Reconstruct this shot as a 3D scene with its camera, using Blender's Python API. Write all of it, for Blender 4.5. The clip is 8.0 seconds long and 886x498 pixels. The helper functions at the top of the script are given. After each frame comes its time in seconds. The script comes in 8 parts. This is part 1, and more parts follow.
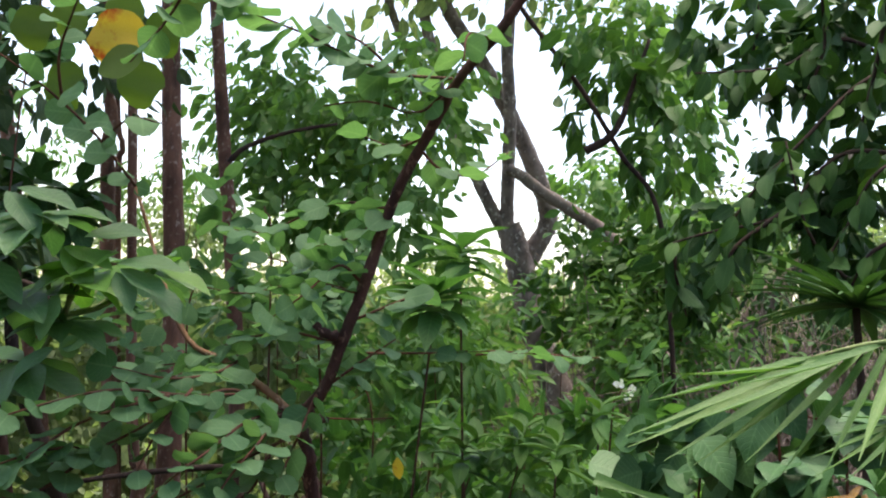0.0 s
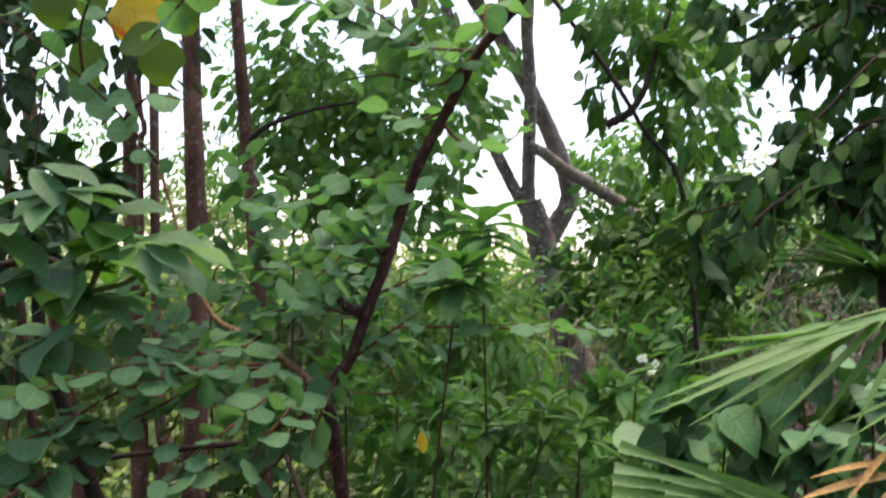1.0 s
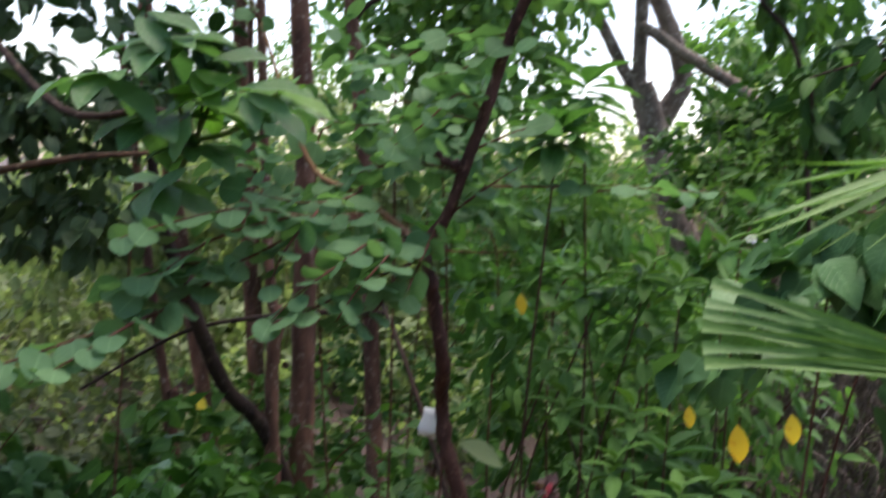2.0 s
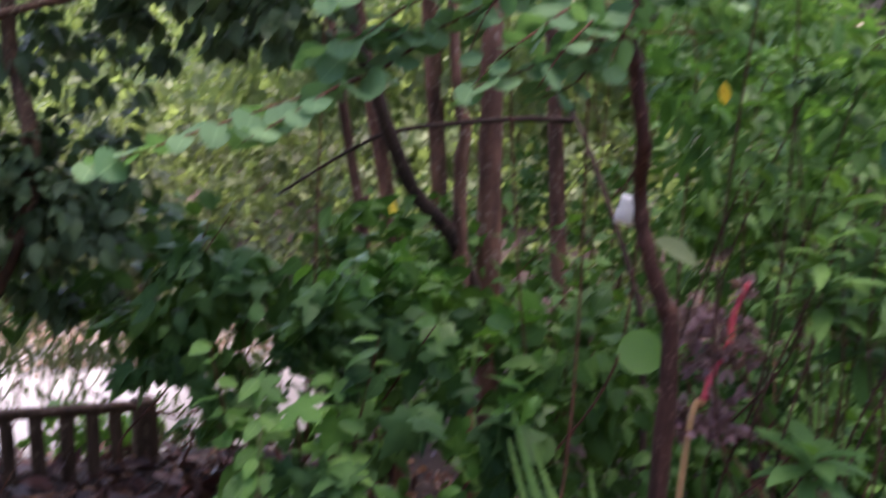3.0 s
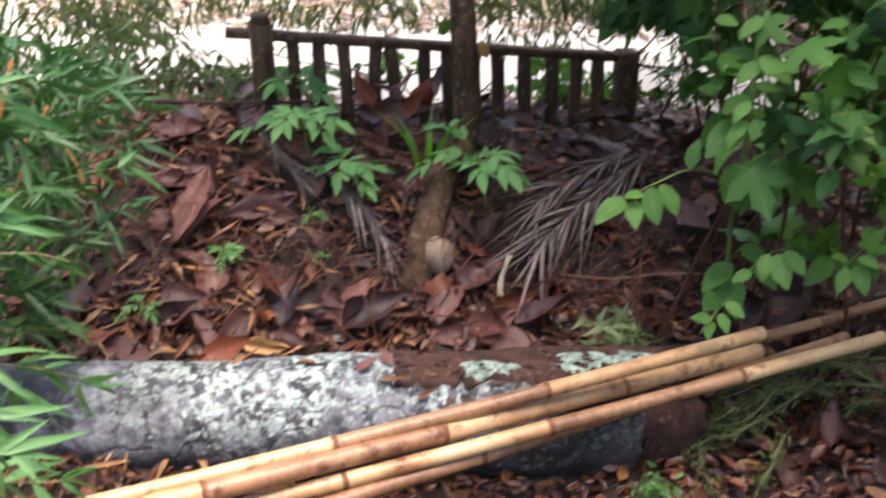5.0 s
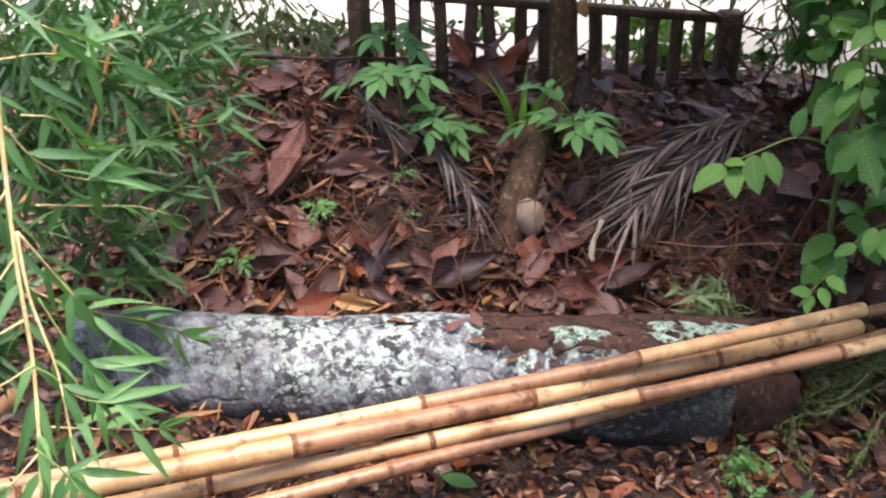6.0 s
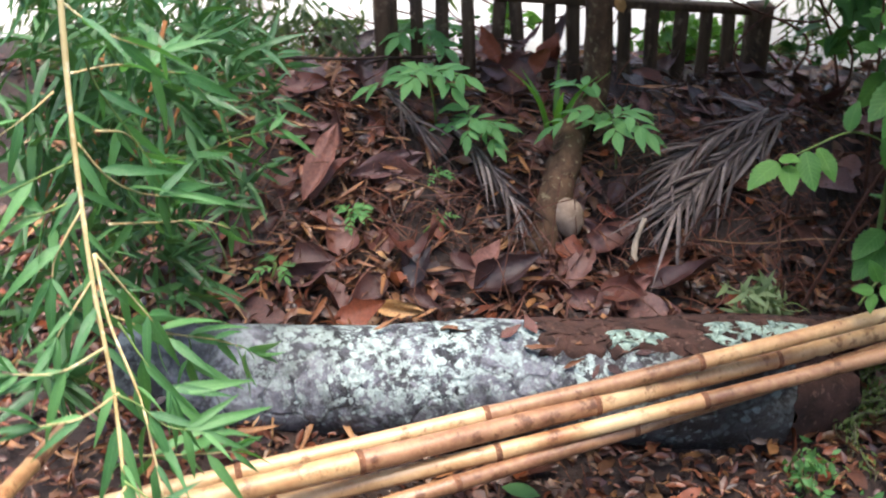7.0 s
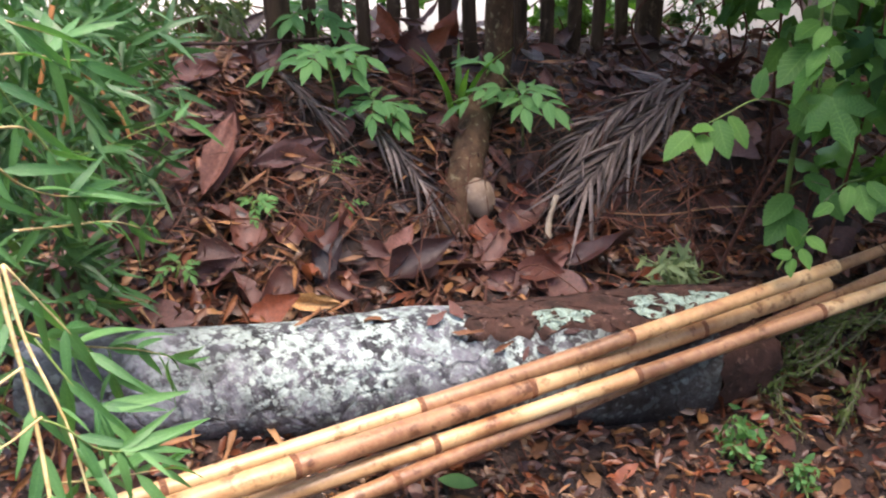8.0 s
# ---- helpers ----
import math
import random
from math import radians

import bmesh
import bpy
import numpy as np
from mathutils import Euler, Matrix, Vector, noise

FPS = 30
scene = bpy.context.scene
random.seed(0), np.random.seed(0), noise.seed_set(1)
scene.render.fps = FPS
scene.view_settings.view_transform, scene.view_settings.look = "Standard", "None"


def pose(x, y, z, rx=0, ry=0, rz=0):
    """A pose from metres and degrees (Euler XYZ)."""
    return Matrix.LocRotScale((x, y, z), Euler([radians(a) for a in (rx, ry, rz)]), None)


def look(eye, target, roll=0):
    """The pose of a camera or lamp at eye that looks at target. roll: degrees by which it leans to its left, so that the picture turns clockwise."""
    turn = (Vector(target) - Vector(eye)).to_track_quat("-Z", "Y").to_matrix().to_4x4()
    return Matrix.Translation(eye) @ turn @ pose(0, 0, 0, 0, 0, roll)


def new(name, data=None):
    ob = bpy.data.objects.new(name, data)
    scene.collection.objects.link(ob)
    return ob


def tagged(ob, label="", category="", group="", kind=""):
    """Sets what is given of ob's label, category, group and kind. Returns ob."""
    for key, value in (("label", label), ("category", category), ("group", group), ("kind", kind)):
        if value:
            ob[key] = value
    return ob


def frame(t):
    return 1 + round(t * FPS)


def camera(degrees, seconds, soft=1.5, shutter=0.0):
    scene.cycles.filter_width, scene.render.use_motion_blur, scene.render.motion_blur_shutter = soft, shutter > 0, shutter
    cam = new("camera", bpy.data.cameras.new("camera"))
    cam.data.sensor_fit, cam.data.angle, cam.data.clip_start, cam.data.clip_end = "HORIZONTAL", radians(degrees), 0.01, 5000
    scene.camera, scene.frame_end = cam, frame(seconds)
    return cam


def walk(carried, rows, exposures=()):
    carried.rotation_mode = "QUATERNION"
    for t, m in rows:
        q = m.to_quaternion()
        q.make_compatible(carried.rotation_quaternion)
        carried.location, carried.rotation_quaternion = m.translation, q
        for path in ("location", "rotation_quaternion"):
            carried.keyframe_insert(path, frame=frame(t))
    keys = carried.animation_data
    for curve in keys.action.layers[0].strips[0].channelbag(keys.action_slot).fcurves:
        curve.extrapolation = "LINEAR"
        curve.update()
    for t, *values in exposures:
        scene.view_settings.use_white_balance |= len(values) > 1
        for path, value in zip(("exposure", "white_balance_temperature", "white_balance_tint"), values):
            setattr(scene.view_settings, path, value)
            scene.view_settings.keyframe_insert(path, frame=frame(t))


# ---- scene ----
cam = camera(46.7, 8.0, soft=2.05, shutter=0.6)
PATH = [
    (0.0, (-0.030, 0.000, 1.860), (-0.402, 1.961, 1.995), 3.9),
    (0.5, (-0.030, 0.000, 1.860), (-0.412, 1.958, 1.998), 3.7),
    (1.0, (-0.030, 0.000, 1.850), (-0.441, 1.955, 1.942), 3.3),
    (1.2, (-0.030, 0.000, 1.840), (-0.463, 1.952, 1.900), 3.0),
    (2.3, (0.000, 0.000, 1.760), (-0.689, 1.867, 1.563), 3.4),
    (2.5, (-0.005, -0.006, 1.741), (-0.753, 1.832, 1.497), 2.8),
    (3.0, (-0.040, 0.002, 1.672), (-0.924, 1.740, 1.225), 2.6),
    (3.5, (-0.079, 0.023, 1.622), (-1.140, 1.614, 1.037), 2.3),
    (4.0, (-0.083, 0.001, 1.588), (-1.345, 1.378, 0.872), 1.8),
    (4.5, (-0.112, -0.029, 1.538), (-1.460, 1.173, 0.677), 1.1),
    (5.0, (-0.123, -0.017, 1.482), (-1.516, 1.030, 0.500), -0.4),
    (6.3, (-0.163, -0.035, 1.488), (-1.620, 0.836, 0.431), -0.9),
    (6.5, (-0.178, -0.053, 1.486), (-1.630, 0.818, 0.422), -0.3),
    (7.0, (-0.290, -0.128, 1.489), (-1.704, 0.797, 0.419), -1.7),
    (7.5, (-0.368, -0.174, 1.470), (-1.679, 0.887, 0.395), -2.4),
    (8.0, (-0.402, -0.162, 1.451), (-1.653, 0.946, 0.352), -0.4),
]
EXPOSURES = [(0.0, 2.0, 7350, 16), (1.2, 2.0, 7350, 16), (2.3, 1.93, 7000, 20), (2.6, 2.03, 7000, 22), (3.0, 2.4, 6900, 36), (3.5, 2.57, 7200, 30), (4.0, 2.46, 7900, 8), (4.5, 2.54, 7500, 14),
             (5.2, 2.54, 7250, 19), (6.5, 2.57, 7150, 18), (7.0, 2.51, 6800, 12), (7.5, 2.55, 7100, 17), (8.0, 2.59, 7250, 19)]
walk(cam, [(t, look(eye, target, roll)) for t, eye, target, roll in PATH], EXPOSURES)

# ---- light: a bright overcast sky ----
world = bpy.data.worlds.new("world")
scene.world = world
world.use_nodes = True
wn = world.node_tree.nodes
sky = wn.new("ShaderNodeTexSky")
sky.sky_type = "NISHITA"
sky.sun_disc = False
sky.sun_elevation = radians(78)
sky.sun_rotation = radians(-14)
sky.air_density, sky.dust_density, sky.ozone_density = 1.0, 2.0, 1.0
wn["Background"].inputs["Strength"].default_value = 0.135
world.node_tree.links.new(sky.outputs[0], wn["Background"].inputs["Color"])
sun_data = bpy.data.lights.new("sun", "SUN")
sun_data.energy, sun_data.angle, sun_data.color = 2.5, radians(45), (1.0, 0.97, 0.92)
sun = new("sun", sun_data)
sun.matrix_basis = look((-1.0, 4.6, 20), (-1.8, 1.2, 0))

rng = np.random.default_rng(7)


# ---- materials ----
def node_mat(name):
    m = bpy.data.materials.new(name)
    m.use_nodes = True
    nt = m.node_tree
    return m, nt, nt.nodes, nt.links, nt.nodes["Principled BSDF"]


def add(nodes, kind, **values):
    n = nodes.new(kind)
    for key, v in values.items():
        n.inputs[key].default_value = v
    return n


def ramp(nodes, links, source, stops):
    r = nodes.new("ShaderNodeValToRGB")
    e = r.color_ramp.elements
    while len(e) < len(stops):
        e.new(0.5)
    for k, (pos, col) in zip(e, stops):
        k.position, k.color = pos, (*col, 1)
    links.new(source, r.inputs[0])
    return r.outputs[0]


def noise_out(nodes, links, scale, detail=4.0, rough=0.6, space="Object", stretch=None):
    tc = nodes.new("ShaderNodeTexCoord")
    n = add(nodes, "ShaderNodeTexNoise", Scale=scale, Detail=detail, Roughness=rough)
    src = tc.outputs[space]
    if stretch:
        mp = nodes.new("ShaderNodeMapping")
        mp.inputs["Scale"].default_value = stretch
        links.new(src, mp.inputs[0])
        src = mp.outputs[0]
    links.new(src, n.inputs["Vector"])
    return n.outputs[0]


def bump(nodes, links, bsdf, height, strength, distance=0.01):
    b = add(nodes, "ShaderNodeBump", Strength=strength, Distance=distance)
    links.new(height, b.inputs["Height"])
    links.new(b.outputs[0], bsdf.inputs["Normal"])


def mix(nodes, links, fac, a, b, mode="MIX"):
    m = nodes.new("ShaderNodeMix")
    m.data_type, m.blend_type = "RGBA", mode
    for sock, v in ((m.inputs[0], fac), (m.inputs[6], a), (m.inputs[7], b)):
        if isinstance(v, (int, float)):
            sock.default_value = v
        elif isinstance(v, tuple):
            sock.default_value = (*v, 1)
        else:
            links.new(v, sock)
    return m.outputs[2]


def leaf_mat(name, dark, light, rough=0.42, through_light=0.3, spots=None, shine=0.22, vein=0.16):
    """A leaf: colour varied leaf by leaf, blotched, with light passing through the blade."""
    m, nt, nodes, links, bsdf = node_mat(name)
    info, geo = nodes.new("ShaderNodeObjectInfo"), nodes.new("ShaderNodeNewGeometry")
    s = nodes.new("ShaderNodeMath")
    s.operation = "ADD"
    links.new(info.outputs["Random"], s.inputs[0])
    links.new(geo.outputs["Random Per Island"], s.inputs[1])
    w = nodes.new("ShaderNodeMath")
    w.operation = "FRACT"
    links.new(s.outputs[0], w.inputs[0])
    col = ramp(nodes, links, w.outputs[0], [(0.0, dark), (0.55, tuple((a + b) / 2 for a, b in zip(dark, light))), (1.0, light)])
    fine = noise_out(nodes, links, 38.0, 3.0)
    col = mix(nodes, links, 0.35, col, ramp(nodes, links, fine, [(0.3, dark), (0.75, light)]))
    if spots:
        blot = noise_out(nodes, links, 1.6, 4.0, 0.6)
        col = mix(nodes, links, ramp(nodes, links, blot, [(0.55, (0, 0, 0)), (0.66, (1, 1, 1))]), col, spots)
    uv = nodes.new("ShaderNodeTexCoord")
    sep = nodes.new("ShaderNodeSeparateXYZ")
    links.new(uv.outputs["UV"], sep.inputs[0])

    def calc(op, a, b=None):
        n = nodes.new("ShaderNodeMath")
        n.operation = op
        for sock, v in zip(n.inputs, (a, b)):
            if v is None:
                continue
            if isinstance(v, (int, float)):
                sock.default_value = v
            else:
                links.new(v, sock)
        return n.outputs[0]

    side = calc("MULTIPLY", calc("ABSOLUTE", calc("SUBTRACT", sep.outputs[1], 0.5)), 2.0)
    rib = ramp(nodes, links, side, [(0.0, (1, 1, 1)), (0.09, (0, 0, 0))])
    wave = calc("SINE", calc("MULTIPLY", calc("SUBTRACT", calc("MULTIPLY", sep.outputs[0], 9.0), calc("MULTIPLY", side, 2.2)), 6.283))
    veins = ramp(nodes, links, wave, [(0.8, (0, 0, 0)), (1.0, (1, 1, 1))])
    pale = tuple(min(1.0, 1.5 * b + 0.03) for b in light)
    col = mix(nodes, links, mix(nodes, links, 0.28, (0, 0, 0), rib), col, pale)
    col = mix(nodes, links, mix(nodes, links, vein, (0, 0, 0), veins), col, pale)
    links.new(col, bsdf.inputs["Base Color"])
    bsdf.inputs["Roughness"].default_value = rough
    bsdf.inputs["Specular IOR Level"].default_value = shine
    bump(nodes, links, bsdf, calc("ADD", noise_out(nodes, links, 70.0, 3.0), calc("MULTIPLY", veins, -0.6)), 0.4, 0.003)
    tr = nodes.new("ShaderNodeBsdfTranslucent")
    bright = mix(nodes, links, 1.0, col, (1.25, 1.4, 0.7), "MULTIPLY")
    links.new(bright, tr.inputs["Color"])
    mx = nodes.new("ShaderNodeMixShader")
    mx.inputs[0].default_value = through_light
    links.new(bsdf.outputs[0], mx.inputs[1])
    links.new(tr.outputs[0], mx.inputs[2])
    links.new(mx.outputs[0], nodes["Material Output"].inputs["Surface"])
    return m


def bark_mat(name, a, b, c, scale=16.0, stretch=(1, 1, 0.25), rough=0.85, strength=0.7, wet=False):
    """Bark or wood: two-scale noise drawn out along the stem, paler flecks."""
    m, nt, nodes, links, bsdf = node_mat(name)
    n1 = noise_out(nodes, links, scale, 6.0, 0.65, stretch=stretch)
    n2 = noise_out(nodes, links, scale * 2.6, 5.0, 0.65, stretch=(1, 1, 0.7))
    col = ramp(nodes, links, n1, [(0.3, a), (0.6, b), (0.8, b)])
    col = mix(nodes, links, ramp(nodes, links, n2, [(0.57, (0, 0, 0)), (0.66, (1, 1, 1))]), col, c)
    if wet:
        stain = ramp(nodes, links, noise_out(nodes, links, 2.4, 5.0, 0.6), [(0.42, (0.3, 0.26, 0.25)), (0.58, (1, 1, 1))])
        col = mix(nodes, links, 0.65, col, stain, "MULTIPLY")
    links.new(col, bsdf.inputs["Base Color"])
    bsdf.inputs["Roughness"].default_value = rough
    bsdf.inputs["Specular IOR Level"].default_value = 0.25
    bump(nodes, links, bsdf, n1, strength, 0.01)
    return m


def dry_leaf_mat(name, stops, rough=0.6):
    """Fallen leaves: browns that differ leaf by leaf, with blotches; wet and a little shiny."""
    m, nt, nodes, links, bsdf = node_mat(name)
    info, geo = nodes.new("ShaderNodeObjectInfo"), nodes.new("ShaderNodeNewGeometry")
    s = nodes.new("ShaderNodeMath")
    s.operation = "ADD"
    links.new(info.outputs["Random"], s.inputs[0])
    links.new(geo.outputs["Random Per Island"], s.inputs[1])
    w = nodes.new("ShaderNodeMath")
    w.operation = "FRACT"
    links.new(s.outputs[0], w.inputs[0])
    n = len(stops)
    col = ramp(nodes, links, w.outputs[0], [(i / (n - 1), c) for i, c in enumerate(stops)])
    blot = noise_out(nodes, links, 22.0, 5.0, 0.7)
    col = mix(nodes, links, 0.8, col, ramp(nodes, links, blot, [(0.35, (0.4, 0.36, 0.34)), (0.65, (1.1, 1.05, 1.0))]), "MULTIPLY")
    links.new(col, bsdf.inputs["Base Color"])
    bsdf.inputs["Roughness"].default_value = rough
    bump(nodes, links, bsdf, blot, 0.5, 0.006)
    return m


M_ROUND = leaf_mat("round_leaf_green", (0.055, 0.148, 0.066), (0.145, 0.275, 0.125), 0.52, 0.42)
M_GLOSSY = leaf_mat("glossy_leaf_green", (0.04, 0.12, 0.045), (0.11, 0.24, 0.075), 0.32, 0.34, shine=0.5)
M_BRIGHT = leaf_mat("young_leaf_green", (0.07, 0.2, 0.03), (0.15, 0.31, 0.055), 0.33, 0.42, shine=0.5)
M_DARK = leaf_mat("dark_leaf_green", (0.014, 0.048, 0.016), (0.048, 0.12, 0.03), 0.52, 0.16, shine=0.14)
M_CROWN = leaf_mat("dull_crown_leaf", (0.02, 0.044, 0.019), (0.066, 0.115, 0.044), 0.5, 0.2, shine=0.2)
M_MID = leaf_mat("mid_leaf_green", (0.025, 0.08, 0.022), (0.08, 0.18, 0.035), 0.48, 0.24, shine=0.15)
M_HEART = leaf_mat("heart_leaf_green", (0.025, 0.08, 0.03), (0.07, 0.16, 0.055), 0.5, 0.2, shine=0.22)
M_DULL = leaf_mat("dull_olive_leaf", (0.042, 0.07, 0.034), (0.14, 0.168, 0.085), 0.5, 0.45)
M_TREE_LEAF = leaf_mat("tree_leaf_green", (0.048, 0.135, 0.04), (0.145, 0.275, 0.08), 0.5, 0.42)
M_ROSETTE = leaf_mat("rosette_leaf_green", (0.032, 0.105, 0.03), (0.09, 0.21, 0.055), 0.45, 0.35)
# paler and greyer than the near greens: distance haze put into the leaf colour
M_HAZED = leaf_mat("hazed_leaf_green", (0.085, 0.135, 0.065), (0.25, 0.31, 0.16), 0.5, 0.5)
M_OLIVE = leaf_mat("olive_leaf_green", (0.055, 0.11, 0.018), (0.12, 0.18, 0.035), 0.5, 0.55)
M_BAMBOO_LEAF = leaf_mat("bamboo_leaf_green", (0.03, 0.115, 0.04), (0.115, 0.275, 0.085), 0.32, 0.36, shine=0.55)
M_BAMBOO_SHADED = leaf_mat("shaded_bamboo_leaf_green", (0.02, 0.07, 0.024), (0.065, 0.16, 0.05), 0.38, 0.25, shine=0.4)
M_PALM = leaf_mat("palm_leaf_green", (0.042, 0.118, 0.03), (0.105, 0.205, 0.052), 0.48, 0.35)
M_HERB = leaf_mat("herb_leaf_green", (0.072, 0.2, 0.066), (0.165, 0.35, 0.115), 0.45, 0.38)
M_FIG = leaf_mat("lobed_leaf_green", (0.034, 0.13, 0.022), (0.132, 0.295, 0.054), 0.36, 0.36, shine=0.38, vein=0.25)
M_PINK = leaf_mat("reddish_leaf", (0.1, 0.045, 0.055), (0.32, 0.2, 0.21), 0.5, 0.3)
M_YELLOW = leaf_mat("yellow_leaf", (0.6, 0.36, 0.035), (0.72, 0.56, 0.1), 0.5, 0.4, spots=(0.45, 0.08, 0.02))
M_TRUNK = bark_mat("red_brown_bark", (0.05, 0.024, 0.017), (0.2, 0.095, 0.062), (0.33, 0.245, 0.195), 18.0, wet=True)
M_GREY_BARK = bark_mat("grey_bark", (0.05, 0.037, 0.03), (0.22, 0.17, 0.14), (0.42, 0.37, 0.32), 12.0, (1, 1, 0.6), strength=1.0)
M_MOTTLED = bark_mat("mottled_brown_bark", (0.02, 0.011, 0.007), (0.12, 0.065, 0.036), (0.22, 0.17, 0.1), 26.0, (1, 1, 0.6), strength=1.2, wet=True)
M_DARK_BARK = bark_mat("dark_bark", (0.012, 0.007, 0.006), (0.045, 0.025, 0.018), (0.09, 0.06, 0.045), 22.0)
M_TAN_STEM = bark_mat("tan_stem_bark", (0.1, 0.045, 0.022), (0.26, 0.14, 0.075), (0.38, 0.26, 0.17), 30.0)
M_STEM = bark_mat("dark_red_stem_bark", (0.022, 0.01, 0.008), (0.08, 0.035, 0.025), (0.16, 0.088, 0.065), 34.0, strength=1.0)
M_TWIG = bark_mat("red_twig_bark", (0.035, 0.013, 0.009), (0.11, 0.042, 0.026), (0.17, 0.08, 0.05), 30.0)
M_GREEN_STEM = bark_mat("green_stem", (0.05, 0.09, 0.025), (0.13, 0.19, 0.05), (0.2, 0.2, 0.1), 30.0, rough=0.5, strength=0.2)
M_TAN_WOOD = bark_mat("tan_weathered_wood", (0.07, 0.035, 0.02), (0.25, 0.14, 0.08), (0.38, 0.25, 0.16), 14.0, (1, 1, 1))
M_FENCE = bark_mat("weathered_dark_wood", (0.026, 0.015, 0.009), (0.098, 0.056, 0.033), (0.16, 0.105, 0.068), 14.0, (2, 2, 0.2))
M_LITTER = dry_leaf_mat("leaf_litter_browns", [(0.012, 0.007, 0.006), (0.08, 0.024, 0.013), (0.22, 0.06, 0.02), (0.03, 0.012, 0.009), (0.19, 0.09, 0.045), (0.12, 0.034, 0.017), (0.02, 0.01, 0.008), (0.3, 0.14, 0.05)], 0.4)
M_BIG_DRY = dry_leaf_mat("fallen_leaf_browns", [(0.03, 0.012, 0.012), (0.115, 0.04, 0.03), (0.155, 0.06, 0.045), (0.06, 0.023, 0.02), (0.23, 0.06, 0.025)], 0.4)
M_GREY_FROND = dry_leaf_mat("dead_frond_grey", [(0.05, 0.036, 0.031), (0.19, 0.14, 0.125), (0.095, 0.07, 0.06), (0.29, 0.23, 0.205)], 0.7)
M_VERGE = dry_leaf_mat("dry_tan_leaf", [(0.1, 0.06, 0.04), (0.34, 0.23, 0.16), (0.2, 0.12, 0.075), (0.42, 0.32, 0.23), (0.14, 0.13, 0.06)], 0.7)
M_STRAW = dry_leaf_mat("straw_orange", [(0.22, 0.085, 0.03), (0.34, 0.16, 0.06), (0.16, 0.055, 0.022), (0.4, 0.23, 0.1)], 0.55)


# ---- helpers for building ----
WORLD = {}


def world_of(ob):
    return WORLD.get(ob, Matrix.Identity(4))


def thing(name, at, label, category, group="", kind=""):
    """An Empty at the thing's base, to which its parts are tied."""
    ob = tagged(new(name), label, category, group, kind)
    ob.empty_display_size = 0.05
    ob.matrix_basis = WORLD[ob] = Matrix.Translation(at)
    return ob


def hang(ob, parent, m=None):
    """Ties ob to its parent and puts it at the world pose m."""
    ob.parent = parent
    ob.matrix_parent_inverse = world_of(parent).inverted()
    if m is not None:
        ob.matrix_basis = m
    return ob


def to_mesh(name, verts, faces, material, per_leaf=0):
    """A mesh from corners and faces; per_leaf: corners of each leaf, to lay its UV map along the midrib."""
    me = bpy.data.meshes.new(name)
    verts = np.asarray(verts, dtype=np.float64)
    me.from_pydata(verts.tolist(), [], [list(f) for f in faces])
    me.materials.append(material)
    me.polygons.foreach_set("use_smooth", [True] * len(me.polygons))
    if per_leaf:
        idx = np.empty(len(me.loops), dtype=np.int64)
        me.loops.foreach_get("vertex_index", idx)
        k = idx % per_leaf
        uv = np.stack([(k // 3) / (per_leaf / 3 - 1), (k % 3) / 2], axis=1)
        me.uv_layers.new(name="UVMap").data.foreach_set("uv", uv.astype(np.float32).ravel())
    me.update()
    return me


def part(name, shape, material, parent, label="", kind=""):
    """Links (verts, faces), a mesh or a bmesh as ONE mesh object under a thing or part."""
    if isinstance(shape, bpy.types.Mesh):
        me = shape
    elif isinstance(shape, tuple):
        me = to_mesh(name, *shape[:2], material, shape[2] if len(shape) > 2 else 0)
    else:
        me = bpy.data.meshes.new(name)
        shape.to_mesh(me)
        shape.free()
        me.materials.append(material)
    ob = new(name, me)
    if parent is not None:
        hang(ob, parent)
    return tagged(ob, label, "", "", kind)


def smooth_line(points, steps=6):
    """A Catmull-Rom line through the points."""
    p = [np.array(q, float) for q in points]
    p = [2 * p[0] - p[1]] + p + [2 * p[-1] - p[-2]]
    out = []
    for i in range(1, len(p) - 2):
        for k in range(steps):
            t = k / steps
            a, b, c, d = p[i - 1], p[i], p[i + 1], p[i + 2]
            out.append(0.5 * (2 * b + (c - a) * t + (2 * a - 5 * b + 4 * c - d) * t * t + (3 * b - a - 3 * c + d) * t ** 3))
    out.append(p[-2])
    return np.array(out)


def tube(points, r0, r1, seg=8, rough=0.06, steps=6, knots=0.0):
    """A tapered stem along the points, its section uneven."""
    line = smooth_line(points, steps)
    n = len(line)
    tang = np.gradient(line, axis=0)
    tang /= np.linalg.norm(tang, axis=1)[:, None] + 1e-9
    up = np.array([0.31, 0.17, 0.93]) if abs(tang[0][2]) < 0.8 else np.array([0.95, 0.3, 0.1])
    verts, faces = [], []
    for i in range(n):
        a = np.cross(tang[i], up)
        a /= np.linalg.norm(a)
        b = np.cross(tang[i], a)
        up = np.cross(a, tang[i])
        r = r0 + (r1 - r0) * i / (n - 1)
        r *= 1 + knots * (rng.random() - 0.3)
        for k in range(seg):
            w = 2 * math.pi * k / seg
            rr = r * (1 + rough * (rng.random() * 2 - 1))
            verts.append(line[i] + rr * (math.cos(w) * a + math.sin(w) * b))
    for i in range(n - 1):
        for k in range(seg):
            k2 = (k + 1) % seg
            faces.append((i * seg + k, i * seg + k2, (i + 1) * seg + k2, (i + 1) * seg + k))
    faces.append(tuple(range(seg))[::-1])
    faces.append(tuple((n - 1) * seg + k for k in range(seg)))
    return verts, faces


def join(shapes):
    verts, faces, o = [], [], 0
    for v, f, *_ in shapes:
        verts.extend(list(v))
        faces.extend([tuple(i + o for i in q) for q in f])
        o += len(v)
    return verts, faces


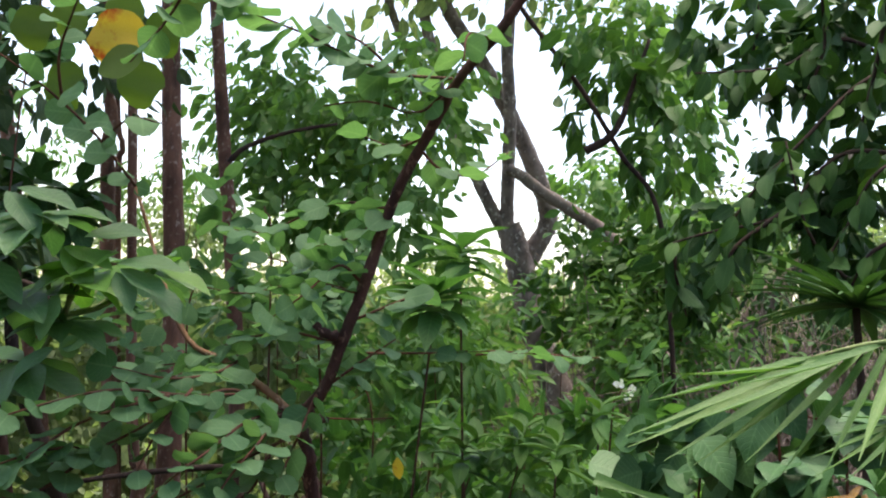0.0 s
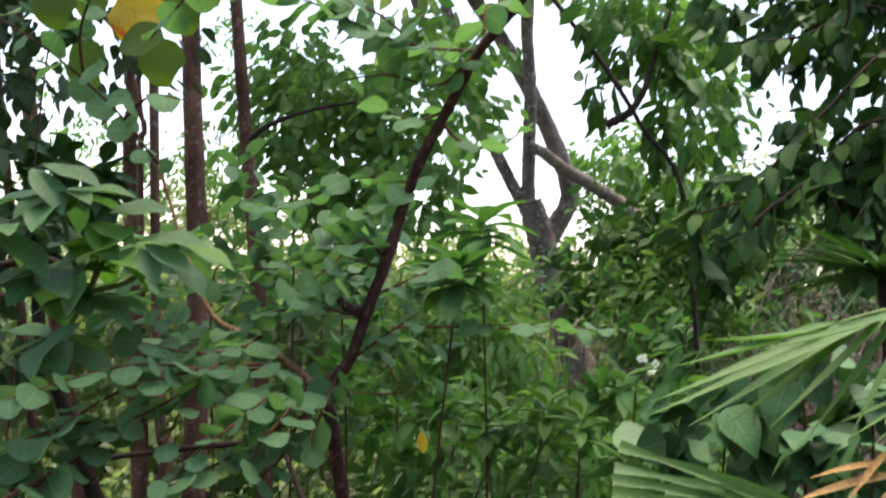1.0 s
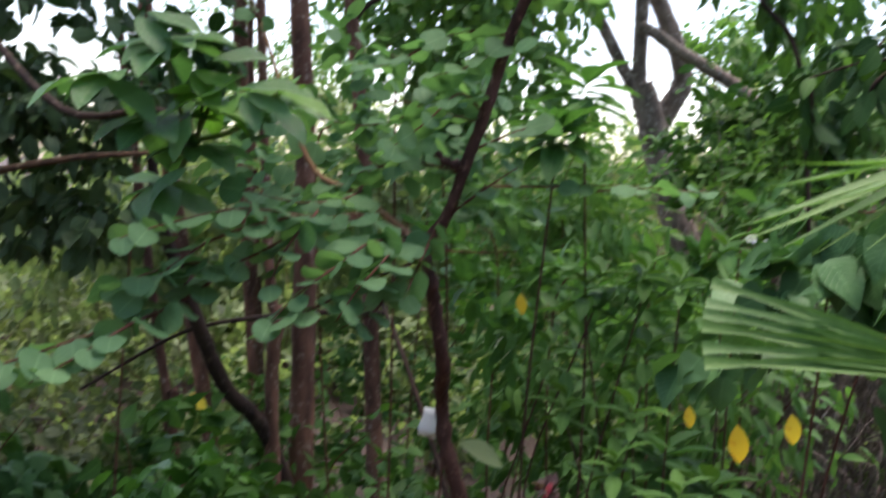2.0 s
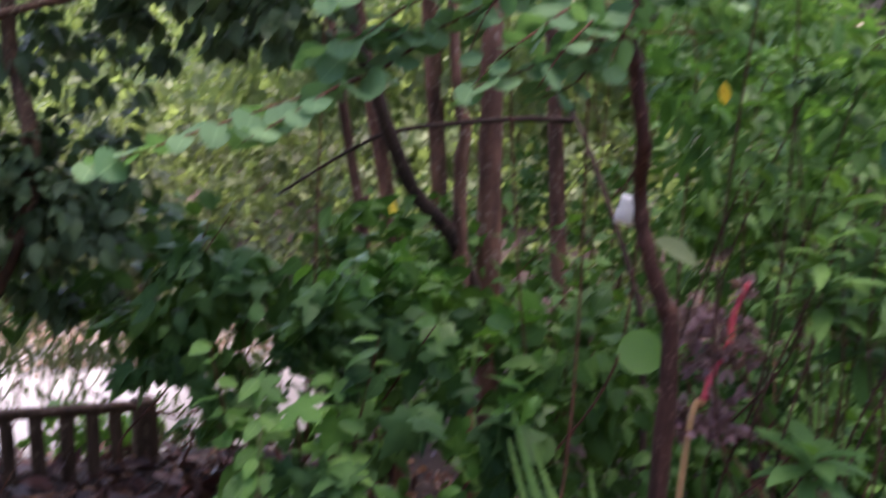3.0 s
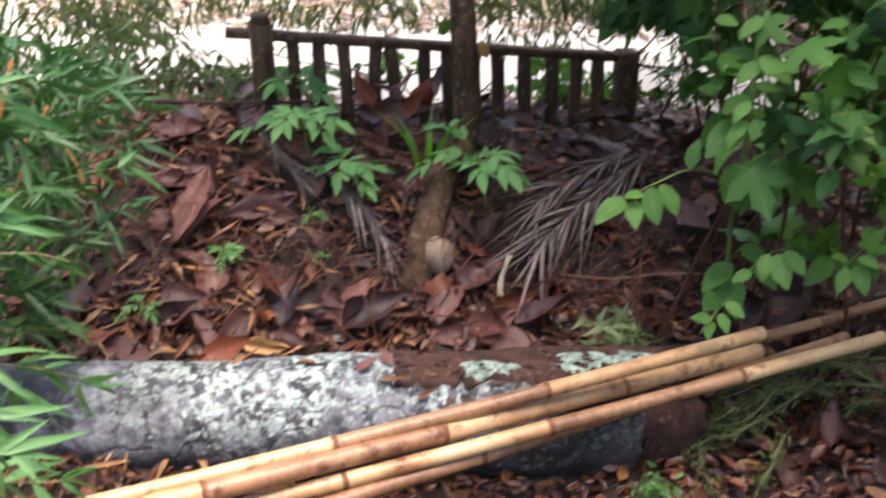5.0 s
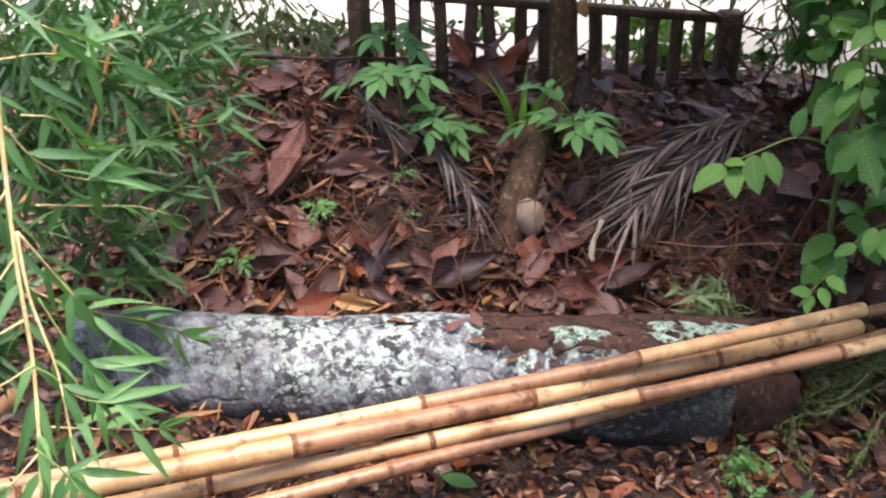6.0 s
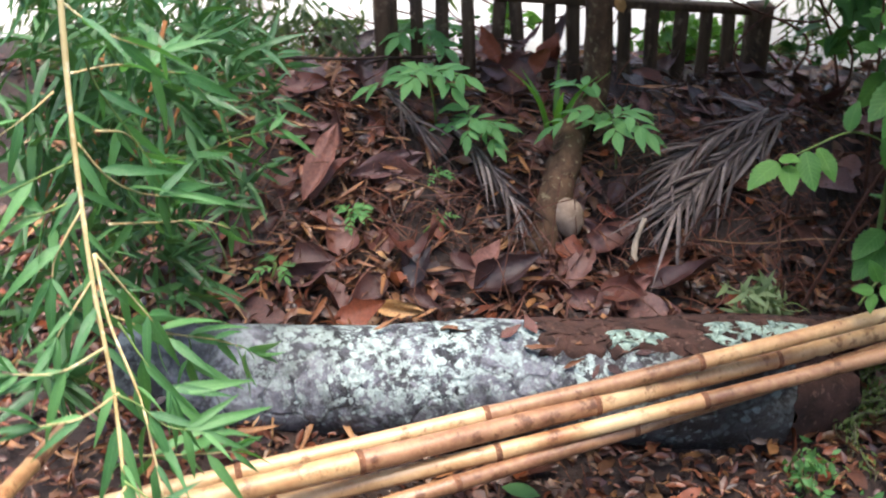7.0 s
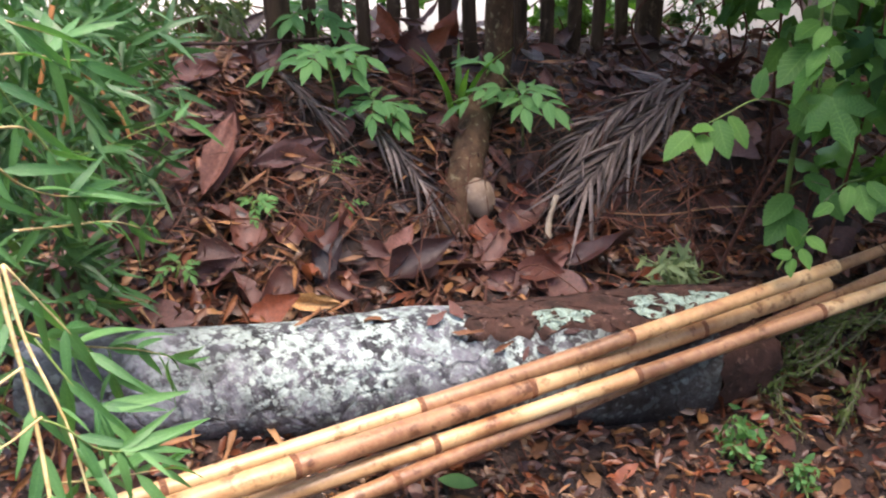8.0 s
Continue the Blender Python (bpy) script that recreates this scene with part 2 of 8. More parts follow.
OUTLINES = {
    "round": lambda t: 0.5 * math.sqrt(max(0.0, 1 - (2 * t - 1) ** 2)) * 1.0,
    "egg": lambda t: 0.29 * math.sin(math.pi * t ** 0.78) ** 0.95,
    "ellipse": lambda t: 0.24 * math.sin(math.pi * t) ** 0.8,
    "lance": lambda t: 0.13 * math.sin(math.pi * t ** 0.85) ** 0.9,
    "heart": lambda t: 0.46 * math.sin(math.pi * min(1.0, t ** 0.55)) ** 0.9,
    "strap": lambda t: 0.045 * min(1.0, 6 * t + 0.3) * min(1.0, 2.2 * (1 - t) + 0.02),
    "toothed": lambda t: 0.27 * math.sin(math.pi * t ** 0.8) ** 0.8 * (1 + 0.09 * math.sin(46 * t)),
    "tri": lambda t: (0.2 * (1 - t) + 0.24 * math.exp(-((t - 0.4) / 0.15) ** 2) + 0.13 * math.exp(-((t - 0.72) / 0.13) ** 2)) * min(1, 9 * t) * min(1.0, 5 * (1 - t)) * (1 + 0.05 * math.sin(40 * t)),
    "leaflet": lambda t: 0.2 * math.sin(math.pi * t ** 0.8) ** 1.1,
    "bamboo": lambda t: 0.072 * math.sin(math.pi * t ** 0.55) ** 0.85,
}


def blade(kind, n=5, fold=0.25, curl=0.25, wave=0.0, twist=0.0):
    """A leaf of length 1 along x: two half blades folded at the midrib and bent down towards the tip."""
    width = OUTLINES[kind]
    verts, faces = [], []
    for i in range(n + 1):
        t = i / n if kind != "round" else 0.5 - 0.5 * math.cos(math.pi * i / n)
        w = max(width(t), 0.004)
        x, z = t, -curl * t * t
        lift = fold * w + wave * math.sin(9 * t + 1.3) * w
        ct, st = math.cos(twist * t), math.sin(twist * t)
        for y, dz in ((-w, lift), (0, 0), (w, lift * 0.9 - wave * math.sin(7 * t) * w)):
            verts.append((x * (1 - 0.15 * curl * t), y * ct - dz * st, z + dz * ct + y * st))
    for i in range(n):
        a = 3 * i
        faces += [(a, a + 3, a + 4, a + 1), (a + 1, a + 4, a + 5, a + 2)]
    return np.array(verts), faces


def lobed(steps=30, rings=3, fold=0.18):
    """A palmate leaf of five pointed lobes with toothed rims; its stalk joins at the origin and the middle lobe runs along x."""
    lobes = ((0.0, 1.0), (0.95, 0.82), (-0.95, 0.8), (1.9, 0.5), (-1.9, 0.5))
    verts, faces, uv = [(0.0, 0.0, 0.0)], [], [(0.0, 0.5)]
    for i in range(steps + 1):
        w = -2.5 + 5.0 * i / steps
        c, size = min(lobes, key=lambda q: abs(w - q[0]))
        off = abs(w - c) / 0.475
        r = size * (0.5 + 0.5 * max(0.0, 1 - off) ** 0.8) * (1 + 0.07 * (1 if i % 2 else -1))
        if abs(w) > 2.3:
            r *= 0.7
        for k in range(1, rings + 1):
            q = k / rings
            x, y = r * q * math.cos(w), r * q * math.sin(w)
            verts.append((x, y * 0.92, fold * (0.35 * min(1.0, off) * q - q * q * 0.7)))
            uv.append((q, 0.5 + 0.5 * min(1.0, off)))
    for i in range(steps):
        a, b = 1 + i * rings, 1 + (i + 1) * rings
        faces.append((0, a, b))
        faces += [(a + k, a + k + 1, b + k + 1, b + k) for k in range(rings - 1)]
    return np.array(verts), faces, uv


def lobed_mesh(name, m, fold):
    verts, faces, uv = lobed(30, 3, fold)
    me = to_mesh(name, verts, faces, m)
    me.uv_layers.new(name="UVMap").data.foreach_set("uv", np.array([uv[l.vertex_index] for l in me.loops], dtype=np.float32).ravel())
    return me


def leaf_mesh(name, template, m):
    return to_mesh(name, template[0], template[1], m, len(template[0]))


def curled(kind, seed, n=8, rows=5):
    """A dry leaf: ragged outline, rims rolled up, blade bent and buckled."""
    r = random.Random(seed)
    width = OUTLINES[kind]
    roll, bend, twist = r.uniform(0.3, 1.5), r.uniform(-0.5, 0.35), r.uniform(-0.8, 0.8)
    verts, faces = [], []
    for i in range(n + 1):
        t = i / n
        w = max(width(t), 0.01) * (1 + 0.35 * noise.noise(Vector((t * 5, seed, 0))))
        for k in range(rows):
            q = 2 * k / (rows - 1) - 1
            ragged = 1 + (0.3 * noise.noise(Vector((t * 9, q * 3, seed * 2.3))) if abs(q) == 1 else 0)
            a = q * roll
            y, z = w * ragged * math.sin(a) / max(roll, 0.5), w * ragged * (1 - math.cos(a)) / max(roll, 0.5)
            z += 0.09 * noise.noise(Vector((t * 3.5, q * 1.5, seed * 1.1)))
            c, d = math.cos(twist * t), math.sin(twist * t)
            verts.append((t, y * c - z * d, z * c + y * d - bend * t * t))
    for i in range(n):
        for k in range(rows - 1):
            a = i * rows + k
            faces.append((a, a + rows, a + rows + 1, a + 1))
    return np.array(verts), faces


def frame_of(direction, normal):
    """A turn whose x runs along the direction and whose z lies near the normal."""
    x = Vector(direction).normalized()
    z = Vector(normal) - x * Vector(normal).dot(x)
    if z.length < 1e-4:
        z = x.orthogonal()
    z.normalize()
    y = z.cross(x)
    return Matrix((x, y, z)).transposed().to_4x4()


def leaf_ob(parent, name, me, at, direction, normal, size):
    ob = new(name, me)
    return hang(ob, parent, Matrix.Translation(at) @ frame_of(direction, normal) @ Matrix.Diagonal((size, size, size, 1)))


def unit(v):
    v = np.asarray(v, float)
    return v / (np.linalg.norm(v, axis=-1, keepdims=True) + 1e-9)


def many(template, at, direction, normal, size):
    """One mesh of many leaves: corners and faces for arrays of places, ways, normals and sizes."""
    tv, tf = np.asarray(template[0]), template[1]
    x = unit(direction)
    z = normal - x * (normal * x).sum(1, keepdims=True)
    z = unit(z)
    y = np.cross(z, x)
    v = (at[:, None, :] + size[:, None, None] * (tv[None, :, 0, None] * x[:, None, :] + tv[None, :, 1, None] * y[:, None, :] + tv[None, :, 2, None] * z[:, None, :]))
    k = len(tv)
    faces = [tuple(i + o for i in f) for o in range(0, k * len(at), k) for f in tf]
    return v.reshape(-1, 3), faces, (k if k % 3 == 0 and len(tf) == 2 * (k // 3 - 1) else 0)


def cloud(template, clumps, size, droop=0.4, flat=0.6):
    """Leaves in uneven clumps: (centre, radius, count) each; leaves point outwards and droop, with twig-like bunching and gaps."""
    P, D, N, S = [], [], [], []
    for c, r, n in clumps:
        c = np.array(c, float)
        r = np.array(r if hasattr(r, "__len__") else (r, r, r * 0.8), float)
        twigs = max(3, n // 9)
        tw = unit(rng.normal(size=(twigs, 3))) * (rng.random((twigs, 1)) ** 0.45)
        which = rng.integers(0, twigs, n)
        along = rng.random((n, 1))
        p = tw[which] * (0.65 + 0.45 * along) + rng.normal(size=(n, 3)) * 0.09
        out = unit(tw[which] + rng.normal(size=(n, 3)) * 0.7)
        out[:, 2] -= droop
        P.append(c + p * r)
        D.append(out)
        nn = rng.normal(size=(n, 3)) * (1 - flat)
        nn[:, 2] += flat + 0.15
        N.append(nn)
        S.append(size * (0.6 + 0.6 * rng.random(n)))
    return many(template, np.vstack(P), np.vstack(D), np.vstack(N), np.hstack(S))


def smoothstep(a, b, v):
    t = min(1.0, max(0.0, (v - a) / (b - a)))
    return t * t * (3 - 2 * t)


def ground(x, y):
    """The ground's height: a bank of litter behind the log, rising to the fence, then a level drive."""
    s, u = 0.67 * x + 0.75 * y, -0.75 * x + 0.66 * y
    near = smoothstep(1.6, 0.4, s) * smoothstep(0.3, 1.2, u)
    side = 0.2 * smoothstep(-0.3, -1.25, s) * smoothstep(3.3, 2.2, u)
    bank = 0.33 * (0.25 * smoothstep(1.95, 2.35, u) + 0.75 * smoothstep(2.25, 2.75, u)) * smoothstep(3.55, 3.15, u) * smoothstep(1.9, 0.9, s)
    z = -0.06 + (side + bank) * near
    if u < 3.6 and abs(x) < 12 and abs(y) < 14:
        z += 0.018 * noise.noise(Vector((x * 3.1, y * 3.1, 0))) + 0.05 * noise.noise(Vector((x * 0.6, y * 0.6, 4)))
    return z


def rest(x, y, up=0.0):
    return Vector((x, y, ground(x, y) + up))


# ---- setting ----
def soil_mat():
    m, nt, nodes, links, bsdf = node_mat("damp_soil")
    a = noise_out(nodes, links, 7.0, 8.0, 0.7)
    b = noise_out(nodes, links, 55.0, 4.0, 0.7)
    col = ramp(nodes, links, a, [(0.3, (0.01, 0.006, 0.005)), (0.55, (0.026, 0.014, 0.01)), (0.75, (0.05, 0.027, 0.018))])
    col = mix(nodes, links, 0.5, col, ramp(nodes, links, b, [(0.35, (0.014, 0.008, 0.007)), (0.7, (0.065, 0.03, 0.019))]))
    links.new(col, bsdf.inputs["Base Color"])
    bsdf.inputs["Roughness"].default_value = 0.8
    bump(nodes, links, bsdf, b, 0.8, 0.02)
    return m


def make_ground():
    rings = sorted(set([round(-4.6 + 0.06 * i, 3) for i in range(124)] + [-4000, -600, -120, -40, -20, -12, -8, -6, 4, 6, 9, 14, 24, 50, 130, 600, 4000]))
    cols = sorted(set([round(-1.6 + 0.06 * i, 3) for i in range(100)] + [-4000, -600, -120, -40, -20, -12, -8, -5, -3, 6, 8, 11, 16, 26, 50, 130, 600, 4000]))
    verts = [(x, y, ground(x, y)) for x in rings for y in cols]
    k = len(cols)
    faces = [(i * k + j, (i + 1) * k + j, (i + 1) * k + j + 1, i * k + j + 1) for i in range(len(rings) - 1) for j in range(k - 1)]
    return tagged(part("ground", (verts, faces), soil_mat(), None), "dark damp soil under trees, strewn with litter", "ground", "", "structure")


make_ground()


def drive_mat():
    m, nt, nodes, links, bsdf = node_mat("pale_concrete")
    a = noise_out(nodes, links, 1.3, 6.0, 0.6)
    b = noise_out(nodes, links, 30.0, 5.0, 0.7)
    col = ramp(nodes, links, a, [(0.3, (0.36, 0.335, 0.3)), (0.7, (0.56, 0.54, 0.51))])
    col = mix(nodes, links, 0.3, col, ramp(nodes, links, b, [(0.3, (0.36, 0.34, 0.32)), (0.7, (0.6, 0.58, 0.55))]))
    links.new(col, bsdf.inputs["Base Color"])
    bsdf.inputs["Roughness"].default_value = 0.7
    bump(nodes, links, bsdf, b, 0.3, 0.004)
    return m


def along(s, u, z=0.0):
    """A place by its run along the log (s) and its depth behind it (u)."""
    return (0.662 * s - 0.752 * u, 0.752 * s + 0.672 * u, z)


def make_drive():
    v = [along(s, u, -0.03) for u in (3.75, 5.55) for s in (-9.0, -4.0, -1.5, 0.2, 1.05)]
    f = [(i, i + 1, i + 6, i + 5) for i in range(4)]
    n = len(v)
    v += [(x, y, z - 0.12) for x, y, z in v]
    f += [(n + i, n + i + 5, n + i + 6, n + i + 1) for i in range(4)] + [(0, 5, n + 5, n), (4, n + 4, n + 9, 9)]
    f += [(i, n + i, n + i + 1, i + 1) for i in range(4)] + [(5 + i, 6 + i, n + 6 + i, n + 5 + i) for i in range(4)]
    tagged(part("pavement", (v, f), drive_mat(), None), "pale concrete drive in open light beyond the fence", "drive", "", "structure")


make_drive()


# ---- log with lichen ----
LOG_A, LOG_B = Vector((-2.048, 0.221, 0.143)), Vector((-1.299, 1.566, -0.025))


def log_radius(t):
    return 0.11 + 0.04 * t + 0.004 * math.sin(17 * t)


def log_mat():
    """Grey-violet bark plates with black cracks, specked with pale lichen, thickest over its middle; paler on top, as
    if lit from above.
    """
    m, nt, nodes, links, bsdf = node_mat("top_lit_lichen_bark")
    tc = nodes.new("ShaderNodeTexCoord")
    warp = add(nodes, "ShaderNodeTexNoise", Scale=22.0, Detail=4.0)
    links.new(tc.outputs["Object"], warp.inputs["Vector"])
    shifted = nodes.new("ShaderNodeVectorMath")
    shifted.operation = "MULTIPLY_ADD"
    links.new(warp.outputs["Color"], shifted.inputs[0])
    shifted.inputs[1].default_value = (0.045, 0.045, 0.045)
    links.new(tc.outputs["Object"], shifted.inputs[2])

    def spots_of(scale, a, b):
        vor = add(nodes, "ShaderNodeTexVoronoi", Scale=scale)
        links.new(shifted.outputs[0], vor.inputs["Vector"])
        return ramp(nodes, links, vor.outputs["Distance"], [(a, (1, 1, 1)), (b, (0, 0, 0))])

    base = ramp(nodes, links, noise_out(nodes, links, 6.0, 6.0, 0.65), [(0.36, (0.012, 0.012, 0.014)), (0.47, (0.12, 0.117, 0.137)), (0.67, (0.29, 0.283, 0.31))])
    stain = ramp(nodes, links, noise_out(nodes, links, 11.0, 6.0, 0.7), [(0.45, (0.05, 0.05, 0.055)), (0.54, (1, 1, 1))])
    base = mix(nodes, links, 0.8, base, stain, "MULTIPLY")
    plates = add(nodes, "ShaderNodeTexVoronoi", Scale=8.5)
    plates.feature = "DISTANCE_TO_EDGE"
    links.new(shifted.outputs[0], plates.inputs["Vector"])
    crack = ramp(nodes, links, plates.outputs["Distance"], [(0.01, (0.03, 0.03, 0.03)), (0.05, (1, 1, 1))])
    base = mix(nodes, links, 0.55, base, crack, "MULTIPLY")
    dot = nodes.new("ShaderNodeVectorMath")
    dot.operation = "DOT_PRODUCT"
    axis = LOG_B - LOG_A
    links.new(tc.outputs["Object"], dot.inputs[0])
    dot.inputs[1].default_value = axis / axis.length_squared
    run = nodes.new("ShaderNodeMath")
    run.operation = "SUBTRACT"
    links.new(dot.outputs["Value"], run.inputs[0])
    run.inputs[1].default_value = LOG_A.dot(axis) / axis.length_squared
    grown = ramp(nodes, links, run.outputs[0], [(0.12, (0.15, 0.15, 0.15)), (0.3, (1, 1, 1)), (0.62, (1, 1, 1)), (0.82, (0.2, 0.2, 0.2))])
    decay = mix(nodes, links, 0.18, run.outputs[0], noise_out(nodes, links, 14.0, 4.0))
    base = mix(nodes, links, ramp(nodes, links, decay, [(0.56, (0, 0, 0)), (0.72, (0.9, 0.9, 0.9))]), base, (0.022, 0.014, 0.011))
    # lichen gathers on upward faces, so light from above is put into its colour
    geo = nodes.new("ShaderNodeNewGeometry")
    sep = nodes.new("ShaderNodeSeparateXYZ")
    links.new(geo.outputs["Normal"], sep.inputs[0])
    top_light = ramp(nodes, links, sep.outputs[2], [(0.0, (0.12, 0.12, 0.12)), (0.5, (1, 1, 1))])
    region = ramp(nodes, links, noise_out(nodes, links, 4.6, 5.0, 0.65), [(0.4, (0.12, 0.12, 0.12)), (0.52, (1, 1, 1))])
    crust = ramp(nodes, links, noise_out(nodes, links, 36.0, 6.0, 0.75), [(0.485, (0, 0, 0)), (0.54, (1, 1, 1))])
    thick = mix(nodes, links, 1.0, mix(nodes, links, 1.0, grown, top_light, "MULTIPLY"), mix(nodes, links, 1.0, region, crust, "MULTIPLY"), "MULTIPLY")
    specks = mix(nodes, links, 1.0, spots_of(52.0, 0.2, 0.27), spots_of(27.0, 0.13, 0.18), "LIGHTEN")
    specks = mix(nodes, links, 1.0, specks, mix(nodes, links, 0.3, grown, region, "MULTIPLY"), "MULTIPLY")
    both = mix(nodes, links, 1.0, thick, mix(nodes, links, 0.1, specks, (0, 0, 0)), "LIGHTEN")
    # round patches of many sizes, thickest where the lichen has spread and on the lit top
    patch = add(nodes, "ShaderNodeTexVoronoi", Scale=34.0)
    links.new(shifted.outputs[0], patch.inputs["Vector"])
    lot = nodes.new("ShaderNodeSeparateColor")
    links.new(patch.outputs["Color"], lot.inputs[0])
    inside = nodes.new("ShaderNodeMath")
    inside.operation = "MULTIPLY_ADD"
    links.new(lot.outputs[0], inside.inputs[0])
    inside.inputs[1].default_value = -0.4
    links.new(patch.outputs["Distance"], inside.inputs[2])
    rosettes = ramp(nodes, links, inside.outputs[0], [(0.0, (1, 1, 1)), (0.035, (0, 0, 0))])
    both = mix(nodes, links, 1.0, both, mix(nodes, links, 0.85, rosettes, mix(nodes, links, 1.0, grown, mix(nodes, links, 1.0, region, top_light, "MULTIPLY"), "MULTIPLY"), "MULTIPLY"), "LIGHTEN")
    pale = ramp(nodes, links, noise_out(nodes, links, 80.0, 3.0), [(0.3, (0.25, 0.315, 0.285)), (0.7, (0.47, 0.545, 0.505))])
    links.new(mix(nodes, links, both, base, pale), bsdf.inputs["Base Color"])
    bsdf.inputs["Roughness"].default_value = 0.55
    h = mix(nodes, links, 0.35, noise_out(nodes, links, 30.0, 6.0, 0.7), crack, "MULTIPLY")
    bump(nodes, links, bsdf, h, 1.0, 0.016)
    return m


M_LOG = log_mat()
M_CRUST = bark_mat("pale_green_lichen", (0.1, 0.13, 0.1), (0.32, 0.42, 0.34), (0.5, 0.6, 0.52), 60.0, (1, 1, 1), strength=1.0)
M_ROT = bark_mat("rotten_brown_wood", (0.012, 0.007, 0.005), (0.062, 0.028, 0.02), (0.13, 0.07, 0.05), 22.0, (1, 1, 1), strength=1.0)


def make_log():
    ob = thing("fallen_log", rest(*((LOG_A + LOG_B) / 2)[:2]), "thick fallen log with grey lichen-covered bark lying on leaf litter", "log")
    axis = LOG_B - LOG_A
    x = axis.normalized()
    z = (Vector((0, 0, 1)) - x * x.z).normalized()
    y = z.cross(x)
    n, seg, verts, faces = 60, 48, [], []
    for i in range(n + 1):
        t = i / n
        c = LOG_A + axis * t
        r = log_radius(t)
        if t > 0.93:
            r *= 1 - 2.2 * (t - 0.93)
        for k in range(seg):
            w = 2 * math.pi * k / seg
            d = y * math.cos(w) + z * math.sin(w)
            q = Vector((t * 7.0, math.cos(w) * 1.4, math.sin(w) * 1.4))
            rr = r * (1 + 0.05 * noise.noise(q) + 0.022 * noise.noise(q * 4.0))
            ring = abs((t * 3.4 + 0.03 * math.sin(2 * w)) % 1.0 - 0.5)
            rr -= 0.0035 * max(0.0, 1 - ring / 0.025)
            verts.append(c + d * rr)
    for i in range(n):
        for k in range(seg):
            k2 = (k + 1) % seg
            faces.append((i * seg + k, (i + 1) * seg + k, (i + 1) * seg + k2, i * seg + k2))
    cut = int(0.9 * n) * seg
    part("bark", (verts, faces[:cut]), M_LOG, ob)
    worn = [p + Vector(rng.normal(size=3) * 0.004) for p in verts]
    part("rotten_end", (worn, faces[cut:]), M_ROT, ob, "dark crumbling wood at the bare end")
    for t, name in ((0.0, 0), (1.0, 1)):
        ring = [verts[(n if t else 0) * seg + k] for k in range(seg)]
        c = sum(ring, Vector()) / seg
        v, f = [c + x * (0.01 if t else -0.01)], []
        for s in (0.35, 0.7, 1.0):
            v += [c + (p - c) * s + x * rng.normal() * 0.003 for p in ring]
        for k in range(seg):
            k2 = (k + 1) % seg
            f.append((0, 1 + k2, 1 + k) if t == 0 else (0, 1 + k, 1 + k2))
            for a in (0, 1):
                o = 1 + a * seg
                q = (o + k, o + k2, o + seg + k2, o + seg + k)
                f.append(q if t == 0 else q[::-1])
        part("cut_end", (v, f), M_ROT, ob, "brown rotting sawn end")
    # bare rotten strip on the upper side, towards the thicker end, and the green crust beside it
    def strip(t0, t1, w0, w1, nt, nw, lift, name, m, label, ragged):
        v, f = [], []
        for i in range(nt):
            for k in range(nw):
                t = t0 + (t1 - t0) * i / (nt - 1) + ragged * 0.12 * noise.noise(Vector((k * 0.35, i * 0.12, 3)))
                w = w0 + (w1 - w0) * k / (nw - 1) + ragged * noise.noise(Vector((i * 0.22, k * 0.12, 1)))
                d = y * math.cos(w) + z * math.sin(w)
                edge = min(i, nt - 1 - i, k, nw - 1 - k)
                r = log_radius(t) + (lift if edge else -0.012) + 0.7 * lift * noise.noise(Vector((i * 0.35, k * 0.5, 7)))
                v.append(LOG_A + axis * t + d * r)
        f = [(i * nw + k, i * nw + k + 1, i * nw + nw + k + 1, i * nw + nw + k) for i in range(nt - 1) for k in range(nw - 1)]
        part(name, (v, f), m, ob, label)

    strip(0.55, 0.985, 0.8, 2.05, 90, 26, 0.007, "rotten_strip", M_ROT, "crumbling brown wood where the bark is gone", 0.3)
    strip(0.79, 0.93, 1.48, 1.8, 60, 16, 0.0085, "lichen_crust", M_CRUST, "pale green lichen crust", 0.3)
    strip(0.65, 0.72, 1.6, 1.82, 40, 12, 0.0085, "lichen_crust", M_CRUST, "pale green lichen crust", 0.3)



make_log()


def on_log(t, w, size, turn, k):
    """A small dry leaf lying on the log, t along it and w round it."""
    axis = LOG_B - LOG_A
    x = axis.normalized()
    z = (Vector((0, 0, 1)) - x * x.z).normalized()
    y = z.cross(x)
    d = y * math.cos(w) + z * math.sin(w)
    side = d.cross(x)
    ob = tagged(new("fallen_leaf", LOG_LEAVES[k % 4]), "small dry orange-brown leaf lying on the log", "fallen leaf", "fallen leaves")
    ob.matrix_basis = Matrix.Translation(LOG_A + axis * t + d * (log_radius(t) + 0.006)) @ frame_of(x * math.cos(turn) + side * math.sin(turn), d) @ Matrix.Diagonal((size, size, size, 1))


LOG_LEAVES = [to_mesh("dry_leaf", *curled(("lance", "egg", "lance", "ellipse")[i], 40 + i), M_STRAW if i % 2 == 0 else M_BIG_DRY) for i in range(4)]
for k, (t, w, size, turn) in enumerate([(0.42, 1.55, 0.11, 0.1), (0.5, 1.75, 0.05, 0.5), (0.53, 1.9, 0.06, -0.3), (0.56, 2.0, 0.05, 0.9), (0.6, 1.85, 0.06, 0.2), (0.64, 2.2, 0.04, -0.6), (0.58, 2.25, 0.045, 0.4), (0.68, 2.0, 0.05, 0.1), (0.72, 1.85, 0.06, -0.2), (0.55, 1.65, 0.05, 2.0), (0.33, 1.5, 0.06, 0.3), (0.62, 2.4, 0.035, 1.1)]):
    on_log(t, w, size, turn, k)


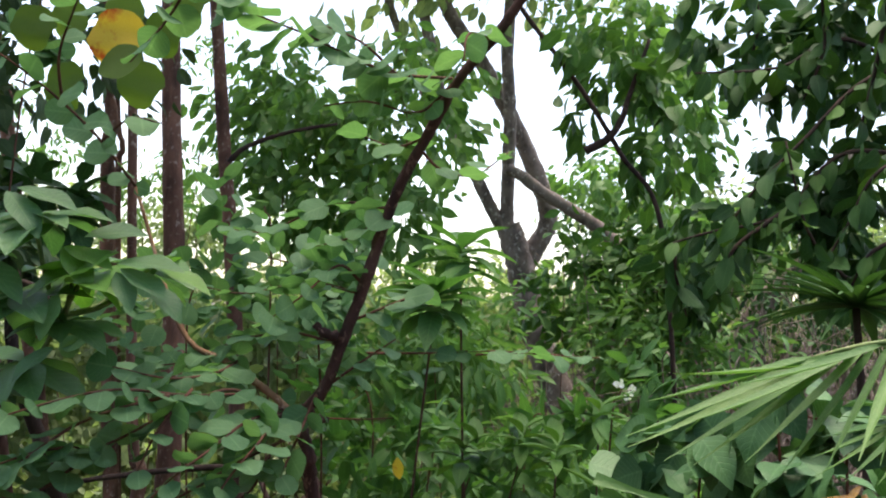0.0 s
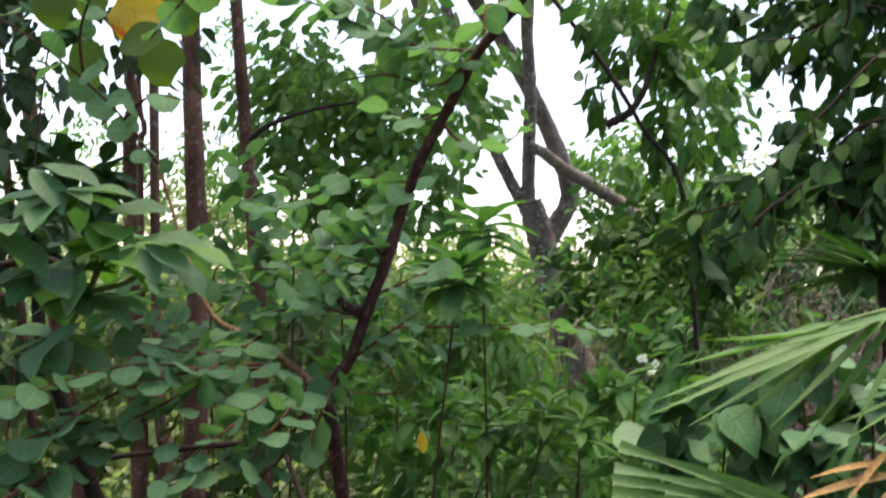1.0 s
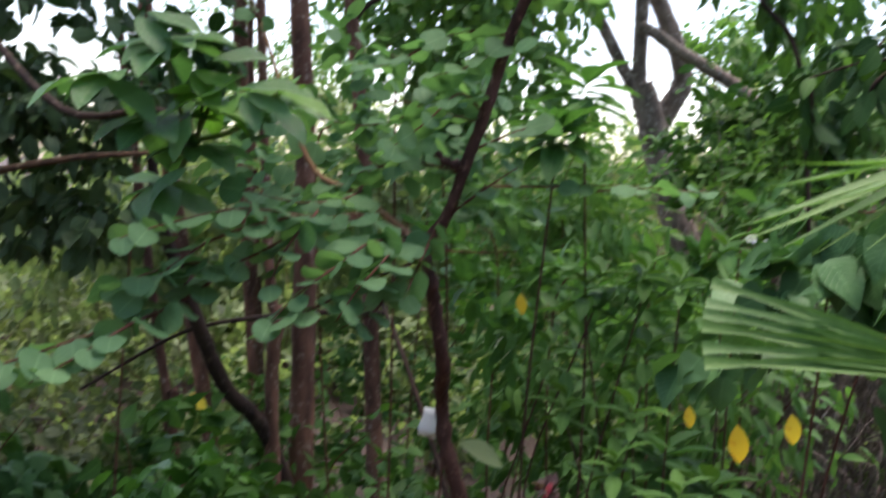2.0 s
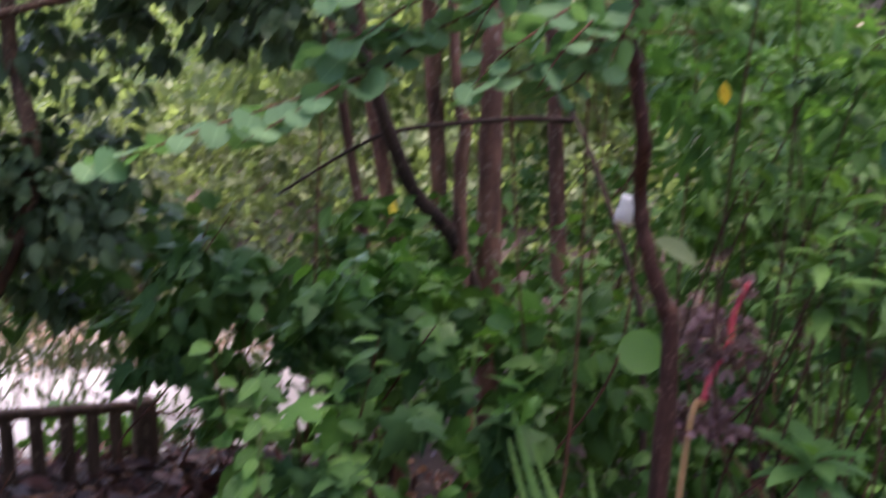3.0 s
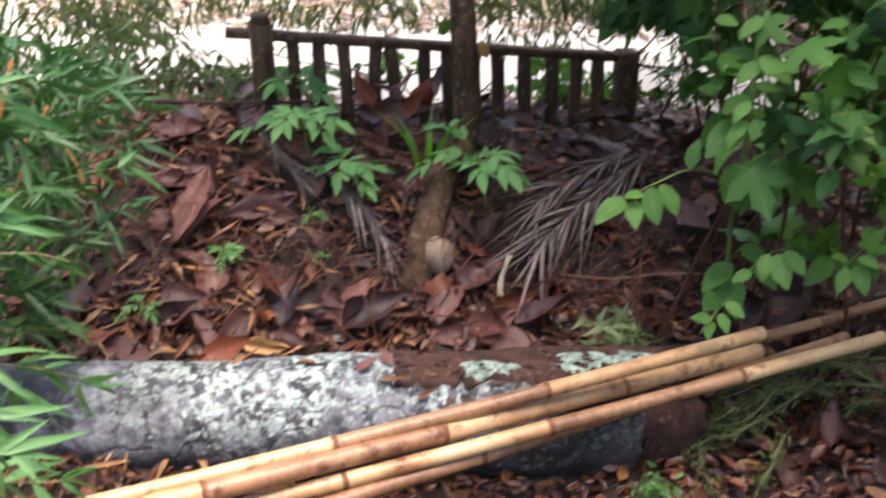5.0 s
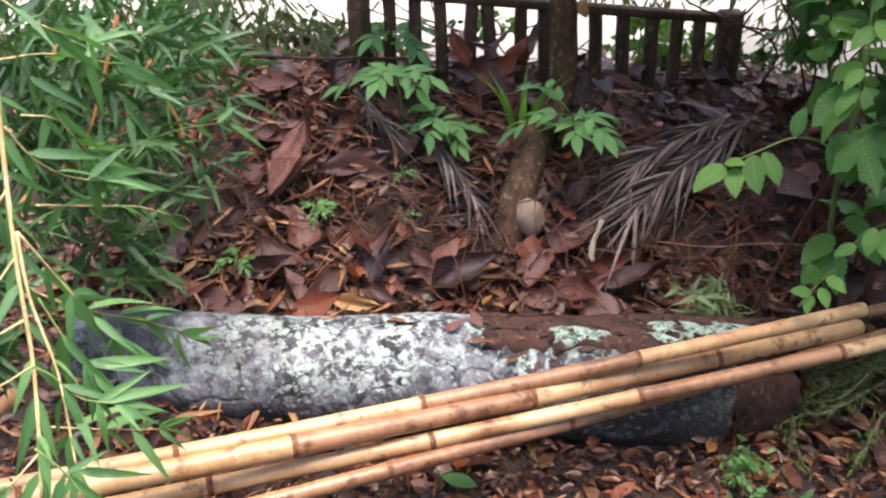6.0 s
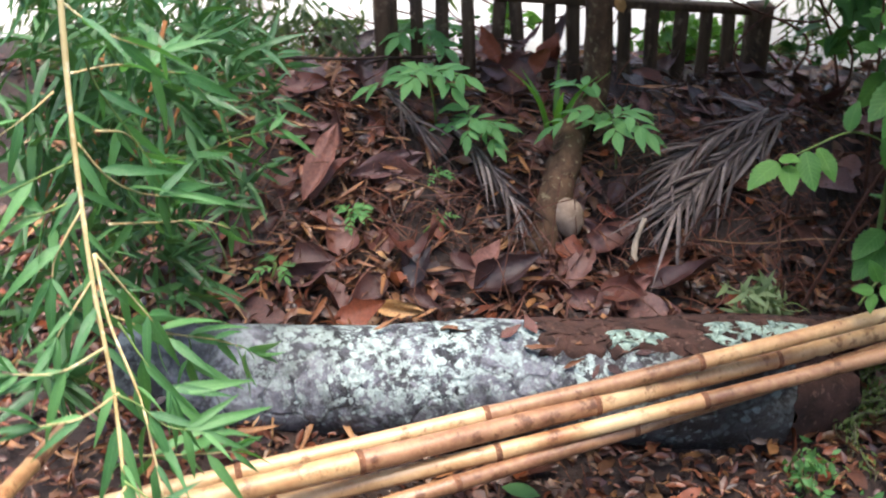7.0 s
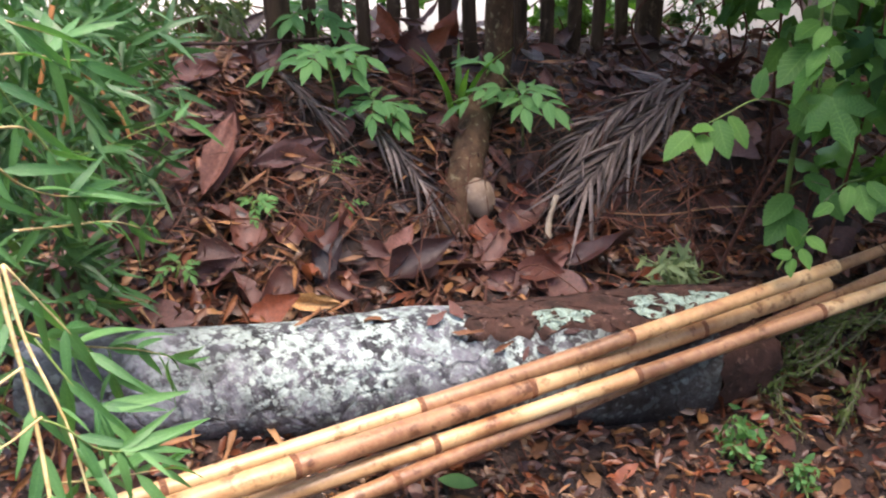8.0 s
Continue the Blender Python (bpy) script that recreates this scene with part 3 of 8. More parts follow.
# ---- cut bamboo poles across the log ----
def pole_mat(name, lo, hi):
    """Cane that varies piece by piece between red-brown (lo) and straw-pale (hi)."""
    m, nt, nodes, links, bsdf = node_mat(name)
    info = nodes.new("ShaderNodeObjectInfo")
    n1 = noise_out(nodes, links, 5.0, 5.0, 0.6)
    n2 = noise_out(nodes, links, 60.0, 4.0, 0.7)
    red = ramp(nodes, links, n1, [(0.35, (0.12, 0.045, 0.024)), (0.5, (0.23, 0.095, 0.05)), (0.66, (0.33, 0.155, 0.082))])
    pale = ramp(nodes, links, n1, [(0.33, (0.3, 0.12, 0.05)), (0.44, (0.5, 0.29, 0.13)), (0.6, (0.68, 0.47, 0.25))])
    col = mix(nodes, links, ramp(nodes, links, info.outputs["Random"], [(0.0, (lo, lo, lo)), (1.0, (hi, hi, hi))]), red, pale)
    col = mix(nodes, links, 0.2, col, ramp(nodes, links, n2, [(0.35, (0.17, 0.07, 0.035)), (0.65, (0.58, 0.38, 0.18))]))
    mould = ramp(nodes, links, noise_out(nodes, links, 26.0, 5.0, 0.7), [(0.36, (0.3, 0.2, 0.16)), (0.45, (1, 1, 1))])
    col = mix(nodes, links, 0.8, col, mould, "MULTIPLY")
    links.new(col, bsdf.inputs["Base Color"])
    bsdf.inputs["Roughness"].default_value = 0.38
    bump(nodes, links, bsdf, n2, 0.25, 0.003)
    return m


M_POLE = {"p": pole_mat("pale_cut_cane", 0.7, 1.0), "r": pole_mat("red_brown_cut_cane", 0.0, 0.15)}
M_NODE = bark_mat("cane_joint_brown", (0.07, 0.03, 0.017), (0.2, 0.085, 0.045), (0.34, 0.19, 0.1), 50.0)


def make_pole(a, b, r, nodes_at, before=0.5, after=0.3, tones="pprp", taper=0.9):
    """A bamboo cane through a and b, drawn out past both, with a raised joint at each of the given shares."""
    a, b = Vector(a), Vector(b)
    d = (b - a).normalized()
    p0, p1 = a - d * before, b + d * after
    length = (p1 - p0).length
    mid = (p0 + p1) / 2
    ob = thing("bamboo_pole", mid, "long cut bamboo pole, tan with brown joints, laid across the log", "pole", "bamboo poles")
    up = Vector((0, 0, 1))
    y = up.cross(d).normalized()
    z = d.cross(y)
    cuts = [0.0] + sorted(nodes_at) + [length]
    for i in range(len(cuts) - 1):
        l0, l1 = cuts[i], cuts[i + 1]
        prof = [(l0, 0.98), (l0 + 0.006, 1.04), (l0 + 0.018, 1.0), ((l0 + l1) / 2, 0.965), (l1 - 0.02, 1.0), (l1 - 0.006, 1.05), (l1, 0.98)]
        seg, v, f = 14, [], []
        for l, k in prof:
            rr = r * k * (1 - (1 - taper) * l / length)
            sag = -0.012 * math.sin(math.pi * l / length)
            for q in range(seg):
                w = 2 * math.pi * q / seg
                v.append(p0 + d * l + Vector((0, 0, sag)) + (y * math.cos(w) + z * math.sin(w)) * rr)
        for j in range(len(prof) - 1):
            for q in range(seg):
                q2 = (q + 1) % seg
                f.append((j * seg + q, j * seg + q2, (j + 1) * seg + q2, (j + 1) * seg + q))
        f += [tuple(range(seg))[::-1], tuple((len(prof) - 1) * seg + q for q in range(seg))]
        part("culm_section", (v, f), M_POLE[tones[i % len(tones)]], ob)
        if i:
            v, f = [], []
            for dl, k in ((-0.009, 1.01), (-0.003, 1.09), (0.003, 1.09), (0.008, 1.01)):
                rr = r * k * (1 - (1 - taper) * l0 / length)
                sag = -0.012 * math.sin(math.pi * l0 / length)
                for q in range(seg):
                    w = 2 * math.pi * q / seg
                    v.append(p0 + d * (l0 + dl) + Vector((0, 0, sag)) + (y * math.cos(w) + z * math.sin(w)) * rr)
            for j in range(3):
                for q in range(seg):
                    q2 = (q + 1) % seg
                    f.append((j * seg + q, j * seg + q2, (j + 1) * seg + q2, (j + 1) * seg + q))
            part("joint_ring", (v, f), M_NODE, ob, "dark brown raised joint")
    return ob


make_pole((-1.485, 0.741, 0.191), (-1.338, 1.222, 0.199), 0.0175, [0.2, 0.58, 1.05, 1.5], 1.05, 0.47, "ppprp")
make_pole((-1.505, 0.476, 0.202), (-1.296, 1.456, 0.132), 0.0215, [0.45, 0.92, 1.4, 1.83], 0.92, 0.28, "rprpp")
make_pole((-1.429, 0.725, 0.148), (-1.291, 1.162, 0.157), 0.0175, [0.25, 0.65, 1.07, 1.5, 1.95], 1.07, 0.79, "ppppr")
make_pole((-1.421, 0.626, 0.130), (-1.315, 1.181, 0.114), 0.0165, [0.2, 0.57, 0.95, 1.33], 0.95, 0.8, "rrrrr")
make_pole((-1.259, 1.805, 0.115), (-1.229, 1.978, 0.110), 0.014, [0.25, 0.6], 0.02, 0.7, "rrr")
make_pole((-1.505, -0.091, 0.447), (-1.725, 0.067, 0.350), 0.014, [0.3, 0.62], 0.5, 0.0)


# ---- low picket fence on the bank ----
def box(a, b, half_w, half_t, side, round_top=False):
    """A plank from a to b; half widths across (along side) and through."""
    a, b = Vector(a), Vector(b)
    d = (b - a).normalized()
    s = (Vector(side) - d * Vector(side).dot(d)).normalized()
    t = d.cross(s)
    v, f = [], []
    c = 0.25 * min(half_w, half_t)
    prof = [(-half_w, -half_t + c), (-half_w + c, -half_t), (half_w - c, -half_t), (half_w, -half_t + c), (half_w, half_t - c), (half_w - c, half_t), (-half_w + c, half_t), (-half_w, half_t - c)]
    rows = 5
    for i in range(rows):
        p = a + (b - a) * (i / (rows - 1))
        k = 0.8 if round_top and i == rows - 1 else 1.0
        j = 0.0015 * rng.normal()
        v += [p + s * (px * k + j) + t * (py * k + j) for px, py in prof]
    for i in range(rows - 1):
        for k in range(8):
            k2 = (k + 1) % 8
            f.append((i * 8 + k, i * 8 + k2, i * 8 + 8 + k2, i * 8 + 8 + k))
    f += [tuple(range(8))[::-1], tuple((rows - 1) * 8 + k for k in range(8))]
    return v, f


FENCE_L, FENCE_R = Vector((-2.688, 1.273, 0.589)), Vector((-2.184, 2.238, 0.454))


def make_fence():
    run = FENCE_R - FENCE_L
    ob = thing("picket_fence", rest(*FENCE_L[:2]), "low dark weathered wooden picket fence on the litter bank", "fence")
    up = Vector((0, 0, 1))
    for p, h in ((FENCE_L, 0.035), (FENCE_R, 0.02)):
        part("post", box(rest(p.x, p.y, -0.12), p + up * h, 0.033, 0.033, run), M_FENCE, ob)
    part("post_cap", box(FENCE_L + up * 0.035, FENCE_L + up * 0.06, 0.025, 0.025, run, True), M_FENCE, ob)
    d = run.normalized()
    part("top_rail", box(FENCE_L - d * 0.1, FENCE_R + d * 0.02, 0.012, 0.02, up), M_FENCE, ob)
    low = up * 0.26
    part("lower_rail", box(FENCE_L - low, FENCE_R - low, 0.015, 0.018, up), M_FENCE, ob)
    n = 14
    for i in range(1, n):
        p = FENCE_L + run * (i / n)
        tilt = d * (0.012 * rng.normal())
        part("picket", box(rest(p.x, p.y, -0.08), p + tilt - up * 0.006, 0.0175 + 0.003 * rng.random(), 0.009, run), M_FENCE, ob)


make_fence()


# ---- trees ----
def make_tree(name, label, base, lines, crown, leaf_template, leaf_size, leaf_m, bark, droop=0.4, category="tree", group="", flat=0.6):
    """A tree or shrub: tapered trunk, limbs, and a crown of many leaves. lines: (points, start radius, end radius)."""
    ob = thing(name, base, label, category, group)
    for i, (pts, r0, r1) in enumerate(lines):
        part("trunk" if i == 0 else "limb", tube(pts, r0, r1, 14 if r0 > 0.03 else 8, 0.07, 10, 0.06), bark, ob)
    if crown:
        part("foliage", cloud(leaf_template, crown, leaf_size, droop, flat), leaf_m, ob, kind="stuff")
    return ob


LANCE3 = blade("ellipse", 4, 0.3, 0.25)
EGG3 = blade("egg", 4, 0.25, 0.3)
FINE3 = (lambda b: (b[0] * (1, 1.25, 1), b[1]))(blade("lance", 4, 0.35, 0.3))
ROUND3 = blade("round", 6, 0.12, 0.1)

# slim red-brown trunks
TRUNK_LABEL = "slim straight tree trunk with red-brown flecked bark"


def slim(low, high, r, label=TRUNK_LABEL, bend=0.03):
    low, high = Vector(low), Vector(high)
    d = (high - low).normalized()
    k = (low.z + 0.2) / d.z
    foot = low - d * k
    top = high + d * 2.2
    pts = [foot, low, low.lerp(high, 0.5) + Vector((bend, 0, 0)), high, top]
    # crowns sit above the view; their spread and count are set to shade below
    crown = [(top + Vector((rng.normal() * 0.8, rng.normal() * 0.8, 0.5 + rng.random() * 0.9)), (1.2, 1.2, 0.5), 270) for _ in range(4)]
    limbs = [(pts, r * 1.18, r * 0.62)]
    for c, _, _ in crown:
        limbs.append(([tuple(top - d * (0.4 + 0.8 * rng.random())), tuple((top + Vector(c)) / 2), tuple(c)], r * 0.35, r * 0.12))
    return make_tree("slim_tree", label, foot, limbs, crown, LANCE3, 0.19, M_HAZED, M_TRUNK, 0.5, "tree", "slim trunks")


slim((-1.436, 3.108, 0.709), (-1.680, 3.290, 2.869), 0.041)
side_tree = slim((-1.476, 3.927, 0.488), (-1.813, 3.965, 3.078), 0.034)
part("limb", tube([(-1.610, 3.743, 2.409), (-1.567, 3.753, 2.462), (-1.487, 3.777, 2.509), (-1.375, 3.810, 2.555), (-1.218, 3.855, 2.596)], 0.012, 0.006, 8, 0.1, 8, 0.15), M_DARK_BARK, side_tree)
slim((-2.678, 4.770, 2.326), (-2.736, 4.701, 3.181), 0.036)
slim((-2.826, 5.150, 2.335), (-2.863, 5.096, 3.011), 0.018)
slim((-2.940, 4.299, 2.522), (-3.018, 4.252, 2.992), 0.034)
slim((-1.468, 2.918, 1.053), (-1.535, 2.952, 1.611), 0.022)

# grey tree that forks low, farther back
make_tree("forked_tree", "tall forked tree with pale grey patchy bark", (-0.396, 7.277, -0.06),
          [([(-0.30, 7.3, -0.1)] + [(-0.294, 6.948, 1.050), (-0.397, 6.960, 1.207), (-0.527, 6.972, 1.478), (-0.659, 6.971, 1.773), (-0.737, 6.963, 1.997), (-0.799, 6.948, 2.223), (-0.859, 6.929, 2.412), (-0.903, 6.914, 2.524)], 0.115, 0.085),
           ([(-0.901, 6.917, 2.486), (-0.914, 6.904, 2.600), (-0.920, 6.864, 2.904), (-0.924, 6.796, 3.278), (-0.955, 6.706, 3.642), (-0.942, 6.604, 3.995), (-0.930, 6.422, 4.496)], 0.05, 0.036),
           ([(-0.916, 6.916, 2.477), (-0.968, 6.904, 2.539), (-1.064, 6.871, 2.705), (-1.163, 6.831, 2.889), (-1.256, 6.791, 3.035), (-1.365, 6.725, 3.270), (-1.447, 6.627, 3.612), (-1.524, 6.508, 3.960), (-1.569, 6.354, 4.361)], 0.045, 0.034),
           ([(-0.820, 7.148, 2.214), (-0.732, 7.146, 2.397), (-0.654, 7.139, 2.559), (-0.677, 7.120, 2.715), (-0.801, 7.064, 3.019), (-1.003, 6.968, 3.392), (-1.173, 6.876, 3.663), (-1.370, 6.766, 3.926), (-1.466, 6.679, 4.133), (-1.594, 6.527, 4.467)], 0.075, 0.04),
           ([(-0.915, 6.765, 2.889), (-0.808, 6.786, 2.839), (-0.684, 6.811, 2.752), (-0.530, 6.834, 2.667), (-0.376, 6.853, 2.581), (-0.222, 6.870, 2.477), (-0.085, 6.883, 2.335), (0.022, 6.897, 2.043)], 0.036, 0.05),
           ([(-1.335, 6.853, 3.180), (-1.475, 6.775, 3.415), (-1.641, 6.676, 3.660), (-1.742, 6.581, 3.904), (-1.831, 6.466, 4.174)], 0.034, 0.026),
           ([(-1.163, 6.831, 2.889), (-1.278, 6.767, 3.146), (-1.431, 6.724, 3.210), (-1.529, 6.665, 3.388)], 0.02, 0.012)],
          [((-1.282, 6.516, 4.531), 1.2, 900), ((-0.671, 7.007, 5.013), 1.2, 900)], LANCE3, 0.14, M_HAZED, M_GREY_BARK)

make_tree("grey_tree", "bent grey trunk among bare twigs", (1.18, 6.2, -0.06),
          [([(1.10, 6.2, -0.1)] + [(0.525, 6.163, 1.469), (0.576, 6.169, 1.733), (0.644, 6.162, 1.965), (0.759, 6.143, 2.151), (0.888, 6.116, 2.303), (1.050, 6.061, 2.596), (1.168, 5.975, 3.003)], 0.075, 0.05)], [], LANCE3, 0.1, M_HAZED, M_GREY_BARK)

# dark limb that crosses the gap, with leaves at its tip
make_tree("leaning_tree", "dark leaning branch with long hanging leaves", (0.099, 3.712, 1.645),
          [([(0.148, 3.735, 1.451), (0.047, 3.661, 2.236), (-0.103, 3.617, 2.473), (-0.251, 3.573, 2.690), (-0.460, 3.516, 2.943), (-0.608, 3.475, 3.141)], 0.009, 0.009),
           ([(-0.229, 3.602, 2.480), (-0.154, 3.603, 2.527), (-0.110, 3.607, 2.597), (-0.090, 3.605, 2.672), (-0.028, 3.603, 2.884)], 0.017, 0.007)],
          [((-0.142, 3.688, 2.803), (0.28, 0.3, 0.3), 150), ((-0.009, 3.730, 2.568), (0.2, 0.2, 0.26), 110)], LANCE3, 0.1, M_MID, M_DARK_BARK, 0.9)

# ---- wall of greenery behind ----
def thicket(name, label, clumps, template, size, m, droop=0.4, flat=0.5, stems=True, bark=None):
    c0 = clumps[0][0]
    base = (c0[0], c0[1], ground(c0[0], c0[1]))
    lines = []
    if stems:
        for c, r, n in clumps:
            rr = r[2] if hasattr(r, "__len__") else r
            foot = (c[0] * 0.6 + base[0] * 0.4 + rng.normal() * 0.1, c[1] * 0.6 + base[1] * 0.4 + rng.normal() * 0.1)
            z0 = ground(*foot) - 0.03
            mid = (c[0] * 0.8 + foot[0] * 0.2 + rng.normal() * 0.06, c[1] * 0.8 + foot[1] * 0.2, z0 + (c[2] - z0) * 0.55)
            lines.append(([(*foot, z0), (foot[0] + rng.normal() * 0.07, foot[1] + rng.normal() * 0.07, z0 + (c[2] - z0) * 0.3), mid, c, (c[0] + rng.normal() * 0.1, c[1], c[2] + rr * 0.7)], 0.0042, 0.0015))
    return make_tree(name, label, base, lines or [([base, (base[0], base[1], base[2] + 0.3)], 0.02, 0.01)], clumps, template, size, m, bark or M_TWIG, droop, "shrub", "", flat)


thicket("tree_thicket", "leafy young tree with mid-green drooping leaves",
        [((-1.662, 4.929, 2.826), (0.65, 0.4, 0.35), 654), ((-1.161, 4.828, 2.709), (0.4, 0.4, 0.4), 467), ((-1.743, 4.735, 2.449), (0.45, 0.4, 0.4), 467),
         ((-1.302, 4.628, 2.266), (0.5, 0.4, 0.35), 514), ((-1.151, 5.212, 3.081), (0.35, 0.4, 0.3), 312), ((-1.968, 5.061, 3.024), (0.25, 0.3, 0.25), 202)],
        LANCE3, 0.1, M_TREE_LEAF, 1.0, 0.3)
thicket("tree_thicket", "leafy young tree with light green leaves",
        [((-0.125, 5.984, 3.593), (0.5, 0.5, 0.35), 514), ((-0.265, 8.040, 2.975), (0.5, 0.5, 0.35), 467), ((0.147, 5.664, 3.065), (0.35, 0.4, 0.5), 467), ((-0.612, 7.722, 2.188), (0.6, 0.4, 0.35), 340), ((-0.009, 6.517, 2.098), (0.4, 0.4, 0.35), 340), ((0.324, 5.137, 2.316), (0.4, 0.4, 0.35), 546)],
        LANCE3, 0.1, M_TREE_LEAF, 1.0, 0.3)
thicket("tree_thicket", "thin feathery young tree against the sky",
        [((-3.151, 6.944, 3.530), (0.3, 0.4, 0.5), 170), ((-4.239, 6.777, 2.960), (0.45, 0.4, 0.4), 260), ((-3.215, 6.981, 2.824), (0.4, 0.4, 0.4), 260), ((-2.870, 7.019, 3.219), (0.25, 0.4, 0.4), 150), ((-3.613, 6.916, 2.673), (0.5, 0.4, 0.3), 240), ((-4.545, 6.692, 3.351), (0.3, 0.4, 0.3), 90)],
        FINE3, 0.075, M_TREE_LEAF, 0.9, 0.3)
thicket("far_shrub", "dense light green shrub under the trees",
        [((-0.744, 4.570, 1.677), (0.35, 0.5, 0.4), 800), ((-0.001, 5.109, 1.826), (0.4, 0.5, 0.45), 960), ((-1.067, 4.510, 1.654), (0.5, 0.5, 0.4), 960), ((-0.284, 4.482, 1.254), (0.8, 0.5, 0.22), 1280), ((0.185, 4.946, 1.735), (0.5, 0.5, 0.4), 960)],
        FINE3, 0.085, M_TREE_LEAF, 0.4)
thicket("far_shrub", "dense mid-green shrub under the trees",
        [((-1.930, 5.262, 1.689), (0.7, 0.5, 0.45), 800), ((-2.591, 5.455, 1.514), (0.7, 0.5, 0.45), 800), ((-3.217, 5.339, 1.471), (0.7, 0.5, 0.5), 800), ((-3.773, 5.032, 1.438), (0.8, 0.5, 0.6), 800)],
        EGG3, 0.1, M_HAZED, 0.4)
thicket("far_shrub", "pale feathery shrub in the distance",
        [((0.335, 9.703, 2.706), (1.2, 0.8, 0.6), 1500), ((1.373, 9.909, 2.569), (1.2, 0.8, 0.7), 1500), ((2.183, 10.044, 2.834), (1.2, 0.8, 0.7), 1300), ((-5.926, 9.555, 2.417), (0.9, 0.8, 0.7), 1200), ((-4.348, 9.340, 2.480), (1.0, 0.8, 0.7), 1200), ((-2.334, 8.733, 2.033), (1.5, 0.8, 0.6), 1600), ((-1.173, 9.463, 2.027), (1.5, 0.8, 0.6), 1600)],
        LANCE3, 0.1, M_HAZED, 0.6)
thicket("far_shrub", "mid-green shrub with narrow leaves under the trees",
        [((-0.335, 3.071, 1.352), (0.35, 0.3, 0.35), 453), ((-0.047, 3.067, 1.253), (0.35, 0.3, 0.4), 453), ((-0.796, 4.019, 1.709), (0.4, 0.3, 0.35), 410)],
        FINE3, 0.085, M_TREE_LEAF, 0.5)
# the shrub's lower clumps, darker green in place of shade near the ground
thicket("far_shrub", "mid-green shrub with narrow leaves low under the trees",
        [((-0.628, 2.933, 1.205), (0.35, 0.3, 0.35), 453), ((-0.366, 2.905, 1.013), (0.4, 0.3, 0.3), 453)],
        FINE3, 0.075, M_MID, 0.5)

def make_twiggy(centre, spread, height, n, foot_z):
    """A grey leafless shrub: many fine bent twigs in a tangle."""
    c = np.array(centre)
    ob = thing("bare_shrub", (c[0], c[1], foot_z), "tangled grey-brown shrub of bare twigs with few leaves", "shrub")
    twigs = []
    for _ in range(n):
        a = c + np.array([spread * rng.normal() * 0.5, spread * rng.normal() * 0.5, 0])
        a[2] = foot_z + 0.6 * height * rng.random()
        b = a + rng.normal(size=3) * (0.35, 0.35, 0.2) + (0, 0, 0.45 * height)
        e = b + rng.normal(size=3) * 0.35 + (0, 0, 0.1)
        twigs.append(tube([tuple(a), tuple(b), tuple(e)], 0.0045, 0.0018, 4, steps=4))
    part("twig_tangle", join(twigs), M_GREY_BARK, ob, kind="stuff")
    part("foliage", cloud(LANCE3, [(tuple(c + (0, 0, 0.1)), (spread * 0.7, spread * 0.7, height * 0.45), 900)], 0.06, 0.5, 0.4), M_DARK, ob, kind="stuff")


make_twiggy((0.626, 5.612, 2.164), 0.85, 1.7, 600, -0.1)
make_twiggy((1.201, 6.740, 2.181), 0.9, 1.9, 500, -0.1)
make_twiggy((-0.352, 8.659, 2.628), 0.7, 2.0, 300, -0.1)


def far_blobs():
    """A ring of woods round the place: low ahead under the open sky; tall at the sides and behind, added unseen to
    block light.
    """
    ahead, round_about = [], []
    for k in range(330):
        w = math.radians(-62 + 125 * rng.random())
        r = 8.5 + 6.0 * rng.random()
        z = 0.05 + (2.6 if w < -0.2 else 1.75 if w < 0.5 else 1.9) * rng.random()
        ahead.append(((-math.sin(w) * r, math.cos(w) * r, z), (0.9, 0.9, 0.6), 260))
    for k in range(110):
        w = math.radians(66 + 228 * rng.random())
        r = (8.6 if w < math.radians(120) else 5.5) + 1.5 * rng.random()
        round_about.append(((-math.sin(w) * r, math.cos(w) * r, 0.2 + 4.4 * rng.random()), (1.3, 1.3, 0.9), 220))
    return ahead, round_about


def make_backdrop():
    """The dark foot of the distant woods, uneven along its top."""
    m = bark_mat("distant_green", (0.02, 0.045, 0.015), (0.06, 0.11, 0.035), (0.11, 0.15, 0.06), 2.5, (1, 1, 1))
    v, f, n = [], [], 240
    for i in range(n):
        w = 2 * math.pi * i / n
        top = 1.6 + 0.5 * noise.noise(Vector((w * 9, 0, 0))) + 0.35 * noise.noise(Vector((w * 40, 3, 0)))
        if 1.9 < w < 2.6:
            top *= 0.75
        for r, z in ((16.0, -0.3), (16.3 + 0.4 * rng.random(), 0.9), (16.8, top), (17.5, -0.3)):
            v.append((math.cos(w) * r, math.sin(w) * r, z))
    for i in range(n):
        j = (i + 1) % n
        f += [(4 * i + k, 4 * j + k, 4 * j + k + 1, 4 * i + k + 1) for k in range(3)]
    tagged(part("backdrop", (v, f), m, None), "dark green foot of the distant woods", "woods", "", "structure")


make_backdrop()
AHEAD, ROUND_ABOUT = far_blobs()
for _ in range(60):
    w, r = rng.uniform(-0.3, 0.16), 8.5 + 2.5 * rng.random()
    AHEAD.append(((-math.sin(w) * r, math.cos(w) * r, 0.1 + 1.0 * rng.random()), (0.8, 0.8, 0.5), 300))
for _ in range(70):
    w, r = rng.uniform(-0.45, -0.06), 8.8 + 2.0 * rng.random()
    AHEAD.append(((-math.sin(w) * r, math.cos(w) * r, 0.7 + 1.5 * rng.random()), (0.7, 0.7, 0.45), 330))
tagged(part("far_woods", cloud(EGG3, AHEAD, 0.16, 0.4, 0.4), M_HAZED, None), "distant leafy woods under a white sky", "woods", "", "stuff")
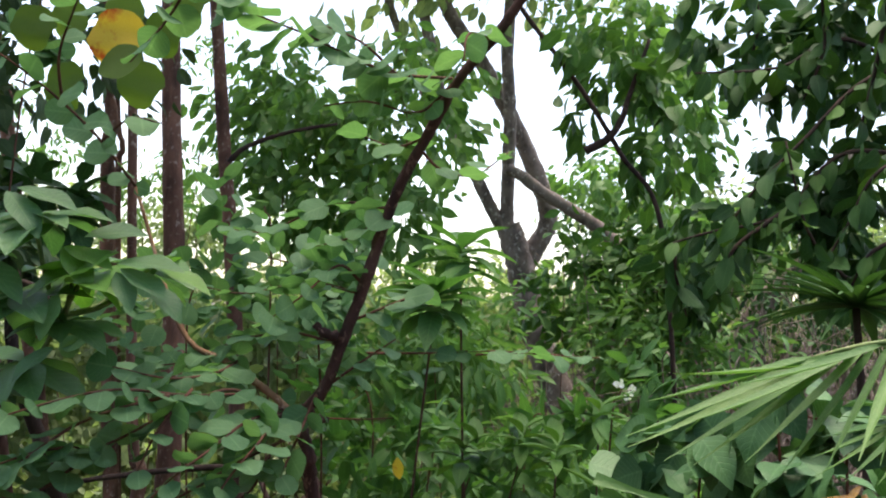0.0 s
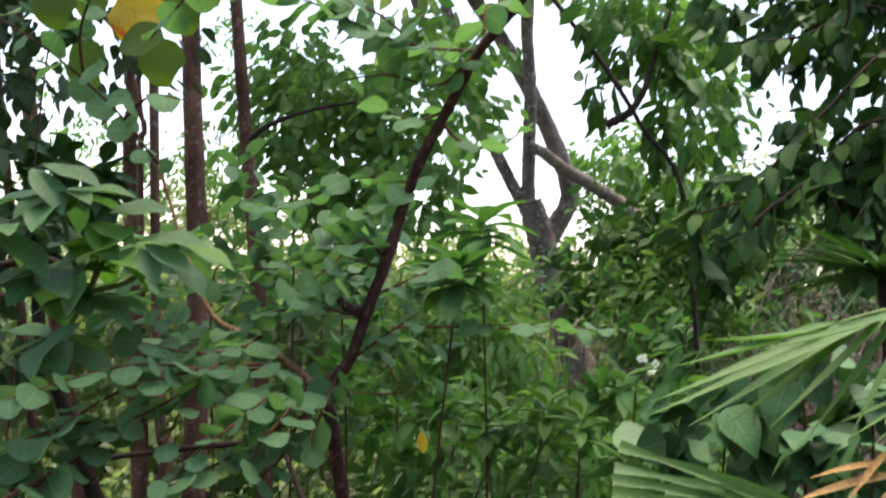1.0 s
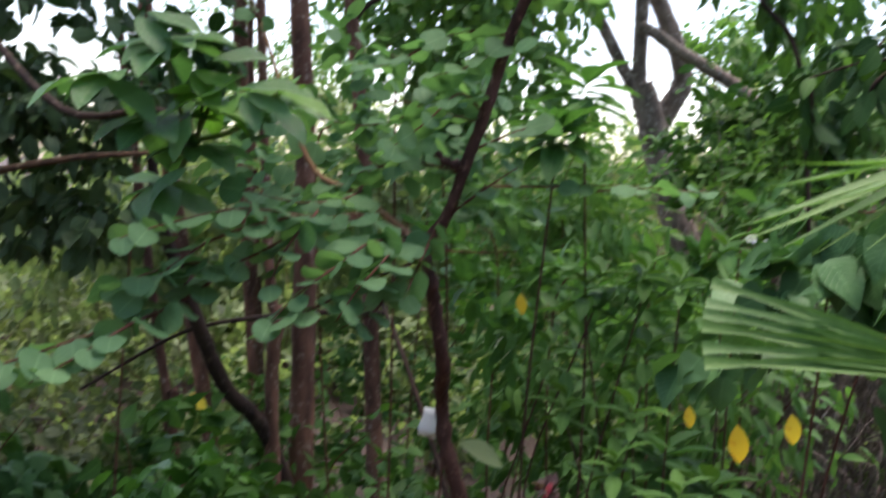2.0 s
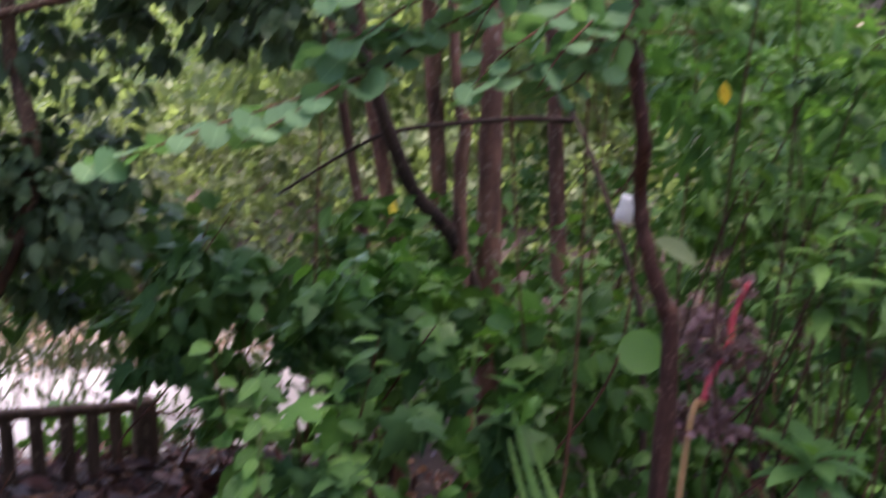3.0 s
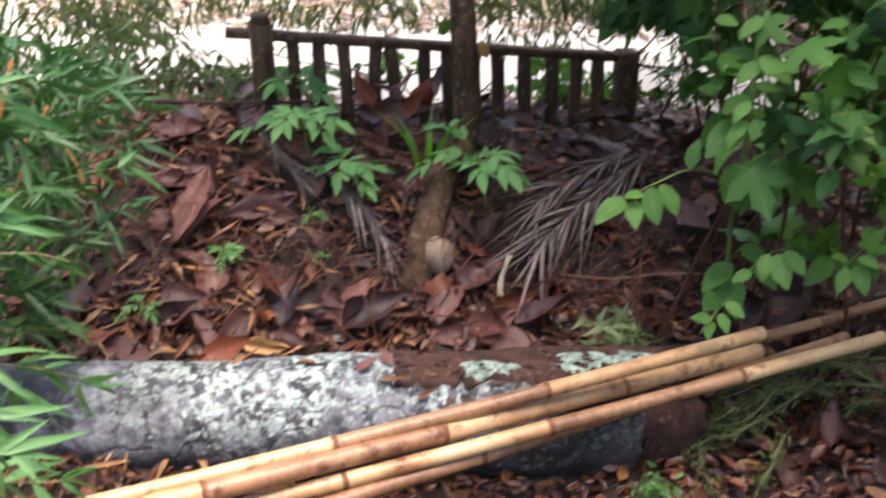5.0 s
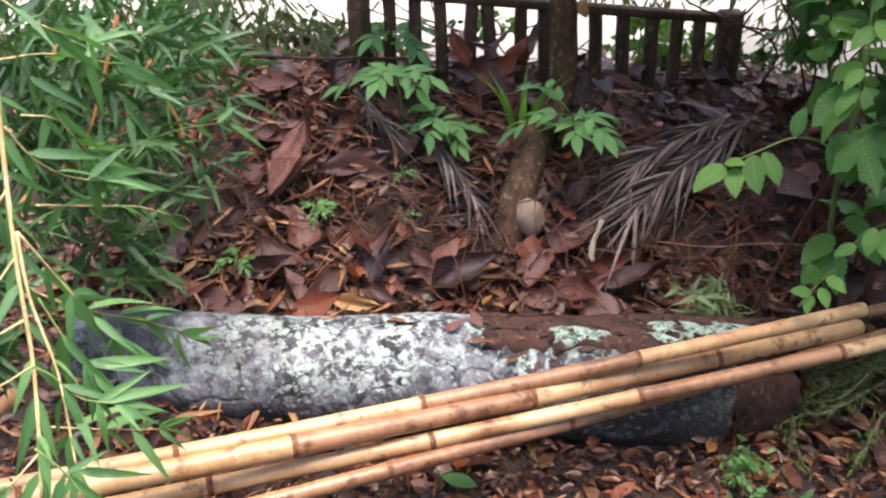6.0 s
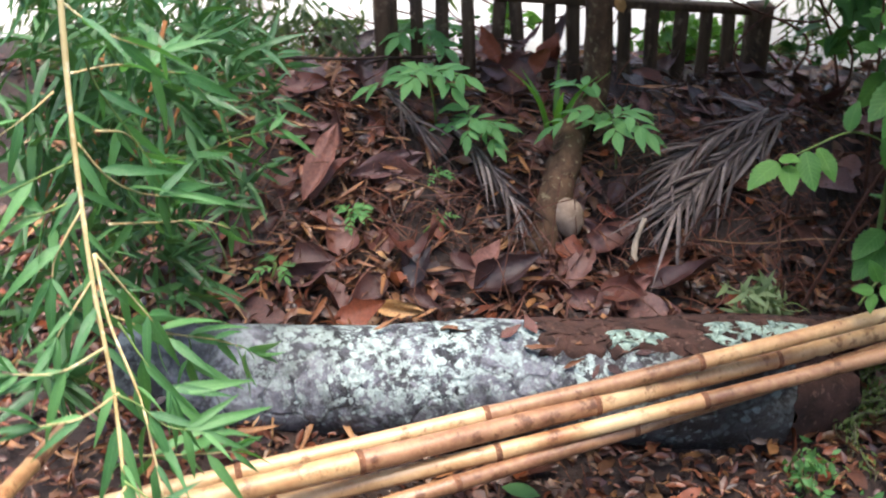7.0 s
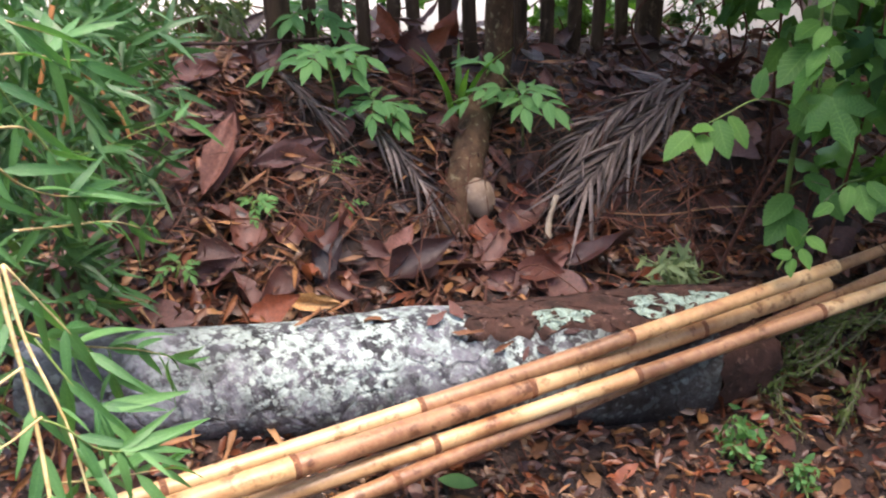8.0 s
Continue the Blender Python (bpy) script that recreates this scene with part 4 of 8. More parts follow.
# out of view at the sides and rear, added so light comes mostly from above
tagged(part("surrounding_woods", cloud(EGG3, ROUND_ABOUT, 0.28, 0.4, 0.4), M_DARK, None), "added unseen ring of tall foliage that holds back side light", "woods", "", "stuff")


def make_undergrowth():
    """Low plants over the ground between the trunks."""
    clumps, near = [], []
    while len(clumps) + len(near) < 330:
        x, y = rng.uniform(-6.5, 4.5), rng.uniform(1.5, 10.0)
        s, u = 0.67 * x + 0.75 * y, -0.75 * x + 0.66 * y
        if (s < 1.25 and u < 6.9) or math.hypot(x, y) < 2.2:
            continue
        z = ground(x, y) + 0.08 + 0.55 * rng.random() ** 1.5
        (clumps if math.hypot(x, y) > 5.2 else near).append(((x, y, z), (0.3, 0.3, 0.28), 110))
    # nearer plants get darker greens, to put the shade under the trees into colour
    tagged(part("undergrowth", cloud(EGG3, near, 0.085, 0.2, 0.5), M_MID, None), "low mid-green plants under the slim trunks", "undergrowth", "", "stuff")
    tagged(part("undergrowth", cloud(EGG3, clumps, 0.085, 0.2, 0.5), M_HAZED, None), "low green plants covering the ground between trunks", "undergrowth", "", "stuff")
    clumps = []
    for _ in range(40):
        x, y = rng.uniform(-1.0, 1.3), rng.uniform(2.2, 4.2)
        clumps.append(((x, y, ground(x, y) + 0.05 + 0.3 * rng.random()), (0.28, 0.28, 0.2), 110))
    tagged(part("undergrowth", cloud(EGG3, clumps, 0.07, 0.2, 0.5), M_DARK, None), "low dark green plants at the feet of the trunks", "undergrowth", "", "stuff")


make_undergrowth()

# ---- round-leaved shrub in front ----
ROUND_LEAVES = [leaf_mesh("round_leaf", blade("round", 10, 0.04 + 0.06 * i, 0.08 * i, 0.07), M_ROUND) for i in range(4)]


def sprays(parent, branches, meshes, spacing, size, flat=0.75, spread=0.95, name="leaf", bark=None, r=0.0023, droop=0.15, jitter=0.35, face=(0, 0, 1)):
    """Twigs with leaves set alternately along them, each leaf an object of its own."""
    for pts, lead in branches:
        line = smooth_line(pts, 10)
        twig = part("twig", tube(pts, r * 1.3, r * 0.5, 6, 0.03), bark or M_TWIG, parent)
        seg = np.linalg.norm(np.diff(line, axis=0), axis=1)
        cum = np.concatenate([[0], np.cumsum(seg)])
        total, l, k = cum[-1], lead * cum[-1], 0
        while l < total:
            i = min(len(seg) - 1, int(np.searchsorted(cum, l)) - 1 if l > 0 else 0)
            p = line[i] + (line[i + 1] - line[i]) * ((l - cum[i]) / max(seg[i], 1e-6))
            t = unit(line[i + 1] - line[i])
            side = unit(np.cross(t, (0, 0, 1))) * (1 if k % 2 else -1)
            d = t * 0.45 + side * spread + rng.normal(size=3) * jitter * 0.6
            d[2] -= droop
            nrm = np.array(face) * flat + rng.normal(size=3) * jitter
            s = size * (0.7 + 0.55 * rng.random())
            leaf_ob(twig, name, meshes[int(rng.integers(len(meshes)))], Vector(p), d, nrm, s)
            l += spacing * (0.7 + 0.6 * rng.random())
            k += 1


def make_round_shrub():
    base = (-0.468, 1.889, 0.903)
    ob = thing("round_leaved_shrub", (base[0], base[1], ground(base[0], base[1])), "sprawling shrub with round grey-green leaves on a dark red stem", "shrub")
    stem = [(base[0] + 0.03, base[1], ground(base[0], base[1]) - 0.03), (base[0] - 0.02, base[1], ground(base[0], base[1]) + 0.35), (-0.495, 1.876, 1.041), (-0.515, 1.860, 1.154), (-0.549, 1.828, 1.275), (-0.565, 1.813, 1.381), (-0.532, 1.701, 1.470), (-0.544, 1.666, 1.582), (-0.548, 1.648, 1.631), (-0.579, 1.684, 1.674)]
    part("stem", tube(stem, 0.019, 0.0095, 10, 0.16, 8, 0.3), M_STEM, ob)
    part("stem", tube([(-0.586, 1.682, 1.673), (-0.537, 1.678, 1.727), (-0.502, 1.668, 1.825), (-0.472, 1.667, 1.921), (-0.449, 1.665, 2.008), (-0.421, 1.655, 2.084), (-0.379, 1.647, 2.165), (-0.334, 1.630, 2.248), (-0.271, 1.616, 2.325), (-0.228, 1.599, 2.385), (-0.159, 1.566, 2.473)], 0.0105, 0.0075, 9, 0.1, 8, 0.2), M_STEM, ob, "bare red-brown stem leaning across")
    part("stem", tube([(-0.581, 1.683, 1.675), (-0.636, 1.670, 1.720), (-0.708, 1.663, 1.762), (-0.800, 1.673, 1.814), (-0.924, 1.704, 2.060)], 0.0075, 0.003, 8, 0.12, 6, 0.15), M_TAN_STEM, ob, "tan side stem")
    sprays(ob, [
        ([(-0.593, 1.639, 1.692), (-0.612, 1.531, 1.720), (-0.665, 1.419, 1.723), (-0.731, 1.324, 1.731), (-0.803, 1.251, 1.707), (-0.852, 1.183, 1.679)], 0.2),
        ([(-0.594, 1.588, 1.691), (-0.582, 1.437, 1.687), (-0.597, 1.375, 1.660), (-0.639, 1.329, 1.615), (-0.687, 1.304, 1.554)], 0.05),
        ([(-0.574, 1.561, 1.686), (-0.556, 1.444, 1.664), (-0.572, 1.383, 1.622), (-0.592, 1.361, 1.577)], 0.05),
        ([(-0.614, 1.614, 1.706), (-0.640, 1.505, 1.728), (-0.688, 1.417, 1.696), (-0.753, 1.346, 1.649), (-0.837, 1.291, 1.625), (-0.927, 1.276, 1.595)], 0.3),
        ([(-0.672, 1.377, 1.725), (-0.750, 1.303, 1.692), (-0.800, 1.256, 1.647), (-0.870, 1.247, 1.583)], 0.1),
        ([(-0.480, 1.667, 1.892), (-0.583, 1.677, 1.906), (-0.705, 1.707, 1.880), (-0.824, 1.734, 1.894)], 0.05),
    ], ROUND_LEAVES, 0.021, 0.045)
    sprays(ob, [
        ([(-0.512, 1.667, 1.805), (-0.594, 1.671, 1.818), (-0.685, 1.675, 1.802), (-0.787, 1.679, 1.756), (-0.882, 1.683, 1.739)], 0.05),
        ([(-0.441, 1.665, 2.037), (-0.558, 1.723, 2.048), (-0.693, 1.762, 1.995), (-0.800, 1.782, 2.002)], 0.05),
        ([(-0.440, 1.665, 2.028), (-0.503, 1.656, 1.985), (-0.583, 1.663, 1.963)], 0.05),
        ([(-0.539, 1.678, 1.727), (-0.473, 1.676, 1.779), (-0.424, 1.703, 1.820)], 0.1),
        ([(-0.342, 1.628, 2.242), (-0.386, 1.583, 2.185), (-0.456, 1.529, 2.189), (-0.533, 1.515, 2.175)], 0.05),
        ([(-0.280, 1.615, 2.315), (-0.306, 1.549, 2.305), (-0.305, 1.512, 2.250)], 0.1),
    ], ROUND_LEAVES, 0.021, 0.045)
    sprays(ob, [
        ([(-0.378, 1.647, 2.160), (-0.444, 1.687, 2.146), (-0.516, 1.723, 2.170)], 0.1),
        ([(-0.923, 1.443, 2.157), (-0.903, 1.391, 2.215), (-0.858, 1.345, 2.271), (-0.810, 1.300, 2.314)], 0.45),
        ([(-0.661, 1.327, 2.333), (-0.697, 1.325, 2.258), (-0.733, 1.293, 2.184)], 0.0),
        ([(-0.539, 1.647, 1.719), (-0.539, 1.550, 1.646), (-0.545, 1.502, 1.592)], 0.1),
        ([(-0.568, 1.602, 1.650), (-0.598, 1.478, 1.626), (-0.627, 1.375, 1.595), (-0.660, 1.294, 1.574)], 0.2),
        ([(-0.585, 1.594, 1.640), (-0.585, 1.499, 1.581), (-0.609, 1.421, 1.559)], 0.2),
    ], ROUND_LEAVES, 0.021, 0.045)
    sprays(ob, [
        ([(-0.765, 1.415, 1.661), (-0.809, 1.278, 1.587), (-0.876, 1.180, 1.549), (-0.955, 1.100, 1.510), (-1.036, 1.040, 1.471), (-1.088, 0.994, 1.449)], 0.1),
        ([(-0.809, 1.278, 1.587), (-0.826, 1.203, 1.567), (-0.870, 1.136, 1.522), (-0.904, 1.096, 1.493)], 0.1),
        ([(-0.771, 1.356, 1.645), (-0.807, 1.286, 1.645), (-0.858, 1.219, 1.620)], 0.1),
        ([(-0.658, 1.420, 1.732), (-0.676, 1.359, 1.678), (-0.694, 1.339, 1.616)], 0.1),
        ([(-0.693, 1.676, 1.763), (-0.686, 1.566, 1.748), (-0.713, 1.460, 1.742), (-0.773, 1.396, 1.757)], 0.0),
        ([(-0.481, 1.666, 1.911), (-0.514, 1.637, 1.936), (-0.560, 1.612, 1.885), (-0.614, 1.584, 1.835)], 0.1),
    ], ROUND_LEAVES, 0.021, 0.045)
    sprays(ob, [
        ([(-0.396, 1.646, 2.141), (-0.357, 1.655, 2.106), (-0.309, 1.715, 2.107), (-0.261, 1.772, 2.158)], 0.15),
        ([(-0.496, 1.667, 1.844), (-0.437, 1.697, 1.877), (-0.403, 1.763, 1.901)], 0.1),
        ([(-0.521, 1.850, 1.786), (-0.407, 1.922, 1.793), (-0.287, 1.995, 1.804), (-0.149, 2.073, 1.801)], 0.3),
    ], ROUND_LEAVES, 0.021, 0.045)
    sprays(ob, [
        ([(-0.343, 1.628, 2.252), (-0.420, 1.553, 2.240), (-0.480, 1.500, 2.252), (-0.537, 1.447, 2.271), (-0.615, 1.390, 2.292), (-0.649, 1.361, 2.320)], 0.03),
        ([(-0.420, 1.553, 2.240), (-0.469, 1.520, 2.280), (-0.534, 1.486, 2.301)], 0.2),
    ], ROUND_LEAVES, 0.017, 0.058, 0.8, 0.95, "leaf", None, 0.0023, 0.35, 0.4, (0.1, -0.85, 0.5))
    sprays(ob, [
        ([(-0.924, 1.704, 2.060), (-0.911, 1.550, 2.114), (-0.895, 1.397, 2.147), (-0.912, 1.290, 2.180), (-0.945, 1.231, 2.203)], 0.0),
        ([(-0.911, 1.550, 2.114), (-0.842, 1.510, 2.146), (-0.774, 1.492, 2.136)], 0.0),
    ], ROUND_LEAVES, 0.042, 0.044, 0.8, 0.95, "leaf", None, 0.0023, 0.3, 0.4, (0.1, -0.85, 0.5))
    for pts in ([(-0.574, 1.643, 1.679), (-0.594, 1.636, 1.682), (-0.610, 1.631, 1.686)], [(-0.550, 1.642, 1.693), (-0.538, 1.644, 1.682), (-0.515, 1.651, 1.681)], [(-0.511, 1.651, 1.816), (-0.534, 1.644, 1.824), (-0.549, 1.640, 1.837)]):
        part("stub", tube(pts, 0.009, 0.005, 8, 0.25, 6, 0.4), M_STEM, ob, "short broken stub")
    part("twig", tube([(-0.617, 1.901, 1.655), (-0.534, 1.925, 1.657), (-0.472, 1.941, 1.663)], 0.002, 0.0012, 5), M_TWIG, ob)
    sprays(ob, [([(-0.403, 2.065, 1.784), (-0.279, 2.084, 1.798), (-0.188, 2.093, 1.802), (-0.092, 2.098, 1.802)], 0.35)], ROUND_LEAVES, 0.03, 0.034)
    return ob


make_round_shrub()
for k, (c, r, n) in enumerate([((-0.798, 2.093, 1.936), (0.3, 0.25, 0.2), 150), ((-0.728, 2.215, 1.846), (0.3, 0.25, 0.2), 150), ((-1.011, 2.166, 1.776), (0.3, 0.25, 0.2), 130), ((-1.443, 2.138, 2.471), (0.14, 0.15, 0.1), 25)]):
    thicket("round_leaved_shrub", "round-leaved grey-green shrub branch behind the first", [(c, r, int(n * 1.3))], ROUND3, 0.05, M_ROUND, 0.2, 0.7)


# half of the meshes in a lighter green, standing for leaves that catch light
BROAD = [leaf_mesh("broad_leaf", blade("ellipse", 7, 0.3, 0.15 + 0.15 * (i % 3), 0.05), M_DARK if i % 2 else M_MID) for i in range(6)]


BROAD_T = blade("ellipse", 5, 0.3, 0.3)


def make_broad_tree():
    foot = (1.047, 2.730, 0.729)
    ob = thing("broad_leaved_tree", (foot[0], foot[1], ground(foot[0], foot[1])), "overhanging tree with large dark glossy hanging leaves", "tree")
    part("trunk", tube([(foot[0], foot[1], ground(foot[0], foot[1]) - 0.05), (0.834, 2.618, 1.771), (0.668, 2.542, 2.419), (0.487, 2.477, 2.869)], 0.05, 0.02, 12), M_DARK_BARK, ob)
    sprays(ob, [
        ([(0.701, 2.558, 2.290), (0.440, 2.506, 2.311), (0.285, 2.437, 2.149), (0.135, 2.412, 2.100), (0.048, 2.398, 2.068)], 0.2),
        ([(0.667, 2.540, 2.446), (0.425, 2.486, 2.574), (0.273, 2.462, 2.498), (0.080, 2.427, 2.471)], 0.2),
        ([(0.767, 2.588, 2.030), (0.512, 2.441, 1.982), (0.340, 2.300, 2.076), (0.269, 2.271, 2.289)], 0.15),
        ([(0.550, 2.502, 2.675), (0.312, 2.453, 2.738), (0.160, 2.428, 2.675)], 0.1),
        ([(0.582, 2.417, 2.519), (0.437, 2.395, 2.445), (0.312, 2.330, 2.301), (0.220, 2.320, 2.195), (0.164, 2.315, 2.105)], 0.1),
        ([(0.637, 2.340, 2.314), (0.474, 2.314, 2.242), (0.409, 2.310, 2.117), (0.355, 2.307, 2.016)], 0.1),
    ], BROAD, 0.021, 0.078, 0.5, 0.8, "leaf", M_DARK_BARK, 0.005, 0.75, 0.5)
    sprays(ob, [
        ([(0.205, 2.533, 2.766), (0.228, 2.548, 2.603), (0.182, 2.551, 2.435)], 0.0),
        ([(0.335, 2.358, 2.704), (0.357, 2.374, 2.528), (0.315, 2.375, 2.399)], 0.0),
        ([(0.475, 2.286, 2.654), (0.450, 2.294, 2.459), (0.422, 2.299, 2.311)], 0.0),
        ([(0.048, 2.398, 2.068), (0.065, 2.407, 1.979), (0.089, 2.417, 1.903)], 0.0),
        ([(0.285, 2.437, 2.149), (0.183, 2.373, 2.061), (0.163, 2.374, 1.983)], 0.0),
        ([(0.529, 2.334, 2.101), (0.460, 2.324, 2.060), (0.417, 2.321, 1.972)], 0.0),
    ], BROAD, 0.021, 0.078, 0.5, 0.8, "leaf", M_DARK_BARK, 0.005, 0.75, 0.5)
    sprays(ob, [
        ([(0.088, 2.611, 2.794), (0.052, 2.612, 2.677), (0.015, 2.612, 2.574)], 0.0),
    ], BROAD, 0.021, 0.078, 0.5, 0.8, "leaf", M_DARK_BARK, 0.005, 0.75, 0.5)
    part("foliage", cloud(BROAD_T, [((0.234, 2.749, 2.661), (0.22, 0.25, 0.16), 90), ((0.369, 2.680, 2.556), (0.2, 0.25, 0.2), 150), ((0.472, 2.595, 2.592), (0.16, 0.25, 0.2), 165), ((0.221, 2.679, 2.159), (0.2, 0.2, 0.14), 105),
         ((0.400, 2.708, 2.243), (0.2, 0.2, 0.18), 135), ((0.514, 2.622, 2.320), (0.14, 0.2, 0.22), 165), ((0.103, 2.669, 1.994), (0.12, 0.15, 0.14), 60), ((0.452, 2.730, 2.061), (0.2, 0.2, 0.12), 105), ((0.552, 2.643, 2.116), (0.12, 0.2, 0.14), 90)], 0.078, 0.8, 0.4), M_DARK, ob, kind="stuff")


make_broad_tree()


# ---- broad glossy-leaved sapling ----
GLOSSY = [leaf_mesh("broad_leaf", blade("ellipse", 8, 0.25, 0.15 + 0.1 * i, 0.1), M_GLOSSY) for i in range(3)]
YOUNG = [leaf_mesh("young_leaf", blade("ellipse", 8, 0.25, 0.15 + 0.1 * i, 0.1), M_BRIGHT) for i in range(2)]


def make_sapling():
    base = (-1.856, 1.729, 2.310)
    ob = thing("glossy_branch", base, "drooping branch with large glossy leaves, the outer ones bright green", "branch")
    part("stem", tube([base, (-1.429, 1.538, 2.048), (-1.091, 1.376, 1.865), (-0.921, 1.381, 1.871), (-0.850, 1.377, 1.826)], 0.009, 0.004, 8), M_DARK_BARK, ob)
    tops = [((-0.826, 1.357, 1.884), YOUNG, 7), ((-0.747, 1.442, 1.910), YOUNG, 5), ((-0.852, 1.285, 1.965), GLOSSY, 8), ((-0.887, 1.317, 1.854), GLOSSY, 8), ((-0.849, 1.378, 1.817), GLOSSY, 9), ((-0.797, 1.504, 1.911), GLOSSY, 9), ((-0.929, 1.254, 1.911), GLOSSY, 8), ((-0.903, 1.372, 1.756), GLOSSY, 7)]
    hub = np.array((-0.850, 1.377, 1.826))
    for c, meshes, n in tops:
        c = np.array(c)
        twig = part("twig", tube([hub, (hub + c) / 2 + (0, 0, -0.02), c], 0.005, 0.003, 6), M_GREEN_STEM, ob)
        for i in range(n):
            w = 2 * math.pi * (i / n + 0.07 * rng.random())
            d = np.array([math.cos(w), math.sin(w), 0.25 * rng.normal() - 0.1])
            leaf_ob(twig, "leaf", meshes[i % len(meshes)], Vector(c), d, (0.2 * rng.normal(), -0.25, 0.8), 0.105 * (0.7 + 0.5 * rng.random()))

    hung = part("twig", tube([hub, (-0.792, 1.342, 1.901), (-0.748, 1.328, 1.923)], 0.004, 0.0025, 6), M_GREEN_STEM, ob)
    for a, b, young in (((-0.743, 1.330, 1.922), (-0.859, 1.271, 1.864), 1), ((-0.822, 1.314, 1.923), (-0.755, 1.290, 1.875), 1), ((-0.821, 1.315, 1.925), (-0.739, 1.311, 1.905), 1), ((-0.747, 1.330, 1.905), (-0.653, 1.347, 1.921), 0), ((-0.741, 1.331, 1.899), (-0.660, 1.329, 1.867), 0), ((-0.746, 1.331, 1.894), (-0.701, 1.302, 1.850), 0),
                        ((-0.865, 1.260, 1.999), (-0.779, 1.278, 1.983), 0), ((-0.879, 1.258, 1.993), (-0.806, 1.234, 1.945), 0), ((-0.821, 1.292, 1.955), (-0.857, 1.247, 1.921), 0), ((-0.812, 1.300, 1.858), (-0.818, 1.263, 1.796), 0), ((-0.814, 1.305, 1.784), (-0.856, 1.259, 1.746), 0), ((-0.792, 1.319, 1.940), (-0.715, 1.352, 1.967), 0), ((-0.712, 1.358, 1.883), (-0.646, 1.354, 1.839), 0)):
        d = Vector(b) - Vector(a)
        leaf_ob(hung, "leaf", (YOUNG if young else GLOSSY)[int(rng.integers(2))], Vector(a), d, (0.15 * rng.normal(), -0.45, 0.85), d.length)


make_sapling()


# ---- rosettes of long leaves on bare stems ----
LANCE_DARK = [leaf_mesh("lance_leaf", (lambda b: (b[0] * (1, 0.75, 1), b[1]))(blade("ellipse", 7, 0.3, 0.05 + 0.16 * i)), M_MID) for i in range(3)]
LANCE = [leaf_mesh("lance_leaf", (lambda b: (b[0] * (1, 0.75, 1), b[1]))(blade("ellipse", 7, 0.3, 0.05 + 0.16 * i)), M_ROSETTE) for i in range(3)]


def make_rosette(name, label, crown, foot, n, size, meshes, stem_r=0.0036, rise=0.35):
    crown, foot = np.array(crown), np.array(foot)
    foot[2] = ground(foot[0], foot[1])
    ob = thing(name, tuple(foot), label, "plant")
    part("stem", tube([tuple(foot - (0, 0, 0.03)), tuple(foot * 0.7 + crown * 0.3 + (0.11 * rng.normal(), 0.05, 0)), tuple(foot * 0.5 + crown * 0.5 + (0.06 * rng.normal(), 0, 0)), tuple(foot * 0.3 + crown * 0.7 + (0.07 * rng.normal(), 0.02, 0)), tuple(crown)], stem_r, stem_r * 0.7, 8, 0.12), M_STEM, ob)
    for i in range(n):
        w = 2.4 * i
        tier = i / n
        d = np.array([math.cos(w), math.sin(w), -0.35 + (rise + 0.8) * tier])
        leaf_ob(ob, "leaf", meshes[i % len(meshes)], Vector(crown) + Vector((0, 0, 0.05 * tier)), d, (-d[0] * 0.8, -d[1] * 0.8, 0.9), size * (0.75 + 0.4 * rng.random()))
    return ob


make_rosette("rosette_plant", "upright plant with a rosette of long green leaves", (-0.412, 1.967, 1.869), (-0.327, 2.057, 1.083), 26, 0.125, LANCE)
make_rosette("rosette_plant", "upright plant with a rosette of long green leaves", (-0.392, 2.117, 1.973), (-0.321, 2.165, 1.064), 15, 0.125, LANCE)
make_rosette("rosette_plant", "low plant with a rosette of broad green leaves", (-0.181, 2.137, 1.218), (-0.222, 2.191, 0.696), 18, 0.13, LANCE)
make_rosette("rosette_plant", "low plant with a rosette of broad green leaves", (-0.075, 2.067, 1.183), (-0.098, 2.048, 0.790), 16, 0.13, LANCE_DARK)


make_rosette("rosette_plant", "low plant with a rosette of broad green leaves", (-0.275, 2.267, 1.100), (-0.216, 2.292, 0.630), 16, 0.14, LANCE_DARK)
make_rosette("rosette_plant", "low plant with a rosette of broad green leaves", (-0.171, 2.184, 1.017), (-0.101, 2.248, 0.681), 16, 0.14, LANCE_DARK)
make_rosette("rosette_plant", "low plant with a rosette of broad green leaves", (-0.220, 1.889, 0.861), (-0.202, 1.909, 0.683), 16, 0.12, LANCE)


make_rosette("rosette_plant", "low plant with a rosette of broad green leaves", (-0.234, 1.900, 1.179), (-0.220, 1.911, 1.047), 10, 0.085, LANCE_DARK)
make_rosette("rosette_plant", "low plant with a rosette of broad green leaves", (-0.088, 2.047, 1.107), (-0.077, 2.013, 1.006), 9, 0.08, LANCE_DARK)


for tip, count, reach in [((-0.241, 1.87, 1.263), 9, 0.085),
                          ((-0.12, 1.821, 1.233), 9, 0.09),
                          ((-0.367, 2.022, 1.33), 8, 0.085),
                          ((-0.222, 2.063, 1.443), 9, 0.085),
                          ((-0.159, 1.985, 1.595), 8, 0.085),
                          ((-0.333, 2.114, 1.57), 8, 0.08),
                          ((-0.43, 2.129, 1.417), 8, 0.08),
                          ((-0.225, 1.943, 1.346), 8, 0.085),
                          ((-0.087, 2.091, 1.664), 10, 0.09),
                          ((-0.241, 2.125, 1.598), 9, 0.085),
                          ((-0.358, 2.105, 1.556), 9, 0.085)]:
    make_rosette("rosette_plant", "slender upright shoot ending in a whorl of lance-shaped leaves", tip, (tip[0] + 0.03 * rng.normal(), tip[1] + 0.06, 0), count, reach, LANCE_DARK, 0.0028, 0.6)


